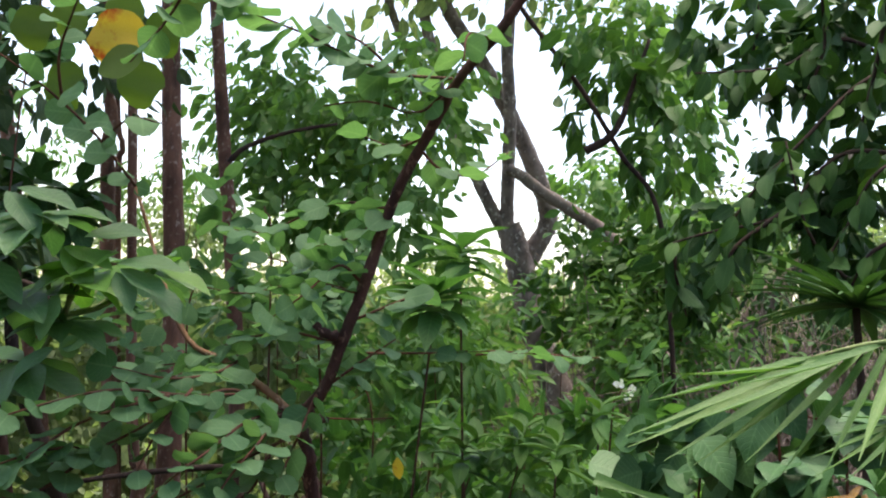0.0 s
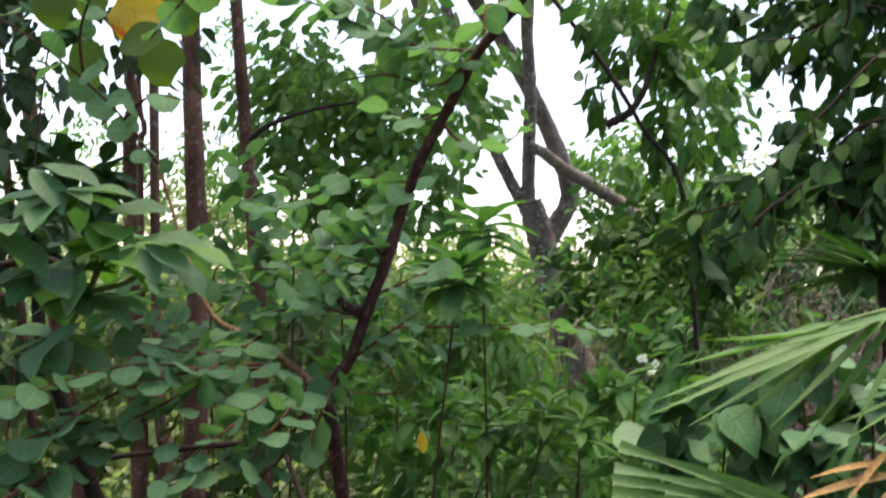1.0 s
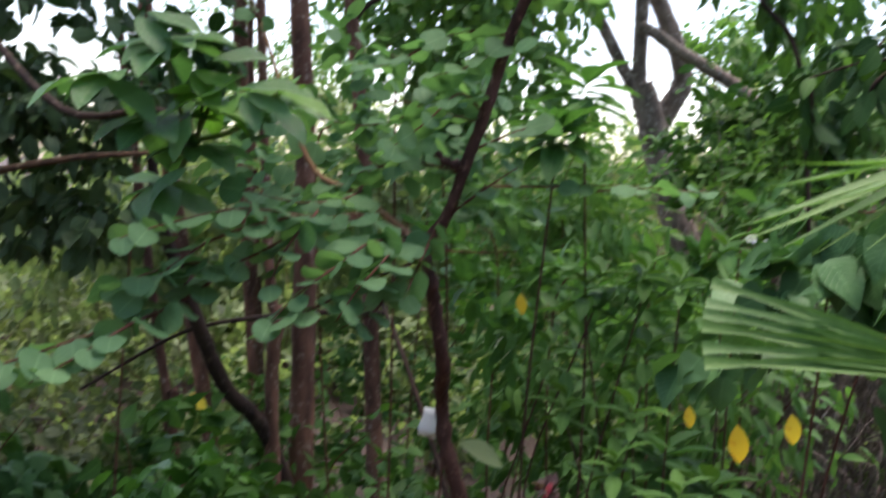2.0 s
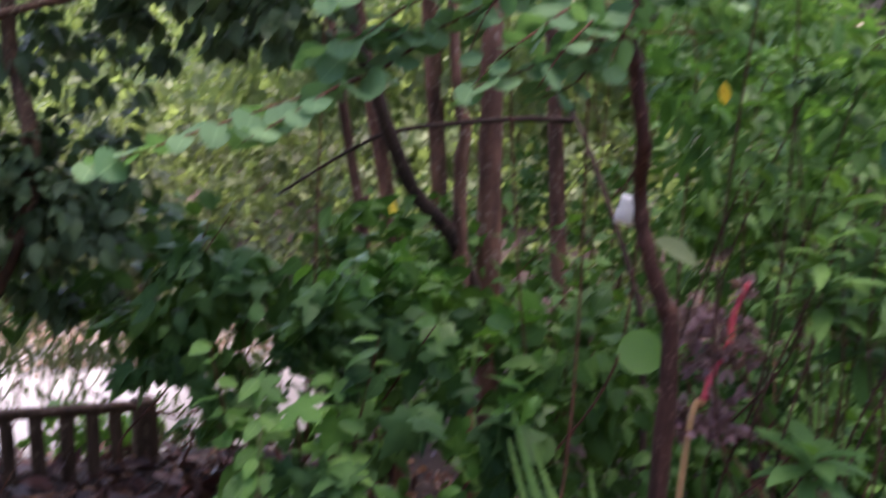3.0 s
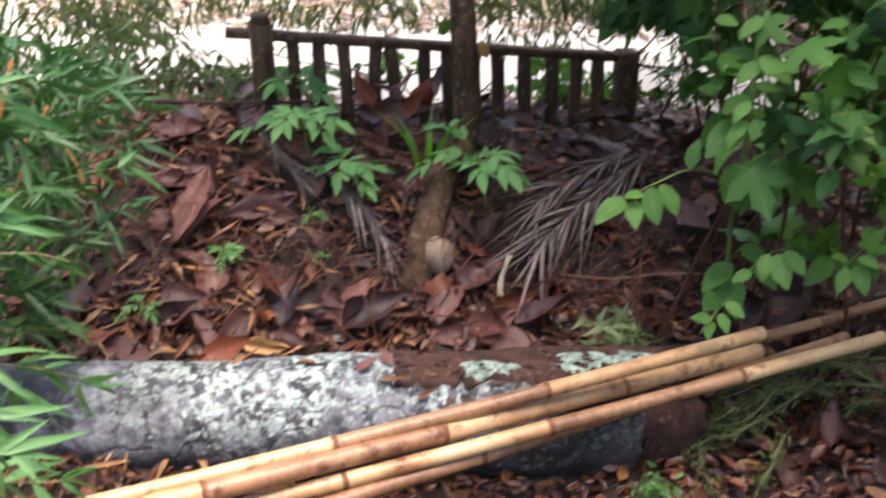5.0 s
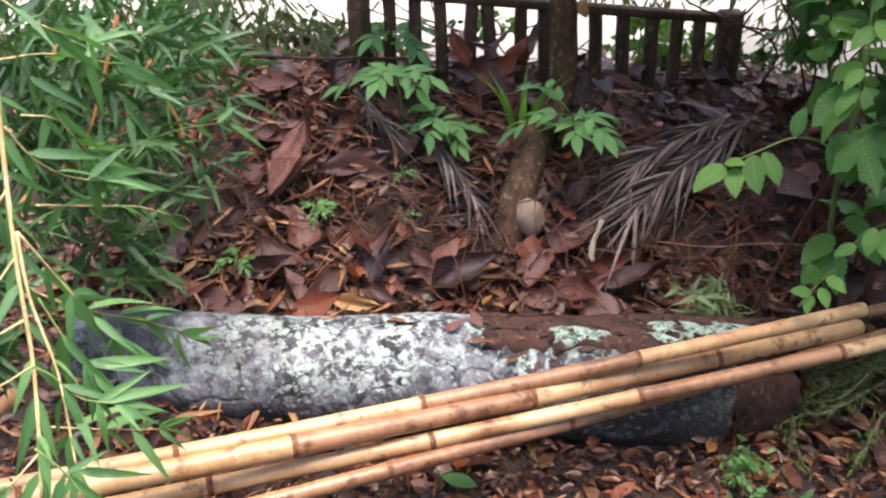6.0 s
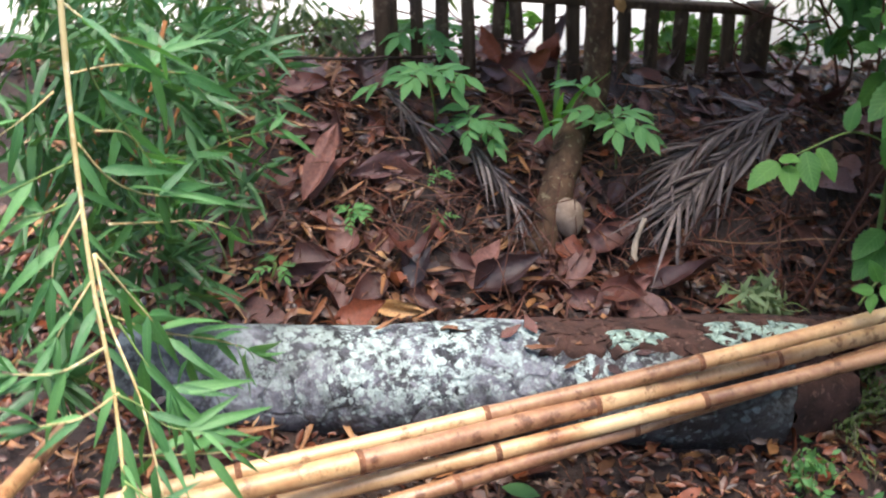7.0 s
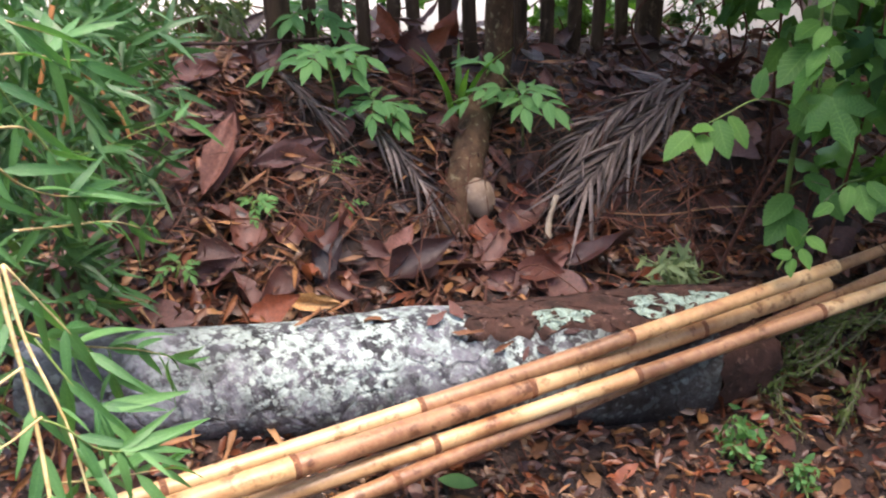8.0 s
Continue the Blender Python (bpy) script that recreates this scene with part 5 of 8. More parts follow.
# ---- palm fronds ----
def comb_frond(pts, leaflets, root, m):
    """A frond's end: leaflets that hang forward from the arching rachis, each by its base and tip."""
    ob = thing("palm_frond", root, "arching green palm frond with long narrow hanging leaflets", "palm")
    part("rachis", tube([root, tuple((np.array(root) + np.array(pts[0])) / 2 + (0.05, 0, 0.03))] + list(pts), 0.006, 0.0018, 7), M_GREEN_STEM, ob)
    for i, (a, b) in enumerate(leaflets):
        a, b = Vector(a), Vector(b)
        straps = leaf_mesh("leaflet", (lambda q: (q[0] * (1, 0.66, 1), q[1]))(blade("strap", 10, 0.5, -0.06 - 0.03 * (i % 3), 0.0, 0.3)), m)
        leaf_ob(ob, "leaflet", straps, a, b - a, (0.25 * rng.normal() - 0.1, -0.55, 0.8), (b - a).length)


comb_frond([(0.270, 1.037, 1.869), (0.242, 1.045, 1.871), (0.214, 1.052, 1.867), (0.184, 1.059, 1.860), (0.144, 1.066, 1.846)],
           [((0.144, 1.066, 1.846), (-0.013, 0.937, 1.788)), ((0.149, 1.065, 1.846), (-0.026, 0.974, 1.750)), ((0.160, 1.063, 1.850), (-0.020, 1.012, 1.735)), ((0.170, 1.061, 1.852), (0.007, 0.951, 1.738)), ((0.177, 1.060, 1.854), (0.039, 0.989, 1.731)), ((0.185, 1.058, 1.856), (0.029, 0.933, 1.765)), ((0.192, 1.057, 1.859), (0.079, 0.967, 1.743)), ((0.199, 1.055, 1.859), (0.118, 1.001, 1.734)), ((0.207, 1.054, 1.863), (0.061, 0.954, 1.800)), ((0.214, 1.052, 1.864), (0.148, 0.977, 1.740)), ((0.223, 1.050, 1.865), (0.159, 0.915, 1.755)), ((0.160, 1.063, 1.844), (0.012, 0.978, 1.805)), ((0.233, 1.048, 1.868), (0.194, 0.989, 1.753))], (0.560, 1.247, 1.402), M_PALM)
comb_frond([(0.324, 1.146, 1.825), (0.299, 1.153, 1.817), (0.274, 1.159, 1.803), (0.248, 1.165, 1.785)],
           [((0.248, 1.165, 1.785), (0.149, 1.040, 1.763)), ((0.254, 1.164, 1.786), (0.151, 1.078, 1.737)), ((0.264, 1.162, 1.793), (0.168, 1.114, 1.717)), ((0.274, 1.159, 1.797), (0.178, 1.051, 1.722)), ((0.253, 1.164, 1.789), (0.169, 1.099, 1.781)), ((0.284, 1.157, 1.804), (0.203, 1.024, 1.718)), ((0.274, 1.159, 1.800), (0.175, 1.079, 1.800))], (0.560, 1.247, 1.402), M_MID)


def make_fan(hub, foot, toward, n=6, size=0.26):
    hub, foot = np.array(hub), np.array(foot)
    foot[2] = ground(foot[0], foot[1])
    ob = thing("fan_palm_leaf", tuple(foot), "fan palm leaf with blunt pleated segments", "palm")
    part("stalk", tube([tuple(foot), tuple((foot + hub) / 2 + (0.06, 0, 0.05)), tuple(hub)], 0.006, 0.004, 7), M_GREEN_STEM, ob)
    t = unit(np.array(toward) - hub)
    face = np.array((0.1, -0.75, 0.65))
    side = unit(np.cross(t, face))
    v, f = blade("strap", 6, 0.6, 0.12)
    v = v * (1, 0.72, 1)
    v[-3:, 1] = (-0.03, 0, 0.03)
    me = to_mesh("segment", v, f, M_PALM)
    for i in range(n):
        w = math.radians(-10 + 22 * i / (n - 1))
        d = t * math.cos(w) + side * math.sin(w)
        leaf_ob(ob, "segment", me, Vector(hub), d, face + rng.normal(size=3) * 0.1, size * (0.9 + 0.15 * math.cos(w)))


make_fan((0.194, 1.181, 1.617), (0.339, 1.372, 1.398), (-0.061, 1.093, 1.673))


# ---- dark spiky plant ----
def make_spiky(c, foot, n, size, label, m, name="strap_leaved_plant"):
    c, foot = np.array(c), np.array(foot)
    foot[2] = ground(foot[0], foot[1])
    ob = thing(name, tuple(foot), label, "plant")
    part("stem", tube([tuple(foot), tuple((c + foot) / 2 + (0.05, 0, 0)), tuple(c)], 0.009, 0.008, 8, 0.15), M_DARK_BARK, ob)
    me = leaf_mesh("strap_leaf", blade("strap", 8, 0.5, 0.25), m)
    for i in range(n):
        w = 2.4 * i
        d = np.array([math.cos(w), math.sin(w), 0.9 * rng.random() - 0.15])
        leaf_ob(ob, "leaf", me, Vector(c), d, (0, 0, 1), size * (0.7 + 0.5 * rng.random()))


make_spiky((0.394, 2.116, 1.936), (0.488, 2.190, 1.111), 46, 0.25, "dark plant with a tuft of stiff strap leaves", M_DARK)

# heart-leaved climber low beside the fronds
HEART = blade("heart", 10, 0.2, 0.25, 0.06)
thicket("heart_leaved_shrub", "low shrub with broad heart-shaped glossy leaves",
        [((0.190, 1.583, 1.699), (0.16, 0.16, 0.13), 60), ((0.085, 1.668, 1.654), (0.14, 0.16, 0.1), 50), ((0.279, 1.551, 1.664), (0.16, 0.16, 0.14), 60), ((0.138, 1.634, 1.554), (0.3, 0.2, 0.14), 90), ((0.329, 1.620, 1.544), (0.2, 0.2, 0.14), 60)],
        HEART, 0.07, M_HEART, 0.7, 0.5)
thicket("low_shrub", "low shrub with upright lance-shaped leaves",
        [((-0.252, 2.324, 1.575), (0.25, 0.2, 0.13), 130), ((-0.065, 2.254, 1.624), (0.18, 0.2, 0.16), 110), ((-0.498, 2.487, 1.493), (0.25, 0.2, 0.16), 150), ((-0.663, 2.552, 1.569), (0.25, 0.2, 0.18), 130)],
        FINE3, 0.085, M_ROSETTE, 0.1, 0.3)


# ---- tree on the bank, with its dark crown ----
bank_tree = make_tree("bank_tree", "small tree with mottled bark rising from the litter bank", (-2.047, 1.336, 0.101),
          [([(-2.030, 1.301, 0.047), (-2.084, 1.409, 0.181), (-2.150, 1.509, 0.284), (-2.196, 1.622, 0.378), (-2.180, 1.600, 0.676), (-2.239, 1.627, 0.831), (-2.361, 1.714, 1.063), (-2.462, 1.701, 1.277)], 0.05, 0.022),
           ([(-2.225, 1.624, 0.803), (-2.157, 1.688, 0.945), (-2.109, 1.767, 1.150), (-2.129, 1.805, 1.344), (-2.227, 1.843, 1.518), (-2.272, 1.877, 1.740)], 0.028, 0.018),
           ([(-2.361, 1.714, 1.063), (-2.319, 1.553, 1.301), (-2.072, 1.593, 1.581), (-1.762, 1.665, 1.684), (-1.530, 1.713, 1.749), (-1.338, 1.743, 1.791), (-1.211, 1.797, 1.809)], 0.014, 0.005)],
          [((-2.348, 1.631, 1.222), (0.3, 0.25, 0.2), 448), ((-2.120, 1.893, 1.178), (0.25, 0.25, 0.25), 345), ((-1.720, 1.925, 1.880), (0.35, 0.3, 0.2), 396), ((-1.495, 1.994, 1.708), (0.2, 0.2, 0.14), 172), ((-2.657, 1.445, 1.277), (0.4, 0.3, 0.3), 448), ((-2.445, 1.491, 1.074), (0.35, 0.25, 0.15), 379), ((-2.686, 1.309, 1.148), (0.35, 0.25, 0.18), 379), ((-2.136, 1.810, 1.142), (0.3, 0.25, 0.16), 345), ((-2.395, 1.957, 1.509), (0.5, 0.4, 0.25), 448)],
          EGG3, 0.066, M_CROWN, M_MOTTLED, 0.8)
part("foliage", cloud(EGG3, [((-1.810, 1.860, 1.873), (0.17, 0.17, 0.13), 62), ((-1.698, 1.957, 1.936), (0.17, 0.17, 0.13), 62), ((-1.580, 2.059, 1.868), (0.17, 0.17, 0.13), 62), ((-1.759, 1.914, 1.748), (0.17, 0.17, 0.13), 62), ((-1.683, 2.108, 1.687), (0.17, 0.17, 0.13), 62), ((-1.881, 1.933, 1.635), (0.17, 0.17, 0.13), 62), ((-1.436, 2.036, 1.921), (0.17, 0.17, 0.13), 62), ((-1.663, 2.246, 1.601), (0.17, 0.17, 0.13), 62), ((-1.828, 2.113, 1.579), (0.17, 0.17, 0.13), 62), ((-1.847, 1.829, 1.767), (0.17, 0.17, 0.13), 62)], 0.07, 0.8), M_CROWN, bank_tree, kind="stuff")
# the first three clumps are added overhead to shade the growth below
part("foliage", cloud(EGG3, [((-1.969, 2.101, 2.329), (0.5, 0.5, 0.3), 570), ((-1.778, 2.425, 2.545), (0.5, 0.5, 0.3), 517), ((-2.355, 1.926, 2.194), (0.5, 0.5, 0.35), 570), ((-2.028, 2.027, 1.955), (0.35, 0.3, 0.2), 345), ((-2.165, 1.937, 0.867), (0.22, 0.2, 0.09), 103), ((-2.312, 1.880, 0.936), (0.22, 0.2, 0.09), 103)], 0.066, 0.8), M_CROWN, bank_tree, kind="stuff")
# tree added out of view, its crown there only to shade the bank
make_tree("canopy_tree", "added unseen tree whose crown shades the bank", along(-2.6, 3.3, -0.06),
          [([along(-2.6, 3.3, -0.1), along(-2.55, 3.3, 1.5), along(-2.2, 3.2, 2.9), along(-1.2, 3.0, 3.5), along(0.0, 2.9, 3.8)], 0.07, 0.02)],
          [(along(-1.6, 2.9, 3.5), (0.8, 0.8, 0.25), 478), (along(-0.7, 2.9, 3.6), (0.8, 0.7, 0.25), 478), (along(-0.2, 3.5, 3.9), (0.8, 0.6, 0.25), 399)],
          EGG3, 0.13, M_DARK, M_MOTTLED, 0.5)

# curved dark stem and fallen cross branch between the trunks
make_tree("bent_tree", "dark bent stem curving up between the trunks", (-1.421, 2.921, 0.910),
          [([(-1.388, 3.010, 0.628), (-1.477, 2.905, 0.961), (-1.560, 2.784, 1.118), (-1.598, 2.683, 1.303), (-1.633, 2.632, 1.458), (-1.694, 2.577, 1.655), (-1.754, 2.589, 1.982)], 0.03, 0.016)],
          [((-1.763, 2.597, 2.080), (0.3, 0.3, 0.25), 150)], LANCE3, 0.12, M_DARK, M_DARK_BARK)
slim((-1.801, 2.884, 0.873), (-1.879, 2.893, 1.233), 0.022, "slim red-brown trunk leaning a little")
make_tree("dead_branch", "thin dark dead branch lying across the trunks", (-1.464, 2.843, 1.336),
          [([(-1.910, 2.547, 1.110), (-1.699, 2.641, 1.263), (-1.576, 2.693, 1.322), (-1.441, 2.799, 1.348), (-1.268, 2.918, 1.369), (-1.127, 2.971, 1.371)], 0.004, 0.011),
           ([(-1.121, 2.924, 1.415), (-1.011, 2.794, 1.319), (-0.895, 2.662, 1.188), (-0.785, 2.528, 1.059), (-0.707, 2.435, 0.917), (-0.637, 2.315, 0.553)], 0.007, 0.009)], [], EGG3, 0.1, M_DARK, M_DARK_BARK, category="branch")

# ---- lobed-leaf shrub and undergrowth along the bank ----
FIG = [lobed_mesh("lobed_leaf", M_FIG, 0.12 + 0.1 * i) for i in range(3)]
FIG_EGG = [leaf_mesh("toothed_leaf", blade("toothed", 20, 0.18, 0.15 + 0.15 * i, 0.07), M_FIG) for i in range(2)]


def make_fig():
    foot = (-1.471, 1.922, 0.128)
    ob = thing("lobed_leaf_shrub", (foot[0], foot[1], ground(foot[0], foot[1])), "straggling shrub with lobed and toothed green leaves", "shrub")
    ends = [(-1.283, 1.943, 0.735), (-1.105, 2.074, 0.951), (-1.176, 1.933, 0.944), (-1.489, 1.719, 0.929), (-1.252, 1.718, 0.839)]
    f = np.array((foot[0], foot[1], ground(foot[0], foot[1]) - 0.02))
    for i, e in enumerate(ends):
        e = np.array(e)
        g = f + np.array((0.16 * rng.normal(), 0.16 * rng.normal(), 0))
        g[2] = ground(g[0], g[1]) - 0.02
        m1 = g * 0.5 + e * 0.5 + np.array((0.04 * rng.normal(), 0.04 * rng.normal(), 0.08))
        twig = part("branch", tube([tuple(g), tuple(m1), tuple(e)], 0.005, 0.002, 7, 0.1), M_TWIG, ob)
        for k in range(7):
            t = 0.45 + 0.55 * k / 6
            p = m1 + (e - m1) * ((t - 0.45) / 0.55)
            w = 2.4 * k + i
            d = np.array([math.cos(w), math.sin(w), -0.35]) + unit(e - f) * 0.4
            big = (k + i) % 5 == 0
            leaf_ob(twig, "leaf", FIG[k % 3] if big else FIG_EGG[k % 2], Vector(p), d, (-0.1 + 0.3 * rng.normal(), -0.35 + 0.3 * rng.normal(), 0.8), (0.1 if big else 0.08) * (0.7 + 0.5 * rng.random()))


make_fig()


def hang_sprig(ob, pts, leaves):
    """A thin sprig along pts; each leaf by its stalk's end, its tip and whether it has lobes."""
    twig = part("sprig", tube(pts, 0.0028, 0.0015, 6), M_GREEN_STEM, ob)
    for a, b, lobes in leaves:
        d = Vector(b) - Vector(a)
        leaf_ob(twig, "leaf", FIG[0] if lobes else FIG_EGG[int(rng.integers(2))], Vector(a), d, (0.2 + 0.25 * rng.normal(), -0.5 + 0.2 * rng.normal(), 0.85), d.length * 0.9)


def make_toothed():
    """Sprigs hung with broad toothed leaves; each leaf given by its stalk's end and its tip."""
    top = Vector((-1.517, 1.930, 0.825))
    foot = Vector((-1.444, 1.886, 0.152))
    foot.z = ground(foot.x, foot.y)
    ob = thing("toothed_leaf_shrub", foot, "small shrub with broad glossy toothed leaves near the fence", "shrub")
    stem = part("stem", tube([foot - Vector((0, 0, 0.03)), (-1.425, 1.815, 0.314), (-1.406, 1.796, 0.455), (-1.414, 1.816, 0.593), top], 0.008, 0.003, 8, 0.1), M_GREEN_STEM, ob)
    hang_sprig(ob, [(-1.406, 1.796, 0.455), (-1.462, 1.704, 0.499), (-1.494, 1.611, 0.478), (-1.529, 1.536, 0.443)],
               [((-1.524, 1.548, 0.448), (-1.522, 1.443, 0.431), 0), ((-1.510, 1.560, 0.444), (-1.448, 1.503, 0.426), 0), ((-1.499, 1.598, 0.471), (-1.426, 1.551, 0.413), 0), ((-1.486, 1.620, 0.477), (-1.412, 1.613, 0.423), 0), ((-1.527, 1.551, 0.455), (-1.475, 1.547, 0.483), 0), ((-1.470, 1.695, 0.499), (-1.483, 1.718, 0.573), 0)])
    hang_sprig(ob, [(-1.414, 1.816, 0.593), (-1.416, 1.806, 0.658), (-1.423, 1.798, 0.731)],
               [((-1.417, 1.793, 0.611), (-1.419, 1.661, 0.553), 0), ((-1.425, 1.824, 0.651), (-1.424, 1.715, 0.649), 0), ((-1.424, 1.834, 0.623), (-1.351, 1.857, 0.562), 0), ((-1.443, 1.853, 0.664), (-1.397, 1.915, 0.673), 0), ((-1.458, 1.866, 0.694), (-1.524, 1.802, 0.705), 0)])
    hang_sprig(ob, [(-1.406, 1.796, 0.455), (-1.377, 1.766, 0.502), (-1.353, 1.740, 0.538)],
               [((-1.323, 1.773, 0.538), (-1.234, 1.672, 0.462), 1), ((-1.395, 1.766, 0.522), (-1.378, 1.701, 0.436), 0), ((-1.353, 1.794, 0.501), (-1.321, 1.696, 0.439), 1), ((-1.292, 1.852, 0.491), (-1.222, 1.871, 0.430), 1)])
    hang_sprig(ob, [(-1.429, 1.846, 0.240), (-1.383, 1.816, 0.286), (-1.323, 1.808, 0.300)],
               [((-1.388, 1.821, 0.297), (-1.295, 1.797, 0.294), 0), ((-1.329, 1.796, 0.294), (-1.246, 1.776, 0.252), 0), ((-1.300, 1.829, 0.294), (-1.253, 1.881, 0.294), 0), ((-1.413, 1.822, 0.234), (-1.414, 1.709, 0.195), 0), ((-1.399, 1.810, 0.206), (-1.389, 1.695, 0.151), 0), ((-1.395, 1.814, 0.206), (-1.324, 1.732, 0.151), 0)])

    hang_sprig(ob, [(-1.328, 1.681, 0.554), (-1.351, 1.716, 0.654), (-1.373, 1.754, 0.776), (-1.396, 1.778, 0.886)],
               [((-1.294, 1.673, 0.569), (-1.206, 1.643, 0.482), 1), ((-1.331, 1.683, 0.637), (-1.358, 1.587, 0.570), 0), ((-1.335, 1.690, 0.659), (-1.343, 1.623, 0.617), 0), ((-1.328, 1.696, 0.660), (-1.238, 1.692, 0.609), 0), ((-1.343, 1.703, 0.697), (-1.347, 1.646, 0.666), 0), ((-1.353, 1.729, 0.775), (-1.362, 1.667, 0.737), 0), ((-1.356, 1.731, 0.785), (-1.266, 1.739, 0.749), 0), ((-1.373, 1.748, 0.861), (-1.389, 1.683, 0.823), 0), ((-1.372, 1.745, 0.851), (-1.298, 1.747, 0.821), 1)])
    hang_sprig(ob, [(-1.171, 1.800, 0.539), (-1.203, 1.834, 0.646), (-1.236, 1.864, 0.766), (-1.266, 1.884, 0.873)],
               [((-1.180, 1.788, 0.653), (-1.169, 1.730, 0.598), 1), ((-1.187, 1.803, 0.697), (-1.093, 1.801, 0.655), 1), ((-1.203, 1.807, 0.727), (-1.221, 1.747, 0.700), 0), ((-1.208, 1.821, 0.771), (-1.134, 1.825, 0.767), 0), ((-1.220, 1.826, 0.802), (-1.253, 1.766, 0.794), 0), ((-1.228, 1.837, 0.845), (-1.158, 1.843, 0.849), 1), ((-1.236, 1.839, 0.865), (-1.268, 1.783, 0.868), 0), ((-1.172, 1.788, 0.644), (-1.082, 1.776, 0.592), 0), ((-1.159, 1.770, 0.590), (-1.157, 1.704, 0.534), 0)])
    hang_sprig(ob, [(-1.272, 1.671, 0.318), (-1.250, 1.719, 0.368), (-1.222, 1.747, 0.385)],
               [((-1.202, 1.645, 0.416), (-1.178, 1.594, 0.377), 0), ((-1.178, 1.667, 0.426), (-1.108, 1.654, 0.402), 0), ((-1.189, 1.655, 0.418), (-1.125, 1.620, 0.366), 0), ((-1.214, 1.613, 0.380), (-1.225, 1.556, 0.369), 0)])
    hang_sprig(ob, [(-1.101, 1.768, 0.307), (-1.112, 1.804, 0.373), (-1.094, 1.843, 0.423)],
               [((-1.067, 1.725, 0.415), (-1.051, 1.673, 0.382), 0), ((-1.059, 1.743, 0.439), (-1.006, 1.737, 0.446), 0), ((-1.057, 1.735, 0.423), (-0.998, 1.706, 0.389), 0), ((-1.074, 1.730, 0.430), (-1.092, 1.692, 0.449), 0), ((-1.053, 1.757, 0.457), (-1.029, 1.765, 0.516), 1)])
    hang_sprig(ob, [(-1.264, 1.537, 0.228), (-1.258, 1.577, 0.274), (-1.246, 1.612, 0.309)],
               [((-1.234, 1.529, 0.283), (-1.256, 1.481, 0.298), 0), ((-1.233, 1.543, 0.300), (-1.255, 1.523, 0.353), 0), ((-1.227, 1.560, 0.317), (-1.170, 1.554, 0.314), 0), ((-1.226, 1.544, 0.296), (-1.181, 1.520, 0.279), 0), ((-1.232, 1.527, 0.278), (-1.208, 1.484, 0.259), 0)])


make_toothed()
LOBED_T = lobed(18, 2, 0.22)[:2]
lob = thing("lobed_leaf_shrub", (-1.295, 2.010, 0.325), "dense shrub of dark lobed leaves beside the fence", "shrub")
LOBED_CLUMPS = [((-1.306, 2.190, 0.969), (0.2, 0.2, 0.2), 26), ((-1.088, 2.261, 0.861), (0.2, 0.2, 0.2), 30), ((-0.881, 2.160, 0.720), (0.16, 0.2, 0.2), 26), ((-1.214, 1.936, 0.738), (0.2, 0.2, 0.18), 5), ((-0.984, 1.939, 0.618), (0.18, 0.2, 0.16), 24), ((-1.297, 2.064, 0.274), (0.14, 0.2, 0.12), 14)]
LOW_CLUMPS = [((-1.473, 2.235, 0.706), (0.16, 0.2, 0.2), 18), ((-1.418, 1.998, 0.937), (0.2, 0.2, 0.14), 12), ((-1.632, 1.912, 1.007), (0.2, 0.2, 0.12), 12), ((-1.751, 1.943, 0.987), (0.2, 0.2, 0.16), 20), ((-1.428, 1.891, 0.943), (0.2, 0.2, 0.16), 24), ((-1.096, 1.938, 0.813), (0.2, 0.2, 0.18), 26), ((-0.873, 2.064, 0.750), (0.2, 0.2, 0.16), 24), ((-1.191, 1.704, 0.690), (0.14, 0.2, 0.12), 14), ((-1.263, 2.165, 0.864), (0.25, 0.2, 0.16), 26), ((-1.827, 1.960, 0.734), (0.2, 0.2, 0.1), 20)]
part("lobed_leaves", cloud(LOBED_T, LOBED_CLUMPS, 0.085, 0.6, 0.45), M_FIG, lob, kind="stuff")
lob_low = thing("lobed_leaf_shrub", (-1.264, 1.885, 0.288), "green shrub of lobed and toothed leaves beside the bank", "shrub")
# same leaves in dark green: the shade on these low clumps is painted in
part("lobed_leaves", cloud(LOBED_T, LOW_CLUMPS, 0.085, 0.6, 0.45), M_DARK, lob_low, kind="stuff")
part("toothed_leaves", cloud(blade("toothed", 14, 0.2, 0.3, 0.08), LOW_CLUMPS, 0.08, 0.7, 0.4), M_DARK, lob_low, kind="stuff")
part("toothed_leaves", cloud(blade("toothed", 14, 0.2, 0.3, 0.08), LOBED_CLUMPS, 0.08, 0.7, 0.4), M_FIG, lob, kind="stuff")
for at in ((-1.306, 2.190, 0.969), ):
    part("stem", tube([(at[0] - 0.1, at[1] + 0.15, ground(at[0] - 0.1, at[1] + 0.15) - 0.03), (at[0] - 0.06, at[1] + 0.06, (at[2] + ground(at[0], at[1])) / 2), at], 0.006, 0.003, 7), M_TWIG, lob)
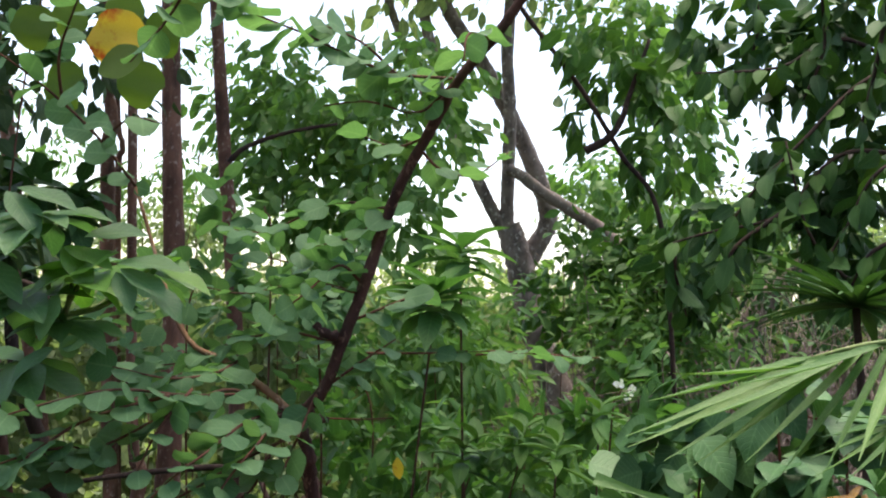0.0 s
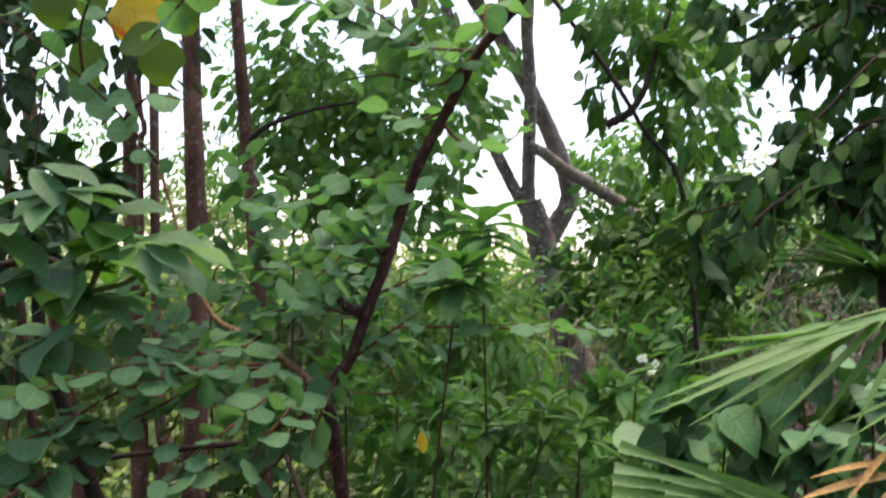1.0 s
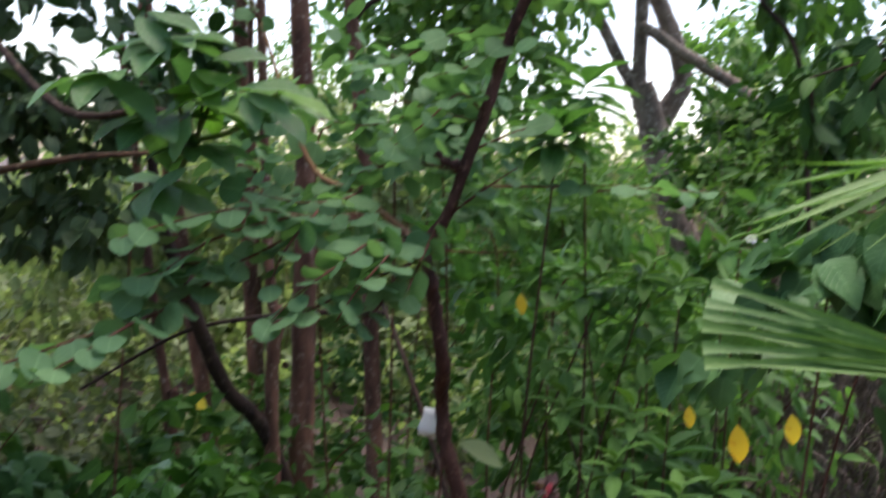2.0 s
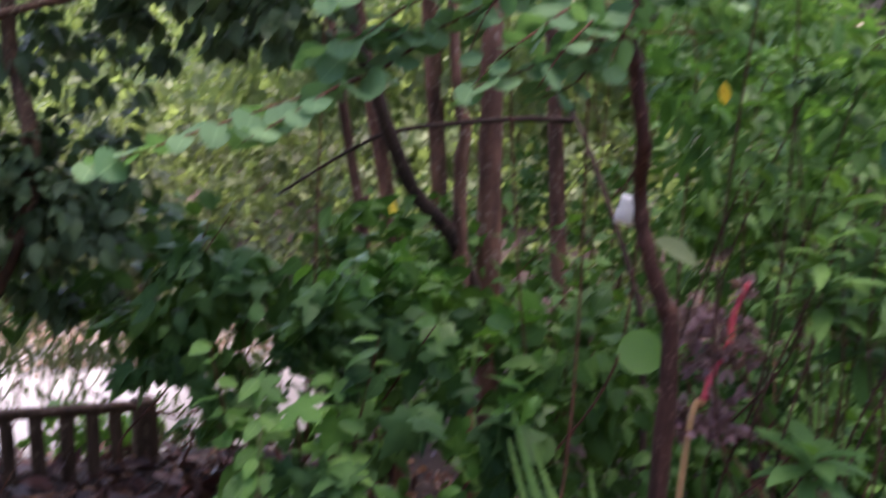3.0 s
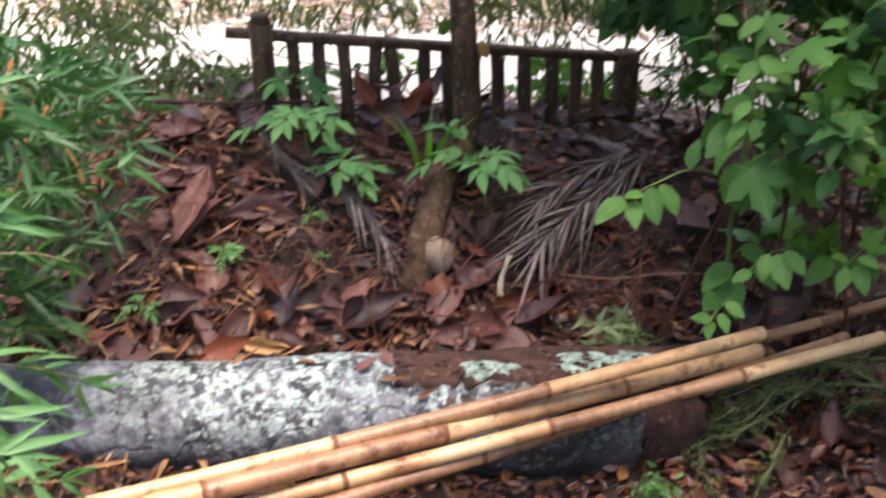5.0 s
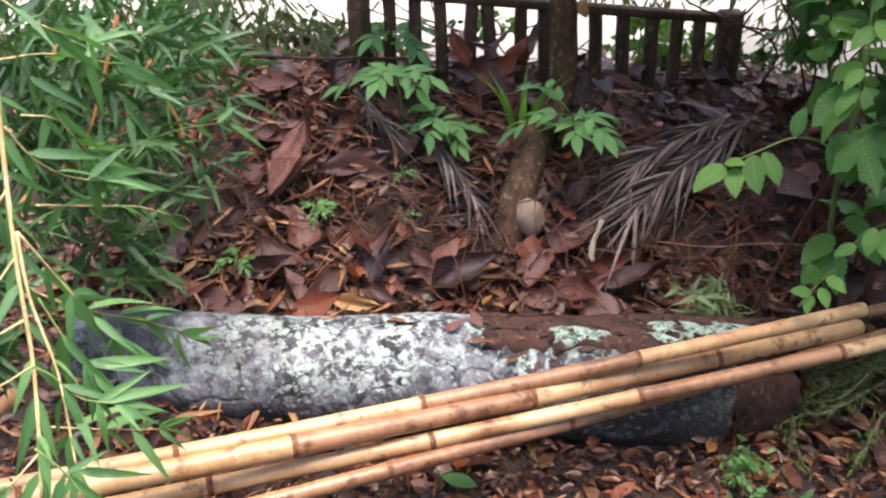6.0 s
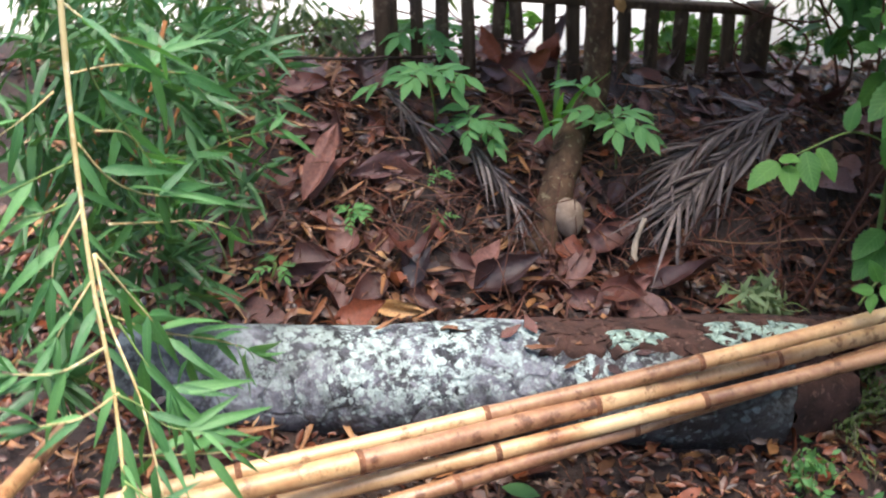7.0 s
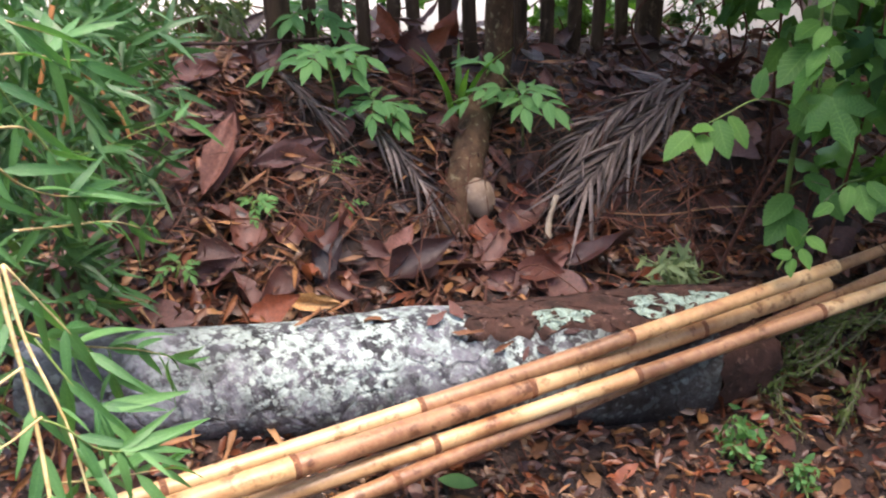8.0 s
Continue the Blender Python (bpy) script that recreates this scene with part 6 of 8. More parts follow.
thicket("fence_side_shrub", "thin hanging twigs with narrow dull leaves before the drive",
        [((-2.906, 2.378, 0.447), (0.5, 0.3, 0.1), 144), ((-3.283, 1.897, 0.468), (0.5, 0.3, 0.1), 144), ((-3.585, 1.268, 0.431), (0.4, 0.3, 0.16), 216), ((-3.586, 0.896, 0.442), (0.3, 0.25, 0.22), 264), ((-3.520, 1.776, 0.445), (0.5, 0.25, 0.2), 168), ((-3.221, 2.068, 0.477), (0.5, 0.25, 0.18), 144), ((-2.809, 2.454, 0.493), (0.5, 0.25, 0.2), 192), ((-2.317, 2.640, 0.298), (0.15, 0.2, 0.14), 72), ((-2.381, 2.843, 0.401), (0.2, 0.2, 0.2), 96), ((-3.562, 1.485, 0.515), (0.3, 0.25, 0.15), 192), ((-3.577, 1.177, 0.514), (0.3, 0.2, 0.12), 260), ((-3.561, 1.570, 0.572), (0.4, 0.25, 0.12), 240)],
        blade("bamboo", 4, 0.3, 0.3), 0.085, M_DULL, 1.2, 0.3)
thicket("fence_side_shrub", "thin hanging twigs with narrow dull leaves before the drive",
        [((-3.344, 1.981, 0.573), (0.4, 0.25, 0.12), 240), ((-3.006, 2.353, 0.563), (0.3, 0.25, 0.12), 220), ((-2.667, 2.549, 0.540), (0.3, 0.25, 0.14), 220), ((-3.222, 1.072, 0.507), (0.25, 0.2, 0.1), 160), ((-2.114, 2.662, 0.528), (0.2, 0.2, 0.14), 90), ((-3.009, 0.493, 0.573), (0.3, 0.2, 0.14), 320), ((-3.056, 0.947, 0.466), (0.25, 0.2, 0.11), 220), ((-3.047, 1.185, 0.360), (0.24, 0.15, 0.12), 260), ((-2.973, 1.405, 0.316), (0.22, 0.15, 0.1), 240), ((-3.019, 0.917, 0.422), (0.25, 0.15, 0.12), 260), ((-3.185, 0.756, 0.449), (0.25, 0.15, 0.12), 200), ((-2.230, 2.547, 0.257), (0.12, 0.15, 0.12), 50)],
        blade("bamboo", 4, 0.3, 0.3), 0.085, M_DULL, 1.2, 0.3)
thicket("undergrowth_shrub", "dense green shrub between the bank and the trunks",
        [((-1.335, 3.088, 0.791), (0.35, 0.3, 0.3), 260), ((-0.972, 2.721, 0.564), (0.3, 0.3, 0.3), 240), ((-1.096, 3.029, 0.702), (0.35, 0.3, 0.3), 260), ((-0.829, 3.542, 0.931), (0.4, 0.3, 0.3), 280), ((-2.322, 4.572, 0.682), (0.5, 0.3, 0.3), 260), ((-1.827, 4.852, 0.791), (0.5, 0.3, 0.35), 260), ((-0.616, 2.566, 0.626), (0.3, 0.3, 0.2), 200)],
        EGG3, 0.07, M_MID, 0.4, 0.5)
thicket("undergrowth_shrub", "dense green undergrowth at the fence's end",
        [((-1.879, 2.186, 0.855), (0.35, 0.3, 0.22), 130), ((-1.487, 2.315, 0.838), (0.3, 0.3, 0.28), 170), ((-1.678, 2.249, 0.621), (0.3, 0.3, 0.2), 30), ((-1.430, 2.561, 0.782), (0.3, 0.3, 0.3), 120), ((-1.952, 2.529, 0.476), (0.25, 0.3, 0.2), 25), ((-1.571, 2.504, 0.317), (0.2, 0.3, 0.3), 60), ((-0.873, 2.350, 0.813), (0.3, 0.25, 0.22), 200), ((-1.789, 2.853, 0.246), (0.25, 0.3, 0.35), 130)],
        EGG3, 0.085, M_MID, 0.4, 0.5)
thicket("fence_side_shrub", "young yellow-green shrub just behind the fence",
        [((-2.664, 2.501, 0.159), (0.2, 0.15, 0.12), 70), ((-3.120, 2.031, 0.204), (0.15, 0.12, 0.1), 40), ((-2.588, 2.266, 0.284), (0.14, 0.1, 0.1), 40)],
        EGG3, 0.06, M_BRIGHT, 0.6, 0.4)
thicket("undergrowth_shrub", "green shaded shrub behind the fence's end",
        [((-1.984, 2.231, 0.896), (0.35, 0.3, 0.25), 117), ((-1.563, 2.304, 0.975), (0.3, 0.3, 0.22), 108), ((-1.927, 2.190, 0.933), (0.3, 0.3, 0.25), 99), ((-1.786, 2.215, 0.752), (0.22, 0.25, 0.15), 72), ((-1.603, 2.103, 0.626), (0.22, 0.25, 0.14), 20), ((-1.364, 2.175, 0.655), (0.2, 0.25, 0.16), 20), ((-2.238, 2.004, 0.823), (0.22, 0.2, 0.07), 40), ((-1.960, 2.178, 0.729), (0.2, 0.2, 0.14), 54)],
        EGG3, 0.09, M_MID, 0.5, 0.5)
thicket("far_shrub", "dense dull olive greenery beyond the drive",
        [((-5.739, 2.610, 0.091), (0.7, 0.4, 0.32), 700), ((-5.237, 3.223, 0.106), (0.7, 0.4, 0.32), 700), ((-4.710, 3.851, 0.106), (0.7, 0.4, 0.32), 700), ((-3.958, 4.272, 0.148), (0.7, 0.4, 0.32), 700), ((-3.426, 4.636, 0.191), (0.6, 0.6, 0.4), 600), ((-6.353, 2.075, 0.143), (0.7, 0.5, 0.3), 600), ((-5.977, 3.325, 0.490), (1.0, 0.6, 0.4), 700), ((-4.817, 4.654, 0.441), (1.0, 0.6, 0.4), 700), ((-5.756, 5.412, 0.447), (1.2, 0.6, 0.6), 800), ((-4.505, 6.117, 0.712), (1.2, 0.6, 0.6), 800), ((-7.036, 4.745, 0.383), (1.2, 0.6, 0.6), 800), ((-7.788, 2.071, 0.151), (1.2, 0.6, 0.6), 800), ((-7.339, 1.466, 0.059), (1.0, 0.6, 0.5), 700)],
        EGG3, 0.1, M_DULL, 0.4)


thicket("fence_side_shrub", "young yellow-green shrub beyond the fence",
        [((-2.748, 2.388, 0.154), (0.1, 0.1, 0.1), 70), ((-2.681, 2.459, 0.175), (0.1, 0.1, 0.12), 80), ((-2.597, 2.515, 0.143), (0.1, 0.1, 0.1), 80), ((-2.612, 2.650, 0.167), (0.12, 0.1, 0.1), 80), ((-2.607, 2.354, 0.121), (0.1, 0.08, 0.06), 50), ((-2.489, 2.452, 0.120), (0.1, 0.08, 0.06), 50)],
        LANCE3, 0.055, M_BRIGHT, 0.4, 0.4)
thicket("fence_side_shrub", "thin dark twigs with small leaves before the bright drive",
        [((-2.201, 2.454, 0.233), (0.12, 0.1, 0.12), 70), ((-2.117, 2.474, 0.158), (0.14, 0.1, 0.12), 90), ((-2.134, 2.629, 0.243), (0.14, 0.1, 0.12), 80), ((-2.085, 2.350, 0.129), (0.1, 0.1, 0.06), 50), ((-3.094, 1.858, 0.173), (0.14, 0.1, 0.12), 60), ((-3.207, 1.366, 0.287), (0.16, 0.1, 0.1), 80), ((-3.102, 1.502, 0.225), (0.16, 0.1, 0.08), 80), ((-3.090, 1.144, 0.307), (0.14, 0.1, 0.07), 60)],
        EGG3, 0.035, M_DARK, 0.5, 0.4)
thicket("tree_thicket", "dense dark green bushes under the forked tree",
        [((-0.171, 5.389, 2.168), (0.4, 0.3, 0.3), 230), ((-0.394, 5.386, 1.977), (0.4, 0.3, 0.25), 230), ((-0.037, 5.378, 2.351), (0.35, 0.3, 0.3), 200), ((0.116, 5.194, 2.060), (0.35, 0.3, 0.3), 220)],
        LANCE3, 0.09, M_MID, 0.6, 0.4)


# ---- bamboo clump beside the log ----
BAMBOO = [leaf_mesh("bamboo_leaf", blade("bamboo", 6, 0.35, 0.1 + 0.12 * i, 0.0, 0.2), M_BAMBOO_LEAF) for i in range(3)]
M_CULM = bark_mat("pale_straw_cane", (0.3, 0.2, 0.08), (0.5, 0.4, 0.2), (0.6, 0.54, 0.36), 30.0, rough=0.4, strength=0.15)


def make_bamboo():
    foot = (-1.930, -0.220, 0.399)
    ob = thing("bamboo_clump", (foot[0], foot[1], ground(foot[0], foot[1])), "leafy bamboo with narrow bright leaves on thin pale canes", "bamboo")
    stems = [([(-1.651, 0.193, 1.151), (-1.620, 0.166, 1.021), (-1.585, 0.143, 0.917), (-1.534, 0.118, 0.799), (-1.487, 0.100, 0.712), (-1.415, 0.079, 0.601), (-1.310, 0.035, 0.468)], 0.0046), ([(-1.498, 0.114, 0.774), (-1.451, 0.103, 0.694), (-1.385, 0.105, 0.600), (-1.304, 0.087, 0.498)], 0.0026)]
    for pts, r in stems:
        part("cane", tube(pts, r, r * 0.55, 8, 0.02, 8, 0.12), M_CULM, ob, "thin pale straw-coloured cane")
    twigs = [[(-1.627, 0.188, 0.991), (-1.634, 0.199, 0.937), (-1.614, 0.236, 0.839), (-1.612, 0.251, 0.780)],
             [(-1.576, 0.143, 0.895), (-1.580, 0.172, 0.834), (-1.589, 0.212, 0.792), (-1.602, 0.258, 0.764)],
             [(-1.497, 0.115, 0.774), (-1.490, 0.163, 0.658), (-1.489, 0.206, 0.561)],
             [(-1.448, 0.113, 0.692), (-1.412, 0.128, 0.641), (-1.382, 0.144, 0.605)],
             [(-1.543, 0.123, 0.820), (-1.526, 0.073, 0.773), (-1.514, 0.058, 0.748)],
             [(-1.501, 0.108, 0.738), (-1.484, 0.059, 0.700), (-1.476, 0.039, 0.684)],
             [(-1.715, 0.259, 0.763), (-1.783, 0.370, 0.726), (-1.852, 0.475, 0.698), (-1.914, 0.576, 0.660)],
             [(-1.569, 0.157, 0.769), (-1.635, 0.242, 0.710), (-1.698, 0.329, 0.652), (-1.758, 0.397, 0.584)],
             [(-1.407, 0.071, 0.508), (-1.437, 0.152, 0.441), (-1.464, 0.238, 0.379)],
             [(-1.380, 0.072, 0.637), (-1.364, 0.095, 0.619), (-1.336, 0.119, 0.589), (-1.317, 0.157, 0.574)],
             [(-1.606, 0.161, 0.979), (-1.684, 0.247, 0.944), (-1.745, 0.352, 0.884)],
             [(-1.575, 0.169, 0.906), (-1.629, 0.224, 0.863), (-1.667, 0.264, 0.782)],
             [(-1.549, 0.131, 0.833), (-1.552, 0.071, 0.823), (-1.561, 0.024, 0.832)],
             [(-1.378, 0.079, 0.636), (-1.375, 0.024, 0.623), (-1.383, -0.023, 0.629)],
             [(-1.310, 0.047, 0.544), (-1.297, 0.007, 0.525), (-1.291, -0.025, 0.517)],
             [(-1.292, 0.043, 0.570), (-1.264, 0.066, 0.541), (-1.233, 0.081, 0.510)],
             [(-1.687, 0.170, 1.071), (-1.657, 0.226, 1.007), (-1.628, 0.291, 0.970)],
             [(-1.604, 0.135, 0.961), (-1.601, 0.093, 0.939), (-1.598, 0.045, 0.919)],
             [(-1.569, 0.131, 0.876), (-1.571, 0.077, 0.864), (-1.571, 0.024, 0.853)],
             [(-1.421, 0.085, 0.681), (-1.420, 0.023, 0.669), (-1.432, -0.029, 0.682)],
             [(-1.520, 0.105, 0.672), (-1.536, 0.183, 0.593), (-1.554, 0.269, 0.528), (-1.578, 0.328, 0.468)]]
    twigs += [smooth_line(p, 3)[4:] for p, _ in stems]
    for i, pts in enumerate(twigs):
        twig = part("twig", tube(pts, 0.0019, 0.0008, 6, 0.02), M_CULM if i % 3 else M_GREEN_STEM, ob)
        line = smooth_line(pts, 8)
        at, reach = [], 0.0
        for k in range(1, len(line)):
            reach += np.linalg.norm(line[k] - line[k - 1])
            if reach > 0.05 or k == len(line) - 1:
                at.append(k)
                reach = 0.0
        for k in at:
            t = unit(line[k] - line[k - 1])
            tip = k == len(line) - 1
            across = unit(np.cross(t, unit((0.75, -0.25, 0.5) + 0.4 * rng.normal(size=3))))
            n = 4 if tip else 2 + int(rng.random() < 0.3)
            for j in range(n):
                w = (j - (n - 1) / 2) * (0.5 if tip else 1.0) + 0.25 * rng.normal()
                d = t * math.cos(w) + across * math.sin(w)
                d[2] -= 0.06
                nrm = np.array((0.5, -0.3, 0.8)) + rng.normal(size=3) * 0.45
                leaf_ob(twig, "leaf", BAMBOO[(i + j) % 3], Vector(line[k]), d, nrm, 0.09 * (0.6 + 0.75 * rng.random()))
    # rear foliage uses a darker green: the clump's inner shade is in its colour
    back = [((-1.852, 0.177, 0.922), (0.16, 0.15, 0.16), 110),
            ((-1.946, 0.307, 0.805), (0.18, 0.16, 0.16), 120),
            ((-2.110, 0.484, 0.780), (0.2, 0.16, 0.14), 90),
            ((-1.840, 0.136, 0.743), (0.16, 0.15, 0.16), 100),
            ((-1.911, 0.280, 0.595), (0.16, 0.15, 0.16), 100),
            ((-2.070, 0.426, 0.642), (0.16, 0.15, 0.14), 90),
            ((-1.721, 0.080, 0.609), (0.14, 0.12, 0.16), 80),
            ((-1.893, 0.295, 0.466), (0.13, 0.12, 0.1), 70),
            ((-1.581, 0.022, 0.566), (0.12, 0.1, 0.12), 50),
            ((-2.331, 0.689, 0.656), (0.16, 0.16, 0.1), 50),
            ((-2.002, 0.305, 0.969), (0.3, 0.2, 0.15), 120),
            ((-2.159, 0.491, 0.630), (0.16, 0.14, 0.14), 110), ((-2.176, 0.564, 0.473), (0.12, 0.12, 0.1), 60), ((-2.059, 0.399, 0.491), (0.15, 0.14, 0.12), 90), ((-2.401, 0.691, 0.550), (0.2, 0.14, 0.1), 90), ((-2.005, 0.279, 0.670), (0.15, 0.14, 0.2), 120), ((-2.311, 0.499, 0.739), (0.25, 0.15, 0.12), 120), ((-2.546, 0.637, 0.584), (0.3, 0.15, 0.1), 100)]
    part("foliage", cloud(BAMBOO_T, back, 0.095, 0.12, 0.35), M_BAMBOO_SHADED, ob, kind="stuff")
    for pts in ([(-2.043, 0.440, 0.864), (-2.002, 0.352, 0.698), (-1.975, 0.286, 0.611)], [(-2.093, 0.501, 0.747), (-2.074, 0.429, 0.652), (-2.059, 0.400, 0.604)], [(-1.915, 0.077, 0.652), (-1.916, 0.137, 0.667), (-1.935, 0.233, 0.742)], [(-1.958, 0.129, 0.759), (-1.914, 0.146, 0.666), (-1.878, 0.141, 0.595)], [(-2.091, 0.481, 0.729), (-2.038, 0.518, 0.632), (-2.010, 0.511, 0.571)], [(-2.060, 0.324, 0.828), (-2.021, 0.269, 0.700), (-1.968, 0.242, 0.579)]):
        part("cane", tube(pts, 0.0042, 0.003, 7, 0.04, 6, 0.15), M_DRY_CANE, ob, "dry orange-brown cane")


M_DRY_CANE = bark_mat("dry_cane", (0.16, 0.06, 0.025), (0.34, 0.15, 0.055), (0.45, 0.25, 0.1), 30.0, strength=0.3)
BAMBOO_T = blade("bamboo", 4, 0.35, 0.2)
make_bamboo()


# ---- pale stone, block, plant label ----
def rock(name, at, size, m, label, category, seed):
    bm = bmesh.new()
    bmesh.ops.create_icosphere(bm, subdivisions=3, radius=1.0)
    for v in bm.verts:
        q = v.co.normalized()
        k = 1 + 0.18 * noise.noise(q * 1.3 + Vector((seed, 0, 0))) + 0.05 * noise.noise(q * 4 + Vector((seed, 2, 0)))
        v.co = Vector((q.x * size[0], q.y * size[1], q.z * size[2])) * k
    for f in bm.faces:
        f.smooth = True
    me = bpy.data.meshes.new(name)
    bm.to_mesh(me)
    bm.free()
    me.materials.append(m)
    ob = tagged(new(name, me), label, category)
    ob.matrix_basis = Matrix.Translation(at) @ Euler((0.1, 0.2, seed)).to_matrix().to_4x4()
    return ob


M_STONE = bark_mat("pale_brown_stone", (0.17, 0.11, 0.075), (0.32, 0.225, 0.16), (0.4, 0.31, 0.24), 18.0, (1, 1, 1), strength=0.3)
p = Vector((-2.015, 1.387, 0.089)) + Vector((0, 0, 0.045))
rock("coconut_husk", p, (0.042, 0.04, 0.052), M_STONE, "pale brown smooth round husk among fallen leaves", "husk", 3)
p = Vector((-1.375, 2.250, -0.015))
M_BLOCK = bark_mat("weathered_block", (0.1, 0.065, 0.055), (0.2, 0.14, 0.12), (0.28, 0.22, 0.2), 25.0, (1, 1, 1))
tagged(part("stone_block", box(p - Vector((0.08, 0.06, 0.09)), p + Vector((0.1, 0.1, -0.09)) + Vector((0, 0, 0.0)), 0.06, 0.075, (0, 0, 1)), M_BLOCK, None), "weathered brown stone block in the undergrowth", "block")


def make_label():
    m, nt, nodes, links, bsdf = node_mat("white_plastic")
    n = noise_out(nodes, links, 40.0, 3.0)
    links.new(ramp(nodes, links, n, [(0.3, (0.72, 0.74, 0.78)), (0.7, (0.84, 0.85, 0.87))]), bsdf.inputs["Base Color"])
    bsdf.inputs["Roughness"].default_value = 0.35
    top, low = Vector((-0.613, 1.349, 0.785)), Vector((-0.622, 1.345, 0.653))
    d = (low - top).normalized()
    k = (top.z - ground(low.x, low.y) + 0.05) / -d.z
    ob = thing("plant_label", top + d * k, "white plastic plant label on a slim stake", "plant label")
    side = Vector((-0.592, 1.372, 0.791)) - Vector((-0.634, 1.324, 0.773))
    part("stake", box(top + d * k, top, 0.008, 0.0025, side), m, ob)
    part("plate", box(top + d * 0.024, top - d * 0.026, 0.032, 0.002, side), m, ob, "blank white plate")


make_label()


# ---- dead fronds on the bank ----
def make_dead_frond(pts, n, length, seed, spread=0.3):
    """A dry frond lying along pts, its narrow leaflets combed towards the tip and hanging."""
    r = random.Random(seed)
    ob = thing("dead_palm_frond", pts[len(pts) // 2], "dry grey palm frond with curled leaflets on the bank", "palm frond", "dead fronds")
    part("rachis", tube(pts, 0.007, 0.0025, 7), M_GREY_FROND, ob)
    line = smooth_line(pts, 20)
    narrow = [(lambda b: leaf_mesh("leaflet", (b[0] * (1, 0.5, 1), b[1]), M_GREY_FROND))(blade("strap", 9, 0.8, c, 0.0, 0.9)) for c in (0.3, 0.55, 0.85)]
    for i in range(n):
        k = min(len(line) - 2, int((0.02 + 0.8 * i / n) * (len(line) - 1)))
        d = unit(line[k + 1] - line[k])
        side = unit(np.cross(d, (0.5, -0.35, 0.8)))
        for sgn in (1, -1):
            dd = d + side * sgn * spread * r.uniform(0.4, 1.5) + np.array([0.1, -0.07, 0.12]) + rng.normal(size=3) * 0.19
            leaf_ob(ob, "leaflet", narrow[i % 3], Vector(line[k]) + Vector((0, 0, 0.008 * r.random())), dd, (0.4 + 0.3 * rng.normal(), -0.3 + 0.3 * rng.normal(), 0.9), length * r.uniform(0.6, 1.15))


make_dead_frond([(-1.817, 1.951, 0.340), (-1.830, 1.785, 0.273), (-1.832, 1.633, 0.210), (-1.788, 1.465, 0.129)], 40, 0.21, 1, 0.42)
make_dead_frond([(-1.853, 1.914, 0.351), (-1.877, 1.766, 0.307), (-1.895, 1.636, 0.254), (-1.815, 1.530, 0.160)], 30, 0.19, 4, 0.35)
make_dead_frond([(-2.483, 1.141, 0.389), (-2.387, 1.155, 0.339), (-2.285, 1.179, 0.273)], 9, 0.13, 2, 0.12)
make_dead_frond([(-2.325, 1.240, 0.318), (-2.221, 1.262, 0.256), (-2.117, 1.273, 0.191), (-2.017, 1.258, 0.136)], 16, 0.16, 3, 0.14)


# ---- seedlings with feather leaves ----
HERB = [leaf_mesh("leaflet", blade("leaflet", 6, 0.3, 0.08 + 0.1 * i), M_HERB) for i in range(3)]


def make_seedling(foot, height, n, size, label="green seedling with feather-shaped leaves"):
    foot = np.array(foot)
    top = foot + (0.02 * rng.normal(), 0.02 * rng.normal(), height)
    ob = thing("seedling", tuple(foot), label, "seedling", "seedlings")
    part("stem", tube([tuple(foot - (0, 0, 0.02)), tuple((foot + top) / 2 + (0.01, 0, 0)), tuple(top)], 0.0035, 0.0025, 6), M_GREEN_STEM, ob)
    for i in range(n):
        w = 2.4 * i + rng.random()
        d = np.array([math.cos(w), math.sin(w), 0.1 + 0.45 * rng.random()])
        start = top - (0, 0, height * 0.35 * rng.random())
        reach = size * (0.7 + 0.6 * rng.random())
        tip = start + d * reach + (0, 0, -0.3 * reach)
        mid = (start + tip) / 2 + (0, 0, 0.16 * reach)
        stalk = part("leaf_stalk", tube([tuple(start), tuple(mid), tuple(tip)], 0.0016, 0.0009, 5, steps=4), M_GREEN_STEM, ob)
        line = smooth_line([start, mid, tip], 7)
        for k in range(4, len(line), 4):
            t = unit(line[k] - line[k - 1])
            side = unit(np.cross(t, (0, 0, 1)))
            for sgn in (1, -1):
                leaf_ob(stalk, "leaflet", HERB[int(rng.integers(3))], Vector(line[k]), t * 0.75 + side * sgn * 0.7 + np.array((0, 0, -0.02)) + rng.normal(size=3) * 0.15, (0.25 * rng.normal(), -0.25 + 0.2 * rng.normal(), 1), size * 0.56 * (0.75 + 0.4 * rng.random()))
        leaf_ob(stalk, "leaflet", HERB[0], Vector(line[-1]), t + np.array((0, 0, -0.15)), (0.2 * rng.normal(), -0.2, 1), size * 0.6)


make_seedling((-2.054, 1.583, 0.204), 0.17, 8, 0.125)
make_seedling((-2.384, 1.235, 0.265), 0.2, 7, 0.12)
make_seedling((-2.686, 1.375, 0.295), 0.17, 8, 0.12)
make_seedling((-2.283, 1.255, 0.207), 0.15, 7, 0.1)
make_seedling((-2.289, 0.868, 0.152), 0.05, 6, 0.05, "small green seedling in the litter")
make_seedling((-2.210, 1.050, 0.117), 0.035, 4, 0.032, "small green seedling in the litter")
make_seedling((-2.287, 1.175, 0.185), 0.035, 4, 0.035, "small yellow-green seedling in the litter")
make_seedling((-2.212, 0.623, 0.126), 0.05, 5, 0.05, "small green seedling in the litter")

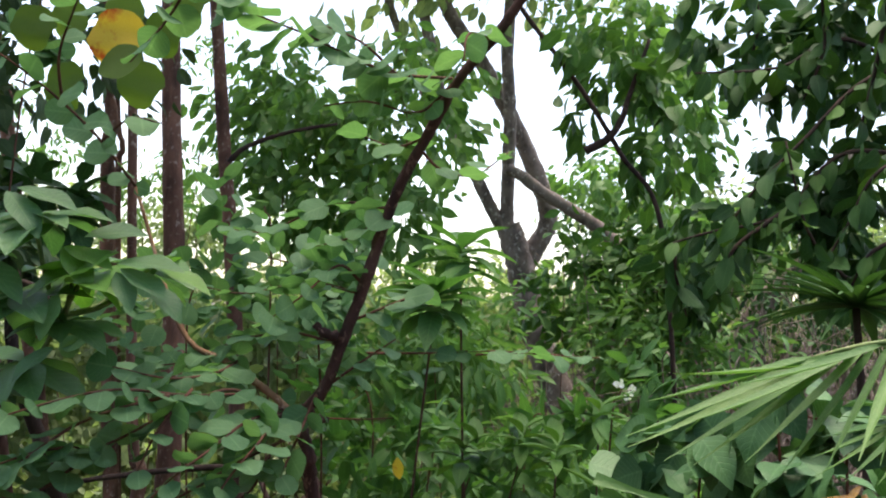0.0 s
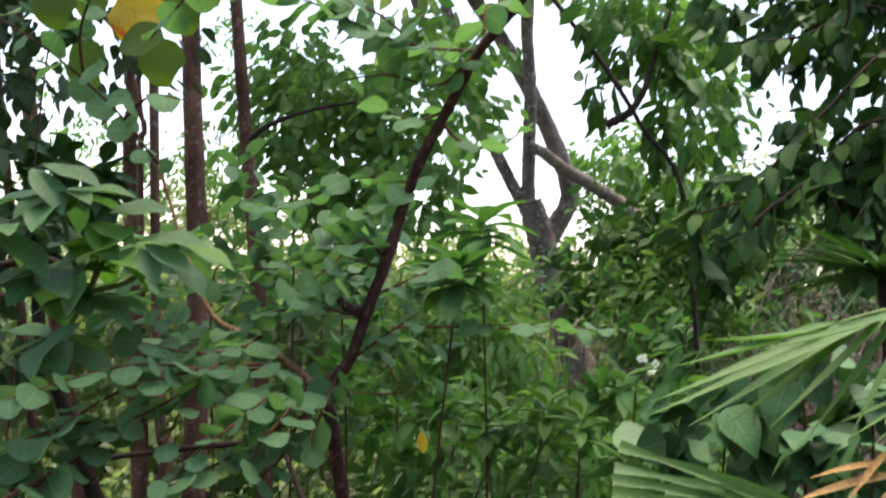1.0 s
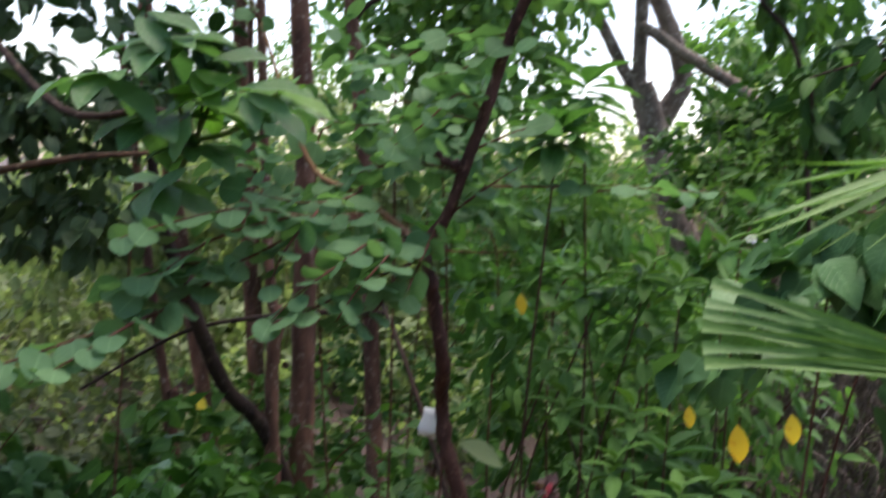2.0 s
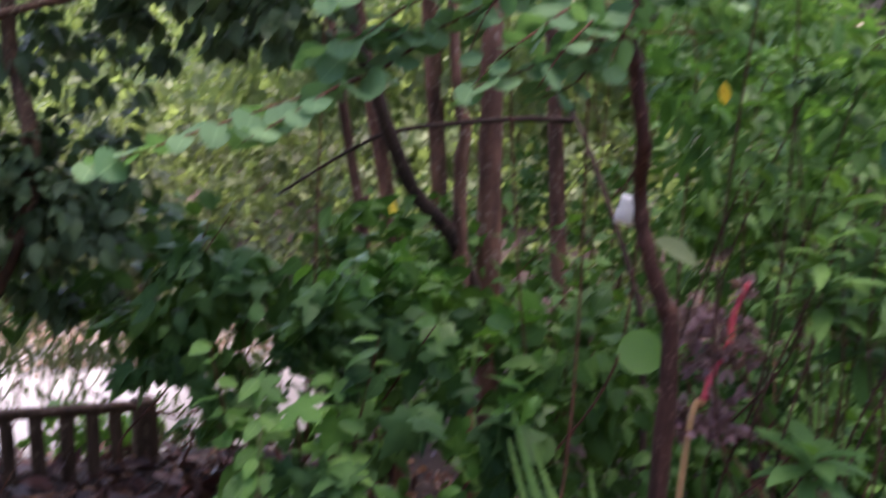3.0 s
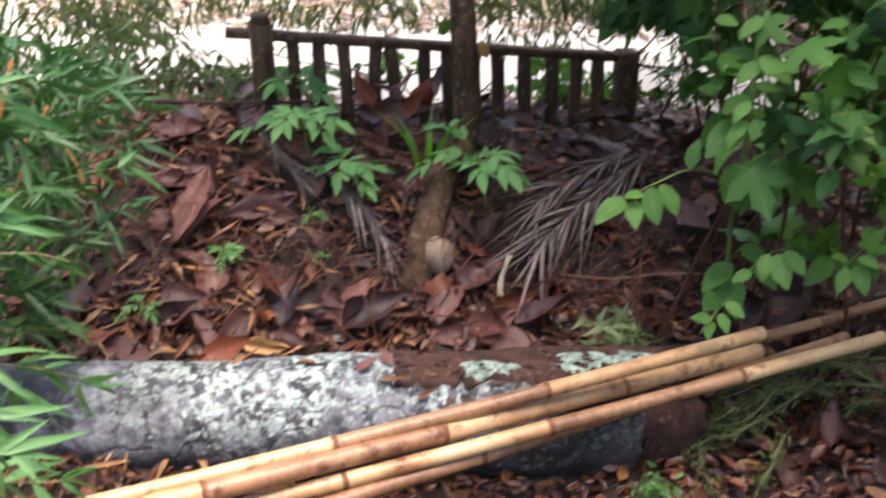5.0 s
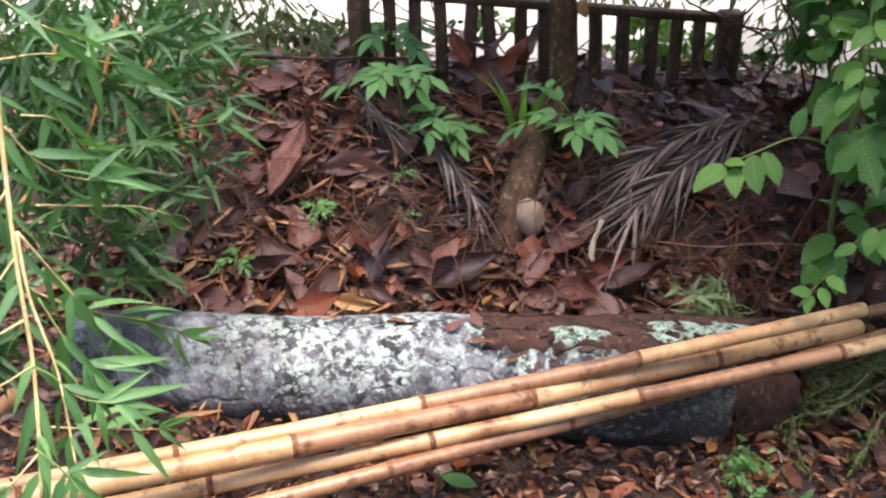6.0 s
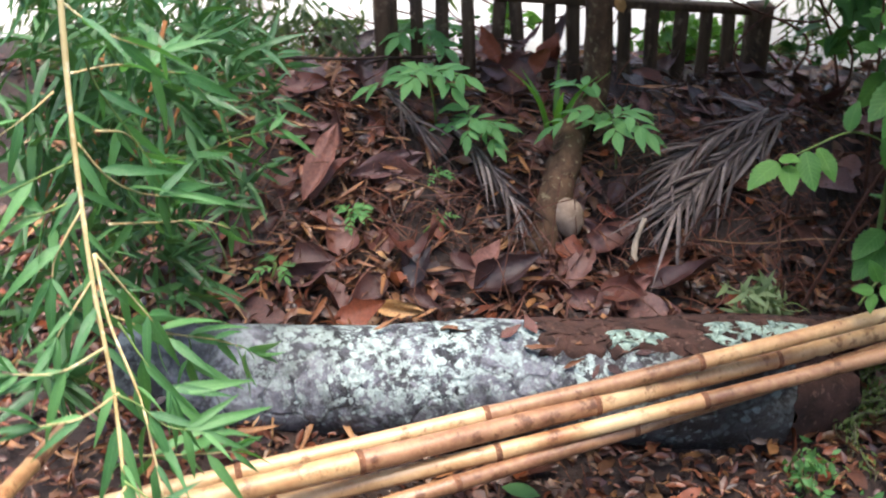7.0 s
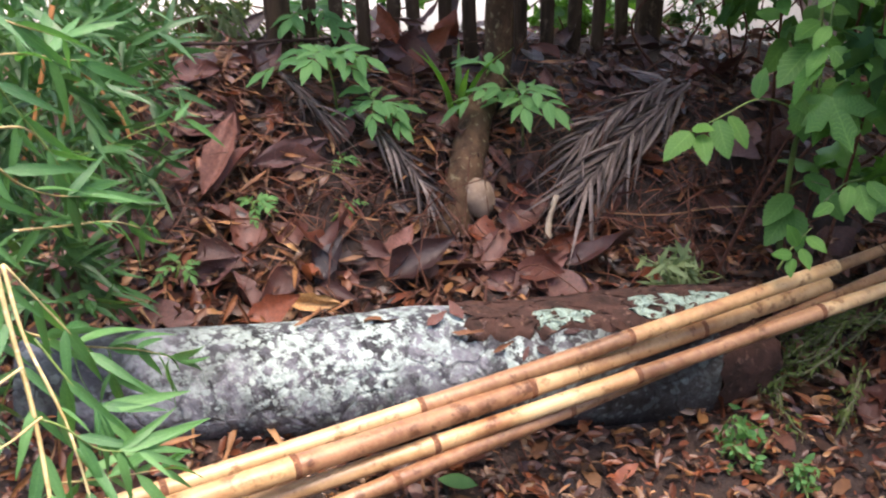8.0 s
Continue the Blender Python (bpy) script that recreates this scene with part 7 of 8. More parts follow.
# ---- broken branch on the bank's crest ----
crest_log = thing("fallen_branch", (-2.86, 1.02, 0.33), "thick broken length of tan weathered branch on the litter", "branch")
part("wood", tube([(-3.14, 0.86, 0.335), (-3.0, 0.93, 0.362), (-2.86, 1.02, 0.368), (-2.72, 1.15, 0.35)], 0.03, 0.022, 12, 0.25), M_TAN_WOOD, crest_log)
part("stub", tube([(-2.96, 0.955, 0.37), (-2.935, 0.93, 0.41), (-2.925, 0.925, 0.43)], 0.009, 0.006, 8, 0.15), M_TAN_WOOD, crest_log)


# ---- pale weed and mossy twigs by the poles ----
M_PALE_HERB = leaf_mat("pale_herb_green", (0.12, 0.17, 0.07), (0.26, 0.32, 0.16), 0.6, 0.3)
M_MOSSY_TWIG = bark_mat("mossy_twig_bark", (0.06, 0.058, 0.03), (0.16, 0.16, 0.08), (0.28, 0.29, 0.17), 40.0)
M_MOSS = leaf_mat("moss_green", (0.05, 0.08, 0.02), (0.15, 0.19, 0.06), 0.7, 0.3)


def make_tuft(name, label, foot, spread, n, m, twig_m, leaf, size, rise=0.12, dense=2, thick=0.0028, bend=0.02):
    foot = np.array(foot)
    foot[2] = ground(foot[0], foot[1])
    ob = thing(name, tuple(foot), label, "weed", "weeds")
    twigs, P, D = [], [], []
    for i in range(n):
        w = rng.random() * 6.28
        tip = foot + np.array([math.cos(w) * spread * rng.random(), math.sin(w) * spread * rng.random(), rise * (0.4 + rng.random())])
        mid = (foot + tip) / 2 + rng.normal(size=3) * bend + (0, 0, 0.02)
        twigs.append(tube([tuple(foot + rng.normal(size=3) * (0.02, 0.02, 0)), tuple(mid), tuple(tip)], thick, thick * 0.45, 5, steps=4))
        line = smooth_line([foot, mid, tip], 8)
        for q in line[6::2]:
            for _ in range(dense):
                P.append(q + rng.normal(size=3) * 0.008)
                D.append(rng.normal(size=3))
    part("twig_tangle", join(twigs), twig_m, ob, kind="stuff")
    P, D = np.array(P), np.array(D)
    part("foliage", many(leaf, P, D, rng.normal(size=P.shape) + (0, 0, 1), size * (0.6 + 0.8 * rng.random(len(P)))), m, ob, kind="stuff")


TINY = blade("ellipse", 3, 0.3, 0.2)
make_tuft("pale_weed", "pale grey-green wilting weed", (-1.503, 1.532, 0.136), 0.1, 22, M_PALE_HERB, M_PALE_HERB, blade("lance", 4, 0.4, 0.6, 0.0, 0.8), 0.045, 0.13)
make_tuft("green_weed", "small bright green weed in the litter", (-1.124, 1.313, 0.030), 0.07, 7, M_HERB, M_GREEN_STEM, TINY, 0.024, 0.07)
make_tuft("green_weed", "small bright green weed in the litter", (-1.008, 1.306, -0.019), 0.05, 5, M_HERB, M_GREEN_STEM, TINY, 0.02, 0.05)

def make_mossy_twigs(lines):
    """Thin arching twigs swept one way, with wisps of moss along them and short side twigs."""
    base = lines[0][2]
    ob = thing("mossy_twigs", (base[0], base[1], ground(base[0], base[1])), "heap of thin mossy green twigs lying by the poles", "twigs")
    P, D, fine = [], [], []
    for pts in lines:
        part("twig", tube(pts, 0.0034, 0.0016, 6, 0.2, 4), M_MOSSY_TWIG, ob)
        run = smooth_line([np.array(p) for p in pts], 10)
        for a, b in zip(run[:-1], run[1:]):
            way = unit(np.array(b) - np.array(a))
            if rng.random() < 0.28:
                tip = np.array(a) + way * (0.04 + 0.05 * rng.random()) + rng.normal(size=3) * (0.02, 0.02, 0.012)
                fine.append(tube([tuple(a), tuple((np.array(a) + tip) / 2 + rng.normal(size=3) * 0.006), tuple(tip)], 0.0016, 0.0008, 4, steps=3))
            for _ in range(4):
                P.append(np.array(a) + rng.normal(size=3) * 0.009)
                D.append(way + rng.normal(size=3) * 0.7)
    part("twig_tangle", join(fine), M_MOSSY_TWIG, ob, kind="stuff")
    P, D = np.array(P), np.array(D)
    part("moss", many(blade("lance", 3, 0.3, 0.3), P, D, rng.normal(size=P.shape) + (0, 0, 1), 0.012 + 0.016 * rng.random(len(P))), M_MOSS, ob, kind="stuff")


make_mossy_twigs([
    [(-1.083, 2.012, 0.054), (-1.165, 1.928, 0.05), (-1.224, 1.839, 0.031), (-1.27, 1.749, 0.008), (-1.28, 1.66, -0.018)],
    [(-1.027, 1.931, 0.034), (-1.119, 1.93, 0.039), (-1.181, 1.892, 0.032), (-1.224, 1.796, 0.014), (-1.256, 1.688, -0.004), (-1.299, 1.611, -0.024)],
    [(-1.034, 1.932, 0.04), (-1.114, 1.86, 0.032), (-1.166, 1.779, 0.02), (-1.208, 1.7, 0.008), (-1.222, 1.617, -0.009), (-1.231, 1.518, -0.025), (-1.205, 1.469, -0.03)],
    [(-1.092, 1.828, 0.03), (-1.164, 1.788, 0.029), (-1.194, 1.712, 0.011), (-1.221, 1.632, -0.01), (-1.259, 1.535, -0.019), (-1.311, 1.498, -0.033)],
    [(-1.136, 1.826, 0.04), (-1.145, 1.661, 0.018), (-1.159, 1.551, 0.006), (-1.194, 1.513, -0.01), (-1.173, 1.47, -0.02), (-1.089, 1.42, -0.032)],
    [(-1.073, 1.623, 0.026), (-1.048, 1.553, -0.002), (-1.035, 1.501, -0.032)],
    [(-1.01, 1.897, 0.031), (-1.051, 1.871, 0.006), (-1.063, 1.821, -0.032)],
    [(-1.079, 1.967, 0.045), (-1.171, 1.906, 0.044), (-1.206, 1.831, 0.027), (-1.223, 1.723, -0.006), (-1.256, 1.619, -0.031)],
    [(-1.178, 1.729, 0.037), (-1.17, 1.622, 0.009), (-1.216, 1.554, -0.015), (-1.23, 1.483, -0.03)],
    [(-1.12, 2.056, 0.068), (-1.153, 1.976, 0.054), (-1.196, 1.912, 0.033), (-1.211, 1.796, 0.004), (-1.231, 1.691, -0.02)],
])


# ---- strap grass and pink-flowered plant ----
def make_strap_grass(foot, n, length, label, m, way=None, lean=0.45):
    foot = np.array(foot)
    foot[2] = ground(foot[0], foot[1])
    ob = thing("strap_grass", tuple(foot), label, "grass")
    me = leaf_mesh("strap_blade", blade("strap", 10, 0.5, 0.45), m)
    for i in range(n):
        w = 2.4 * i if way is None else way + rng.uniform(-0.6, 0.6)
        leaf_ob(ob, "blade", me, Vector(foot) + Vector((0.03 * math.cos(w), 0.03 * math.sin(w), 0)), (lean * math.cos(w), lean * math.sin(w), 1), (math.cos(w) * -1, math.sin(w) * -1, 0.4), length * (0.7 + 0.4 * rng.random()))


make_strap_grass((-0.424, 1.847, 0.430), 10, 0.75, "clump of long arching strap-shaped grass", M_PALM, 2.2)
STRAPS = [((-0.516, 1.438, 0.792), (-0.646, 1.470, 1.049)), ((-0.481, 1.483, 0.783), (-0.622, 1.510, 0.977)), ((-0.454, 1.480, 0.794), (-0.516, 1.500, 0.962)), ((-0.614, 1.371, 0.787), (-0.685, 1.362, 0.892)), ((-0.438, 1.469, 0.805), (-0.463, 1.484, 0.892)), ((-0.508, 1.456, 0.665), (-0.679, 1.541, 0.961))]
low = Vector(STRAPS[0][0])
straps = thing("strap_grass", rest(low.x, low.y), "clump of tall pale green strap-shaped blades", "grass")
for k, (a, b) in enumerate(STRAPS):
    a, b = Vector(a), Vector(b)
    foot = rest(a.x * 0.7 + low.x * 0.3, a.y * 0.7 + low.y * 0.3, -0.02)
    mid = a.lerp(foot, 0.15)
    line = smooth_line([foot, mid, b], 8)
    side = Vector((0.75, 0.66, 0)).normalized()
    v, f = [], []
    for q, p in enumerate(line):
        w = 0.0075 * (0.8 + 0.5 * min(1.0, q / 6)) * min(1.0, 0.25 + 3.5 * (1 - q / (len(line) - 1)))
        p = Vector(p)
        v += [p - side * w, p + Vector((0.0, -0.004, 0.0)), p + side * w]
    n = len(line)
    f = [g for q in range(n - 1) for g in ((3 * q, 3 * q + 1, 3 * q + 4, 3 * q + 3), (3 * q + 1, 3 * q + 2, 3 * q + 5, 3 * q + 4))]
    part("blade", (v, f, 3 * n), M_PALM, straps)
make_strap_grass((-2.224, 1.510, 0.370), 6, 0.26, "tuft of upright strap-shaped grass", M_BRIGHT, None, 0.08)


def make_pink():
    foot = np.array((-0.493, 1.992, 0.683))
    foot[2] = ground(foot[0], foot[1])
    top = (-0.430, 2.253, 1.128)
    ob = thing("pink_stemmed_plant", tuple(foot), "plant with a pink-red flower stem and purplish leaves", "plant")
    m = bark_mat("pink_red_stem", (0.3, 0.03, 0.05), (0.5, 0.07, 0.09), (0.5, 0.2, 0.1), 30.0, rough=0.5, strength=0.2)
    low = bark_mat("tan_stem", (0.3, 0.16, 0.07), (0.45, 0.27, 0.12), (0.5, 0.3, 0.2), 30.0, rough=0.6)
    part("stem", tube([tuple(foot), (-0.484, 2.051, 0.804), (-0.471, 2.113, 0.888)], 0.008, 0.007, 8), low, ob, "tan lower stem")
    part("flower_stem", tube([(-0.471, 2.113, 0.888), (-0.464, 2.143, 0.944), (-0.444, 2.180, 1.002), (-0.447, 2.215, 1.057), top], 0.009, 0.006, 8, 0.15, 6, 0.5), m, ob, "pink-red flower stem")
    part("foliage", cloud(blade("ellipse", 4, 0.3, 0.3), [((-0.464, 2.198, 0.980), (0.1, 0.09, 0.12), 300), ((-0.455, 2.112, 0.853), (0.12, 0.09, 0.05), 170), ((-0.429, 2.257, 1.050), (0.05, 0.06, 0.07), 50)], 0.036, 0.2, 0.3), M_PINK, ob, kind="stuff")


make_pink()


def single_leaf(name, label, at, direction, normal, size, template, m):
    """One leaf that stands out, on a short stalk of its own down to the ground or its twig."""
    ob = thing(name, at, label, "leaf")
    part("blade", to_mesh("blade", template[0], template[1], m), m, ob)
    b = ob.children[0]
    b.matrix_basis = Matrix.Translation(at) @ frame_of(direction, normal) @ Matrix.Diagonal((size, size, size, 1))
    return ob


ROUND6 = blade("round", 8, 0.15, 0.15, 0.06)
single_leaf("yellowing_leaf", "large leaf turned yellow and red, hanging by its tip", (-0.906, 1.586, 2.347), (-0.2, -0.1, -1), (0, -1, 0.1), 0.105, blade("round", 10, 0.2, 0.2, 0.2), M_YELLOW)
single_leaf("broad_hanging_leaf", "broad thin green leaf hanging against the light", (-0.853, 1.551, 2.251), (-1, 0, -0.05), (0, -0.8, 0.45), 0.08, blade("round", 10, 0.1, 0.1, 0.05), M_OLIVE)
for (at, size) in (((-0.972, 1.721, 2.419), 0.1), ((-1.056, 1.664, 2.275), 0.09), ((-0.935, 1.737, 2.296), 0.09), ((-1.141, 1.691, 2.386), 0.085), ((-0.856, 1.741, 2.448), 0.09), ((-0.927, 1.782, 2.406), 0.09), ((-1.086, 1.751, 2.406), 0.08)):
    single_leaf("broad_hanging_leaf", "broad thin green leaf hanging against the light", at, (0.3 * rng.normal(), -0.2, -1), (0.2 * rng.normal(), -1, 0.2), size, blade("round", 9, 0.25, 0.3, 0.18), M_OLIVE)
for at, reach in [((-0.502, 2.131, 1.564), 0.05), ((-0.122, 1.913, 1.41), 0.045), ((-0.034, 1.863, 1.397), 0.075), ((0.055, 1.868, 1.427), 0.06)]:
    single_leaf("yellow_leaf", "yellow dying leaf among green ones", at, (0.15, 0, -1), (0.1, -1, 0.2), reach, blade("ellipse", 6, 0.2, 0.2), M_YELLOW)
single_leaf("round_green_leaf", "single large round green leaf", (-0.649, 2.051, 0.998), (1, 0, -0.15), (0, -0.9, 0.5), 0.1, ROUND6, M_BRIGHT)
single_leaf("grey_leaf", "pale grey-green dry leaf", (-0.643, 2.221, 1.199), (1, 0.2, -0.25), (0.1, -0.6, 0.8), 0.12, blade("ellipse", 6, 0.3, 0.3), M_PALE_HERB)
M_WHITE = leaf_mat("white_petal", (0.7, 0.72, 0.75), (0.85, 0.85, 0.82), 0.5, 0.3)
M_TAG = leaf_mat("white_plastic_tag", (0.8, 0.81, 0.83), (0.88, 0.88, 0.88), 0.4, 0.1)
for (at, size) in (((-0.612, 2.445, 1.386), 0.034), ((-0.073, 4.087, 1.652), 0.026), ((-0.034, 4.097, 1.611), 0.026), ((-0.018, 4.149, 1.636), 0.022)):
    ob = thing("white_flower", at, "small white flower among green leaves", "flower", "white flowers")
    for i in range(5):
        w = 6.28 * i / 5 + rng.random()
        leaf_ob(ob, "petal", leaf_mesh("petal", blade("round", 4, 0.4, 0.3), M_WHITE), Vector(at), (math.cos(w), -0.5 * rng.random(), math.sin(w)), (0.4 * rng.normal(), -1, 0.5), size * (0.6 + 0.4 * rng.random()))
at = Vector((-0.592, 1.854, 1.328))
ob = thing("white_tag", at, "small white plastic tag tied to the shrub's stem", "tag")
part("card", box(at - Vector((0.007, 0, 0.03)), at + Vector((0.005, 0, 0.026)), 0.023, 0.0015, (1, 0.35, 0.2)), M_TAG, ob)
part("tie", tube([tuple(at + Vector((0, 0, 0.022))), tuple(at + Vector((0.01, 0.004, 0.035))), tuple(at + Vector((0.026, 0.006, 0.03)))], 0.0012, 0.0012, 5, steps=4), M_TAG, ob)


# ---- leaf litter ----
def make_litter():
    n = 33000
    s = rng.uniform(-1.9, 1.3, n)
    u = rng.uniform(0.7, 3.35, n)
    at = np.array([along(a, b) for a, b in zip(s, u)])
    # gaps on the bank bare the dark soil, in place of shaded hollows
    keep = np.array([b < 2.15 or noise.noise(Vector((a * 4, b * 5, 9))) + 0.35 * noise.noise(Vector((a * 13, b * 13, 2))) > 0.0 for a, b in zip(s, u)])
    at = at[keep]
    n = len(at)
    at[:, 2] = [ground(x, y) + 0.004 + 0.035 * rng.random() ** 2 for x, y in at[:, :2]]
    d = rng.normal(size=(n, 3)) * (1, 1, 0.3)
    nrm = rng.normal(size=(n, 3)) * 0.45 + (0, 0, 1)
    k = int(n * 0.45)
    S = (0.014 + 0.05 * rng.random(n) ** 1.8) * (1.0 - 0.35 * (u[keep] < 1.75))
    bits = [many(curled("ellipse", 11, 4, 3), at[:k], d[:k], nrm[:k], S[:k] * 1.1),
            many(curled("egg", 5, 4, 3), at[k:2 * k], d[k:2 * k], nrm[k:2 * k], S[k:2 * k]),
            many(curled("lance", 8, 4, 3), at[2 * k:], d[2 * k:], nrm[2 * k:], S[2 * k:] * 1.3)]
    ob = thing("leaf_litter", along(0, 2.2, 0.1), "deep litter of small brown wet leaves and chips", "leaf litter", "", "stuff")
    part("small_leaves", join(bits), M_LITTER, ob, kind="stuff")
    q = 7000
    w, r = rng.uniform(0, 6.28, q), np.minimum(8.0, np.abs(rng.normal(0, 3.0, q)))
    at = np.stack([np.cos(w) * r - 0.4, np.sin(w) * r + 0.6, 0 * r], axis=1)
    at[:, 2] = [ground(x, y) + 0.004 + 0.015 * rng.random() for x, y in at[:, :2]]
    part("scattered_leaves", many(curled("ellipse", 14, 4, 3), at, rng.normal(size=(q, 3)) * (1, 1, 0.15), rng.normal(size=(q, 3)) * 0.3 + (0, 0, 1), 0.03 + 0.05 * rng.random(q)), M_LITTER, ob, kind="stuff")
    q = 5200
    s, u = rng.uniform(-6.0, 1.3, q), 5.75 - 0.95 * rng.random(q) ** 1.3
    at = np.array([along(a, b) for a, b in zip(s, u)])
    at[:, 2] = -0.025 + 0.03 * rng.random(q)
    part("verge_leaves", many(curled("ellipse", 14, 4, 3), at, rng.normal(size=(q, 3)) * (1, 1, 0.15), rng.normal(size=(q, 3)) * 0.35 + (0, 0, 1), 0.035 + 0.06 * rng.random(q)), M_VERGE, ob, "dry tan leaves drifted along the drive", "stuff")
    q = 520
    s, u = rng.normal(-0.95, 0.35, q), rng.uniform(0.9, 2.9, q)
    at = np.array([along(a, b) for a, b in zip(s, u)])
    at[:, 2] = [ground(x, y) + 0.02 + 0.03 * rng.random() for x, y in at[:, :2]]
    part("dry_bamboo_leaves", many(curled("bamboo", 3, 4, 3), at, rng.normal(size=(q, 3)) * (1, 1, 0.25), rng.normal(size=(q, 3)) * 0.5 + (0, 0, 1), 0.05 + 0.07 * rng.random(q)), M_STRAW, ob, "orange dry bamboo leaves", "stuff")
    q = 650
    s, u = rng.uniform(-1.2, 1.1, q), rng.uniform(0.75, 1.75, q)
    at = np.array([along(a, b) for a, b in zip(s, u)])
    at[:, 2] = [ground(x, y) + 0.012 + 0.03 * rng.random() for x, y in at[:, :2]]
    part("straw_chips", many(curled("lance", 6, 3, 3), at, rng.normal(size=(q, 3)) * (1, 1, 0.2), rng.normal(size=(q, 3)) * 0.4 + (0, 0, 1), 0.012 + 0.04 * rng.random(q) ** 2), M_STRAW, ob, "broken straw-coloured chips", "stuff")
    m = 520
    s, u = rng.uniform(-1.5, 1.0, m), rng.uniform(0.9, 3.2, m)
    sticks = []
    for a, b in zip(s, u):
        x, y, _ = along(a, b)
        w, l = rng.random() * 6.28, 0.05 + 0.12 * rng.random()
        z = ground(x, y) + 0.012 + 0.02 * rng.random()
        e = (x + math.cos(w) * l, y + math.sin(w) * l, ground(x + math.cos(w) * l, y + math.sin(w) * l) + 0.01 + 0.05 * rng.random())
        sticks.append(tube([(x, y, z), e], 0.0018, 0.001, 4, steps=2))
    for a, b in zip(rng.uniform(-1.3, 0.55, 130), rng.uniform(2.2, 2.62, 130)):
        x, y, _ = along(a, b)
        w, l, h = rng.random() * 6.28, 0.12 + 0.24 * rng.random(), 0.02 + 0.09 * rng.random()
        z = ground(x, y)
        x2, y2 = x + math.cos(w) * l, y + math.sin(w) * l
        sticks.append(tube([(x, y, z - 0.01), (x + 0.4 * (x2 - x), y + 0.4 * (y2 - y), z + h), (x2, y2, ground(x2, y2) + h * rng.random())], 0.0022, 0.0012, 5, steps=5))
    part("twigs", join(sticks), M_TWIG, ob, kind="stuff")


make_litter()
BIG_DRY = [to_mesh("dry_leaf", *curled(("egg", "ellipse", "egg", "heart")[i % 4], 20 + i), M_BIG_DRY) for i in range(12)]


def fallen(x, y, size, turn, tip=0.0, up=0.02, k=0):
    ob = tagged(new("fallen_leaf", BIG_DRY[k % len(BIG_DRY)]), "large curled red-brown fallen leaf on the litter", "fallen leaf", "fallen leaves")
    e = 0.05
    nrm = Vector((ground(x - e, y) - ground(x + e, y), ground(x, y - e) - ground(x, y + e), 2 * e)).normalized()
    d = Vector((math.cos(turn), math.sin(turn), tip))
    ob.matrix_basis = Matrix.Translation((x, y, ground(x, y) + up)) @ frame_of(d - nrm * d.dot(nrm) + Vector((0, 0, tip)), nrm + Vector(rng.normal(size=3) * 0.25)) @ Matrix.Diagonal((size, size, size, 1))


for k in range(230):
    a, b = rng.uniform(-1.4, 0.75), rng.uniform(1.85, 3.1)
    x, y, _ = along(a, b)
    fallen(x, y, rng.uniform(0.05, 0.15), rng.random() * 6.28, 0.4 * rng.normal(), 0.02 + 0.02 * rng.random(), k)
for k in range(40):
    a, b = rng.uniform(-1.0, 0.6), rng.uniform(1.1, 1.6)
    x, y, _ = along(a, b)
    fallen(x, y, rng.uniform(0.03, 0.07), rng.random() * 6.28, 0.0, 0.015, k)
for k, (at, size, turn, tip) in enumerate([((-1.975, 1.061, 0.016), 0.19, 1.1, 0.5), ((-1.772, 1.326, -0.003), 0.16, 0.6, 0.15), ((-1.748, 1.429, 0.011), 0.17, 0.9, 0.2), ((-1.909, 1.393, 0.048), 0.14, 1.4, 0.5), ((-2.370, 0.836, 0.184), 0.17, 1.1, 0.9), ((-2.394, 0.976, 0.216), 0.18, 0.7, 0.25), ((-2.554, 0.873, 0.285), 0.13, 0.4, 0.1), ((-2.414, 1.502, 0.277), 0.16, 2.2, 0.9), ((-2.478, 1.464, 0.285), 0.12, 2.0, 0.8), ((-2.703, 0.921, 0.358), 0.16, 0.7, 0.05)]):
    fallen(at[0], at[1], size, turn, tip, 0.03, k)
for k, (at, size, turn, tip) in enumerate([((-2.042, 0.897, 0.045), 0.1, 0.7, 0.1), ((-2.166, 0.515, 0.120), 0.14, 0.7, 0.1), ((-2.104, 0.944, 0.071), 0.13, 1.5, 0.4), ((-2.218, 0.699, 0.127), 0.13, 0.9, 0.2), ((-1.978, 1.499, 0.124), 0.11, 1.6, 0.6), ((-1.935, 1.878, 0.257), 0.1, 0.8, 0.1), ((-2.606, 1.810, 0.269), 0.14, 1.9, 0.8), ((-1.987, 1.330, 0.055), 0.1, 0.2, 0.1), ((-1.925, 1.142, 0.004), 0.1, 2.4, 0.2), ((-2.099, 1.075, 0.063), 0.1, 0.1, 0.2)]):
    fallen(at[0], at[1], size, turn, tip, 0.03, k)
g = Vector((-1.479, 0.774, -0.056))
single_leaf("green_fallen_leaf", "fresh green leaf fallen on the litter", (g.x, g.y, ground(g.x, g.y) + 0.035), (0.78, 0.62, 0), (-0.1, -0.15, 1), 0.08, blade("ellipse", 6, 0.15, 0.05), M_HERB)


# ---- heap, large single leaves and branches on the bank ----
M_PLUM = dry_leaf_mat("plum_brown_dry_leaf", [(0.075, 0.032, 0.032), (0.16, 0.075, 0.07), (0.11, 0.05, 0.05)], 0.45)
M_ROSY = dry_leaf_mat("rosy_brown_dry_leaf", [(0.24, 0.1, 0.075), (0.3, 0.13, 0.1), (0.2, 0.075, 0.055)], 0.5)
M_RUST = dry_leaf_mat("rust_red_dry_leaf", [(0.28, 0.06, 0.025), (0.2, 0.05, 0.025), (0.34, 0.1, 0.035)], 0.45)
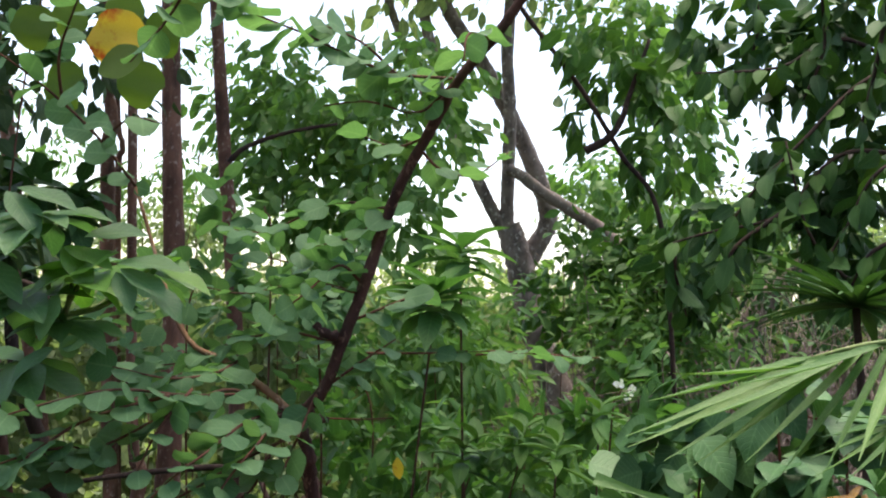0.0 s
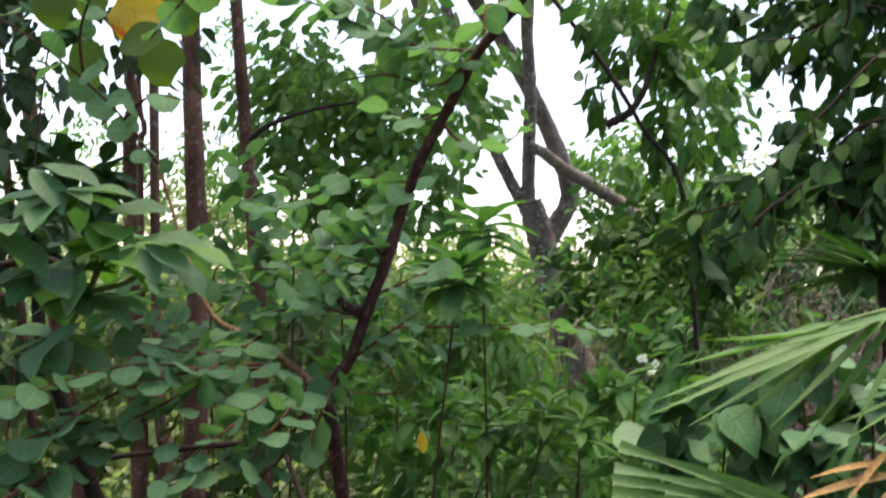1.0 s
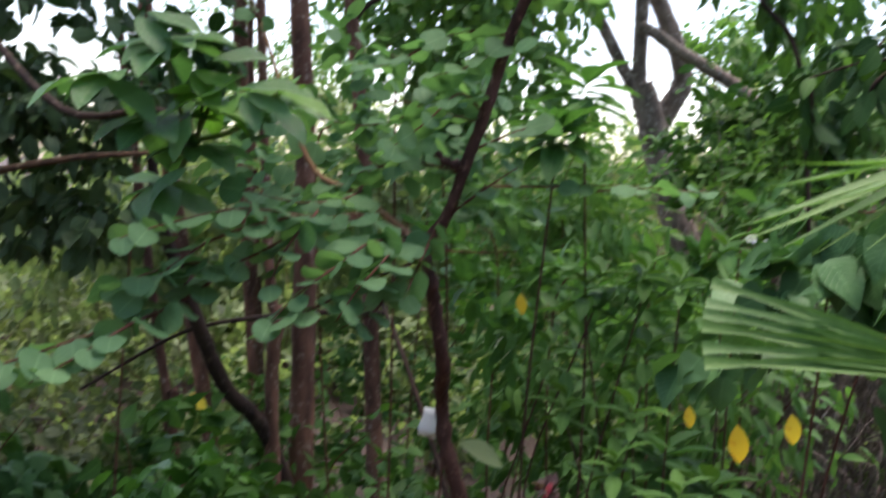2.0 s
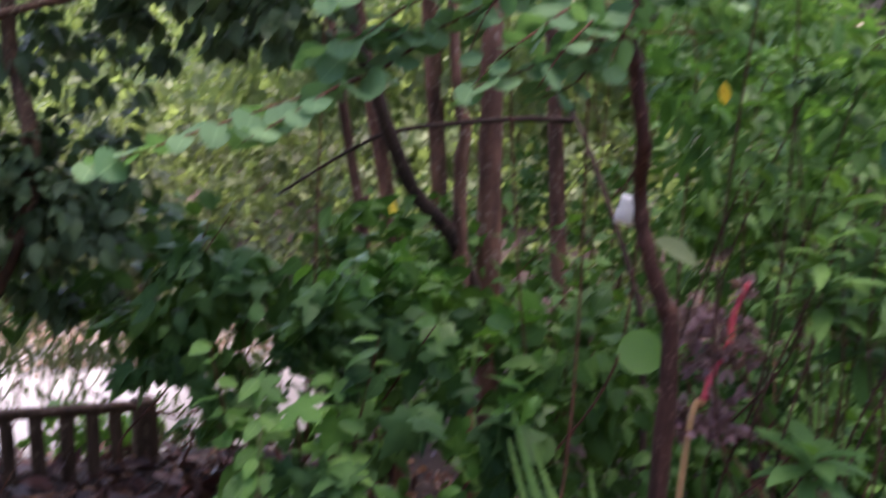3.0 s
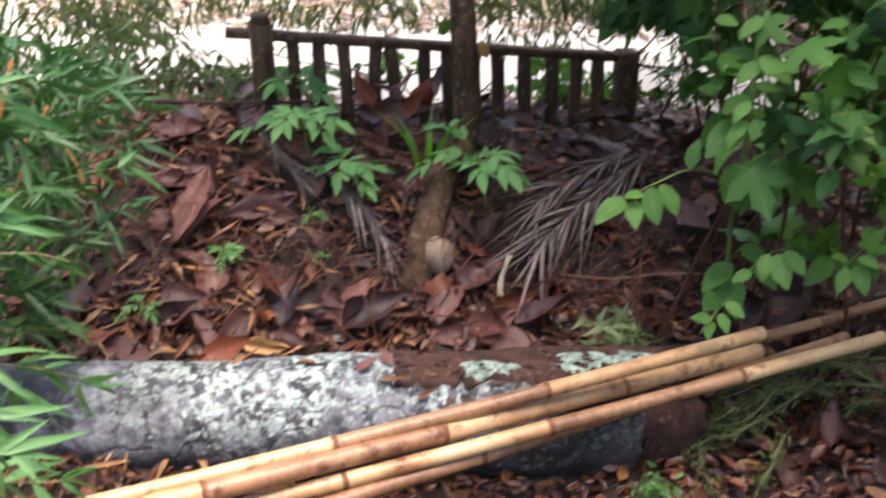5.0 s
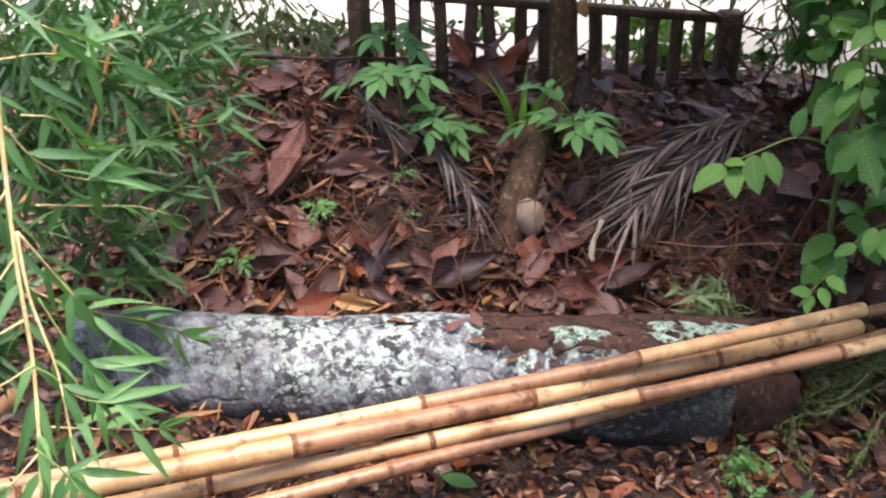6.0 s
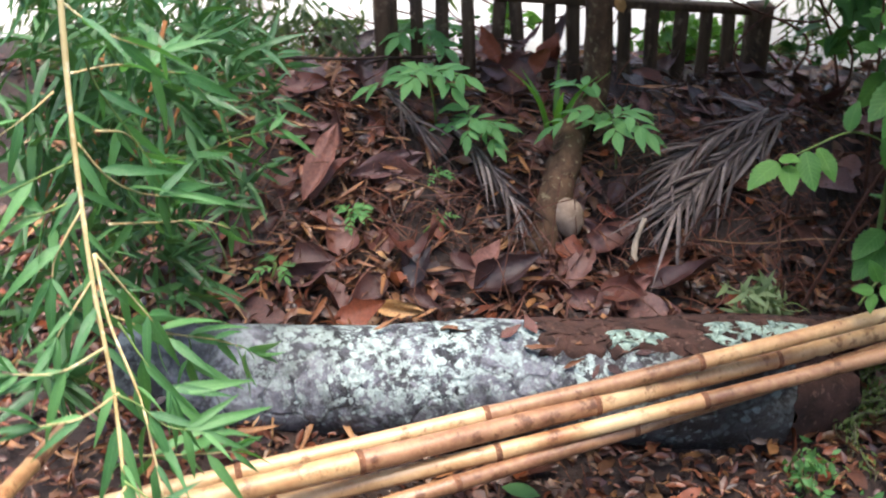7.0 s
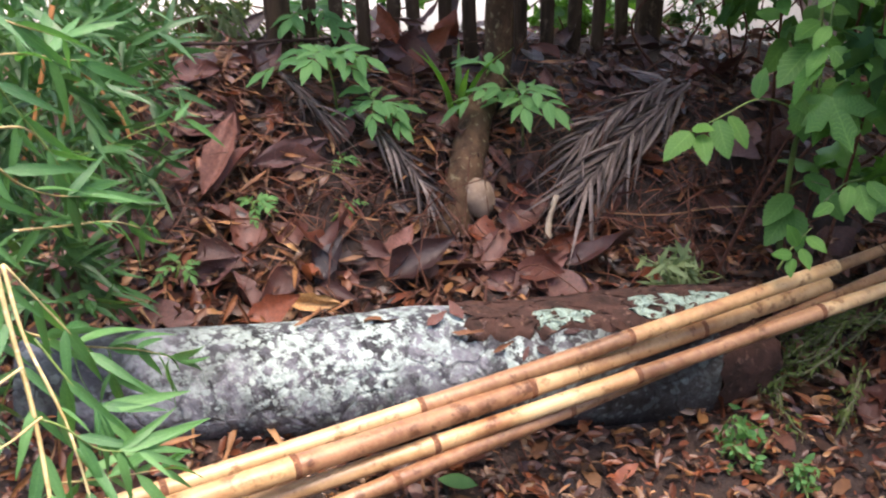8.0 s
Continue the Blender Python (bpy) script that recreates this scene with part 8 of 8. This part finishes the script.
M_DARKDRY = dry_leaf_mat("blackened_wet_leaf", [(0.02, 0.01, 0.012), (0.05, 0.022, 0.022), (0.035, 0.017, 0.02)], 0.3)
M_STRAWLEAF = dry_leaf_mat("ochre_dry_leaf", [(0.42, 0.22, 0.08), (0.5, 0.28, 0.11)], 0.5)
LARGE = [curled(("egg", "ellipse", "egg", "heart")[i % 4], 60 + i, 10, 7) for i in range(12)]


def large_leaf(a, b, k, m, label, tilt=0.35):
    """A large dry leaf from its stalk end a to its tip b, its face turned up and outwards from the bank."""
    a, b = Vector(a), Vector(b)
    size = (b - a).length
    ob = tagged(new("fallen_leaf", to_mesh("dry_leaf", *LARGE[k % 12], m)), label, "fallen leaf", "fallen leaves")
    ob.matrix_basis = Matrix.Translation(a) @ frame_of(b - a, Vector((0.6, -0.42, 0.7)) + Vector(rng.normal(size=3)) * tilt) @ Matrix.Diagonal((size, size * (0.75 if k % 2 else 0.95), size, 1))


for a, b, k, m, label in [
    ((-2.371, 0.815, 0.211), (-2.418, 0.958, 0.368), 1, M_ROSY, "large rosy-brown dry leaf leaning on the litter"),
    ((-2.383, 0.958, 0.236), (-2.321, 1.153, 0.264), 1, M_PLUM, "large plum-brown curled leaf on the litter"),
    ((-2.188, 0.641, 0.131), (-2.166, 0.774, 0.140), 2, M_PLUM, "large plum-brown curled leaf on the litter"),
    ((-2.004, 1.071, 0.046), (-2.009, 1.189, 0.117), 3, M_ROSY, "large rosy-brown dry leaf leaning on the litter"),
    ((-1.878, 1.464, 0.081), (-1.995, 1.413, 0.131), 0, M_PLUM, "large plum-brown curled leaf on the litter"),
    ((-1.821, 1.394, 0.034), (-1.772, 1.530, 0.090), 5, M_BIG_DRY, "broad red-brown dry leaf on the litter"),
    ((-1.793, 1.318, 0.018), (-1.750, 1.440, 0.058), 3, M_ROSY, "large rosy-brown dry leaf leaning on the litter"),
    ((-2.062, 0.910, 0.070), (-2.087, 1.015, 0.146), 6, M_DARKDRY, "blackened wet leaf in the litter"),
    ((-2.052, 0.977, 0.069), (-2.137, 0.955, 0.131), 4, M_DARKDRY, "blackened wet leaf in the litter"),
    ((-2.001, 1.259, 0.059), (-1.985, 1.354, 0.095), 7, M_PLUM, "large plum-brown curled leaf on the litter"),
    ((-2.016, 1.503, 0.162), (-2.100, 1.488, 0.221), 1, M_BIG_DRY, "broad red-brown dry leaf on the litter"),
    ((-1.948, 1.498, 0.128), (-2.009, 1.480, 0.146), 2, M_RUST, "rust-red dry leaf on the litter"),
    ((-2.173, 0.549, 0.137), (-2.231, 0.475, 0.154), 8, M_RUST, "rust-red dry leaf on the litter"),
    ((-2.156, 0.486, 0.138), (-2.150, 0.582, 0.138), 9, M_RUST, "rust-red dry leaf on the litter"),
    ((-2.058, 1.123, 0.066), (-2.123, 1.095, 0.092), 10, M_DARKDRY, "blackened wet leaf in the litter"),
    ((-1.937, 1.311, 0.050), (-2.009, 1.282, 0.073), 11, M_PLUM, "large plum-brown curled leaf on the litter"),
    ((-2.256, 0.859, 0.159), (-2.324, 0.799, 0.185), 3, M_RUST, "rust-red dry leaf on the litter"),
    ((-2.549, 0.848, 0.295), (-2.525, 0.988, 0.319), 0, M_PLUM, "large plum-brown curled leaf on the litter"),
    ((-1.786, 1.618, 0.096), (-1.791, 1.691, 0.154), 6, M_DARKDRY, "blackened wet leaf in the litter"),
    ((-1.955, 1.175, 0.036), (-1.932, 1.263, 0.052), 2, M_PLUM, "large plum-brown curled leaf on the litter"),
    ((-2.030, 0.800, 0.096), (-1.943, 0.898, 0.087), 1, M_STRAWLEAF, "ochre dry leaf lying beside the log"),
]:
    large_leaf(a, b, k, m, label)
for i, at in enumerate([(-2.376, 1.467, 0.327), (-2.371, 1.521, 0.341), (-2.437, 1.460, 0.332), (-2.356, 1.536, 0.386), (-2.407, 1.497, 0.376), (-2.421, 1.534, 0.406), (-2.418, 1.465, 0.405), (-2.348, 1.553, 0.343), (-2.443, 1.528, 0.441), (-2.387, 1.537, 0.449), (-2.429, 1.427, 0.325), (-2.369, 1.585, 0.379), (-2.419, 1.483, 0.434), (-2.324, 1.584, 0.344)]):
    w = 2.4 * i
    d = Vector((0.75 * math.cos(w) - 0.1, 0.6 * math.cos(w), 0.55 * math.sin(w) + 0.15))
    large_leaf(at, Vector(at) + d.normalized() * (0.07 + 0.05 * rng.random()), i, (M_BIG_DRY, M_RUST, M_ROSY, M_BIG_DRY, M_PLUM)[i % 5], "large red-brown leaf in the heap against the tree", 0.5)

for pts, r, m, label in [
    ([(-2.787, 0.789, 0.413), (-2.750, 0.911, 0.375), (-2.717, 1.034, 0.363), (-2.699, 1.123, 0.363)], 0.018, M_TAN_STEM, "thick tan fallen branch along the bank's crest"),
    ([(-2.698, 1.023, 0.338), (-2.664, 1.123, 0.365), (-2.638, 1.211, 0.409), (-2.551, 1.363, 0.409)], 0.006, M_DARK_BARK, "thin dark fallen branch on the bank"),
    ([(-2.725, 0.942, 0.455), (-2.629, 1.135, 0.435), (-2.585, 1.218, 0.435)], 0.005, M_DARK_BARK, "thin dark fallen branch on the bank"),
]:
    fallen_branch = thing("fallen_branch", pts[0], label, "branch", "fallen branches")
    part("wood", tube(pts, r, r * 0.7, 9, 0.12, 8, 0.25), m, fallen_branch)
stalks = thing("dry_stalks", (-2.105, 0.778, 0.094), "thin dry tan stalks and stems sticking out of the bank", "stalks")
for pts in ([(-2.105, 0.778, 0.094), (-2.168, 0.892, 0.135), (-2.217, 0.984, 0.147), (-2.279, 1.079, 0.189)], [(-2.175, 0.875, 0.070), (-2.251, 0.955, 0.123), (-2.285, 1.073, 0.151)], [(-2.237, 1.016, 0.276), (-2.226, 1.126, 0.200), (-2.172, 1.215, 0.053)], [(-2.203, 0.908, 0.095), (-2.304, 0.900, 0.164), (-2.383, 0.859, 0.181)], [(-2.190, 0.911, 0.117), (-2.289, 0.942, 0.192), (-2.351, 0.994, 0.232)], [(-2.237, 0.998, 0.217), (-2.236, 1.097, 0.221), (-2.211, 1.185, 0.181)], [(-1.759, 1.599, 0.119), (-1.662, 1.686, 0.122), (-1.569, 1.777, 0.148), (-1.474, 1.852, 0.163)]):
    part("stalk", tube(pts, 0.0026, 0.0014, 5, 0.1), M_TAN_STEM, stalks)
for pts in ([(-1.674, 1.902, 0.196), (-1.635, 1.891, 0.136), (-1.594, 1.878, 0.076)], [(-1.655, 1.928, 0.214), (-1.620, 1.913, 0.153), (-1.571, 1.888, 0.068)], [(-1.627, 1.947, 0.213), (-1.601, 1.925, 0.150), (-1.567, 1.896, 0.076)], [(-1.600, 1.960, 0.205), (-1.566, 1.944, 0.145), (-1.538, 1.931, 0.097)], [(-1.698, 1.872, 0.177), (-1.660, 1.858, 0.116), (-1.635, 1.852, 0.081)], [(-1.621, 1.930, 0.180), (-1.580, 1.919, 0.121), (-1.544, 1.911, 0.075)], [(-1.717, 1.845, 0.159), (-1.691, 1.820, 0.096), (-1.684, 1.806, 0.070)], [(-1.583, 1.979, 0.216), (-1.556, 1.957, 0.154), (-1.522, 1.930, 0.081)], [(-1.676, 1.918, 0.223), (-1.653, 1.893, 0.159), (-1.636, 1.870, 0.108)], [(-1.729, 1.814, 0.129), (-1.692, 1.799, 0.068), (-1.680, 1.799, 0.057)]):
    part("root", tube(pts, 0.0032, 0.0012, 5, 0.1), M_DARK_BARK, stalks, "thin dark root hanging under the bank's edge")
M_PALE_WOOD = bark_mat("pale_broken_wood", (0.2, 0.14, 0.09), (0.42, 0.33, 0.24), (0.5, 0.42, 0.33), 30.0)
pale = thing("pale_stick", (-1.821, 1.440, 0.083), "short pale broken stick standing in the litter", "stick")
part("wood", tube([(-1.821, 1.440, 0.083), (-1.837, 1.459, 0.122), (-1.847, 1.493, 0.175)], 0.0085, 0.006, 7, 0.25, 6, 0.3), M_PALE_WOOD, pale)


def make_needles():
    """Red-brown fallen needles matted over the face of the bank."""
    q = 2200
    s, u = rng.uniform(-1.35, 0.3, q), rng.normal(2.5, 0.24, q)
    at = np.array([along(a, b) for a, b in zip(s, u)])
    at[:, 2] = [ground(x, y) + 0.012 + 0.045 * rng.random() for x, y in at[:, :2]]
    d = rng.normal(size=(q, 3)) * (0.9, 0.9, 0.5) + (0.25, -0.2, -0.35)
    ob = thing("fallen_needles", along(0, 2.5, 0.2), "mat of red-brown fallen needles on the bank", "leaf litter", "", "stuff")
    part("needles", many((lambda b: (b[0] * (1, 0.35, 1), b[1]))(blade("strap", 4, 0.4, 0.35)), at, d, rng.normal(size=(q, 3)) * 0.5 + (0.4, -0.3, 0.8), 0.06 + 0.1 * rng.random(q)), M_NEEDLE, ob, kind="stuff")


M_NEEDLE = dry_leaf_mat("red_brown_needles", [(0.03, 0.012, 0.009), (0.14, 0.042, 0.02), (0.09, 0.028, 0.016), (0.24, 0.085, 0.035), (0.05, 0.02, 0.014)], 0.55)
make_needles()
M_DRY_PALM = dry_leaf_mat("orange_dry_palm", [(0.3, 0.17, 0.03), (0.42, 0.22, 0.04), (0.24, 0.15, 0.03)], 0.5)
dry_palm = thing("dry_palm_leaf", (0.231, 1.105, 1.667), "dry orange-yellow palm leaf among green plants", "palm frond")
part("stalk", tube([(0.231, 1.105, 1.667), (0.208, 1.116, 1.711)], 0.004, 0.003, 6), M_DRY_PALM, dry_palm)
for a, b in [((0.201, 1.118, 1.707), (0.130, 1.078, 1.701)), ((0.211, 1.114, 1.697), (0.109, 1.077, 1.676)), ((0.205, 1.118, 1.719), (0.161, 1.070, 1.678)), ((0.221, 1.111, 1.693), (0.181, 1.064, 1.670))]:
    leaf_ob(dry_palm, "segment", leaf_mesh("segment", blade("strap", 8, 0.5, 0.15), M_DRY_PALM), Vector(a), Vector(b) - Vector(a), (0.1, -0.6, 0.8), (Vector(b) - Vector(a)).length)
for at, way, size, m, label in [((-2.131, 1.618, 0.648), (0.3, 0.2, -1), 0.06, M_STRAWLEAF, "dry tan leaf caught on the bank tree's trunk"), ((-2.188, 1.569, 0.696), (-0.5, -0.3, -0.6), 0.07, M_OLIVE, "yellow-green leaf at the bank tree's trunk"),
                                ((-1.592, 2.629, 1.124), (0.5, 0.3, -0.5), 0.08, M_YELLOW, "orange-yellow leaf lying between the trunks")]:
    single_leaf("yellow_leaf", label, at, way, (0.5, -0.6, 0.4), size, blade("ellipse", 6, 0.3, 0.3), m)
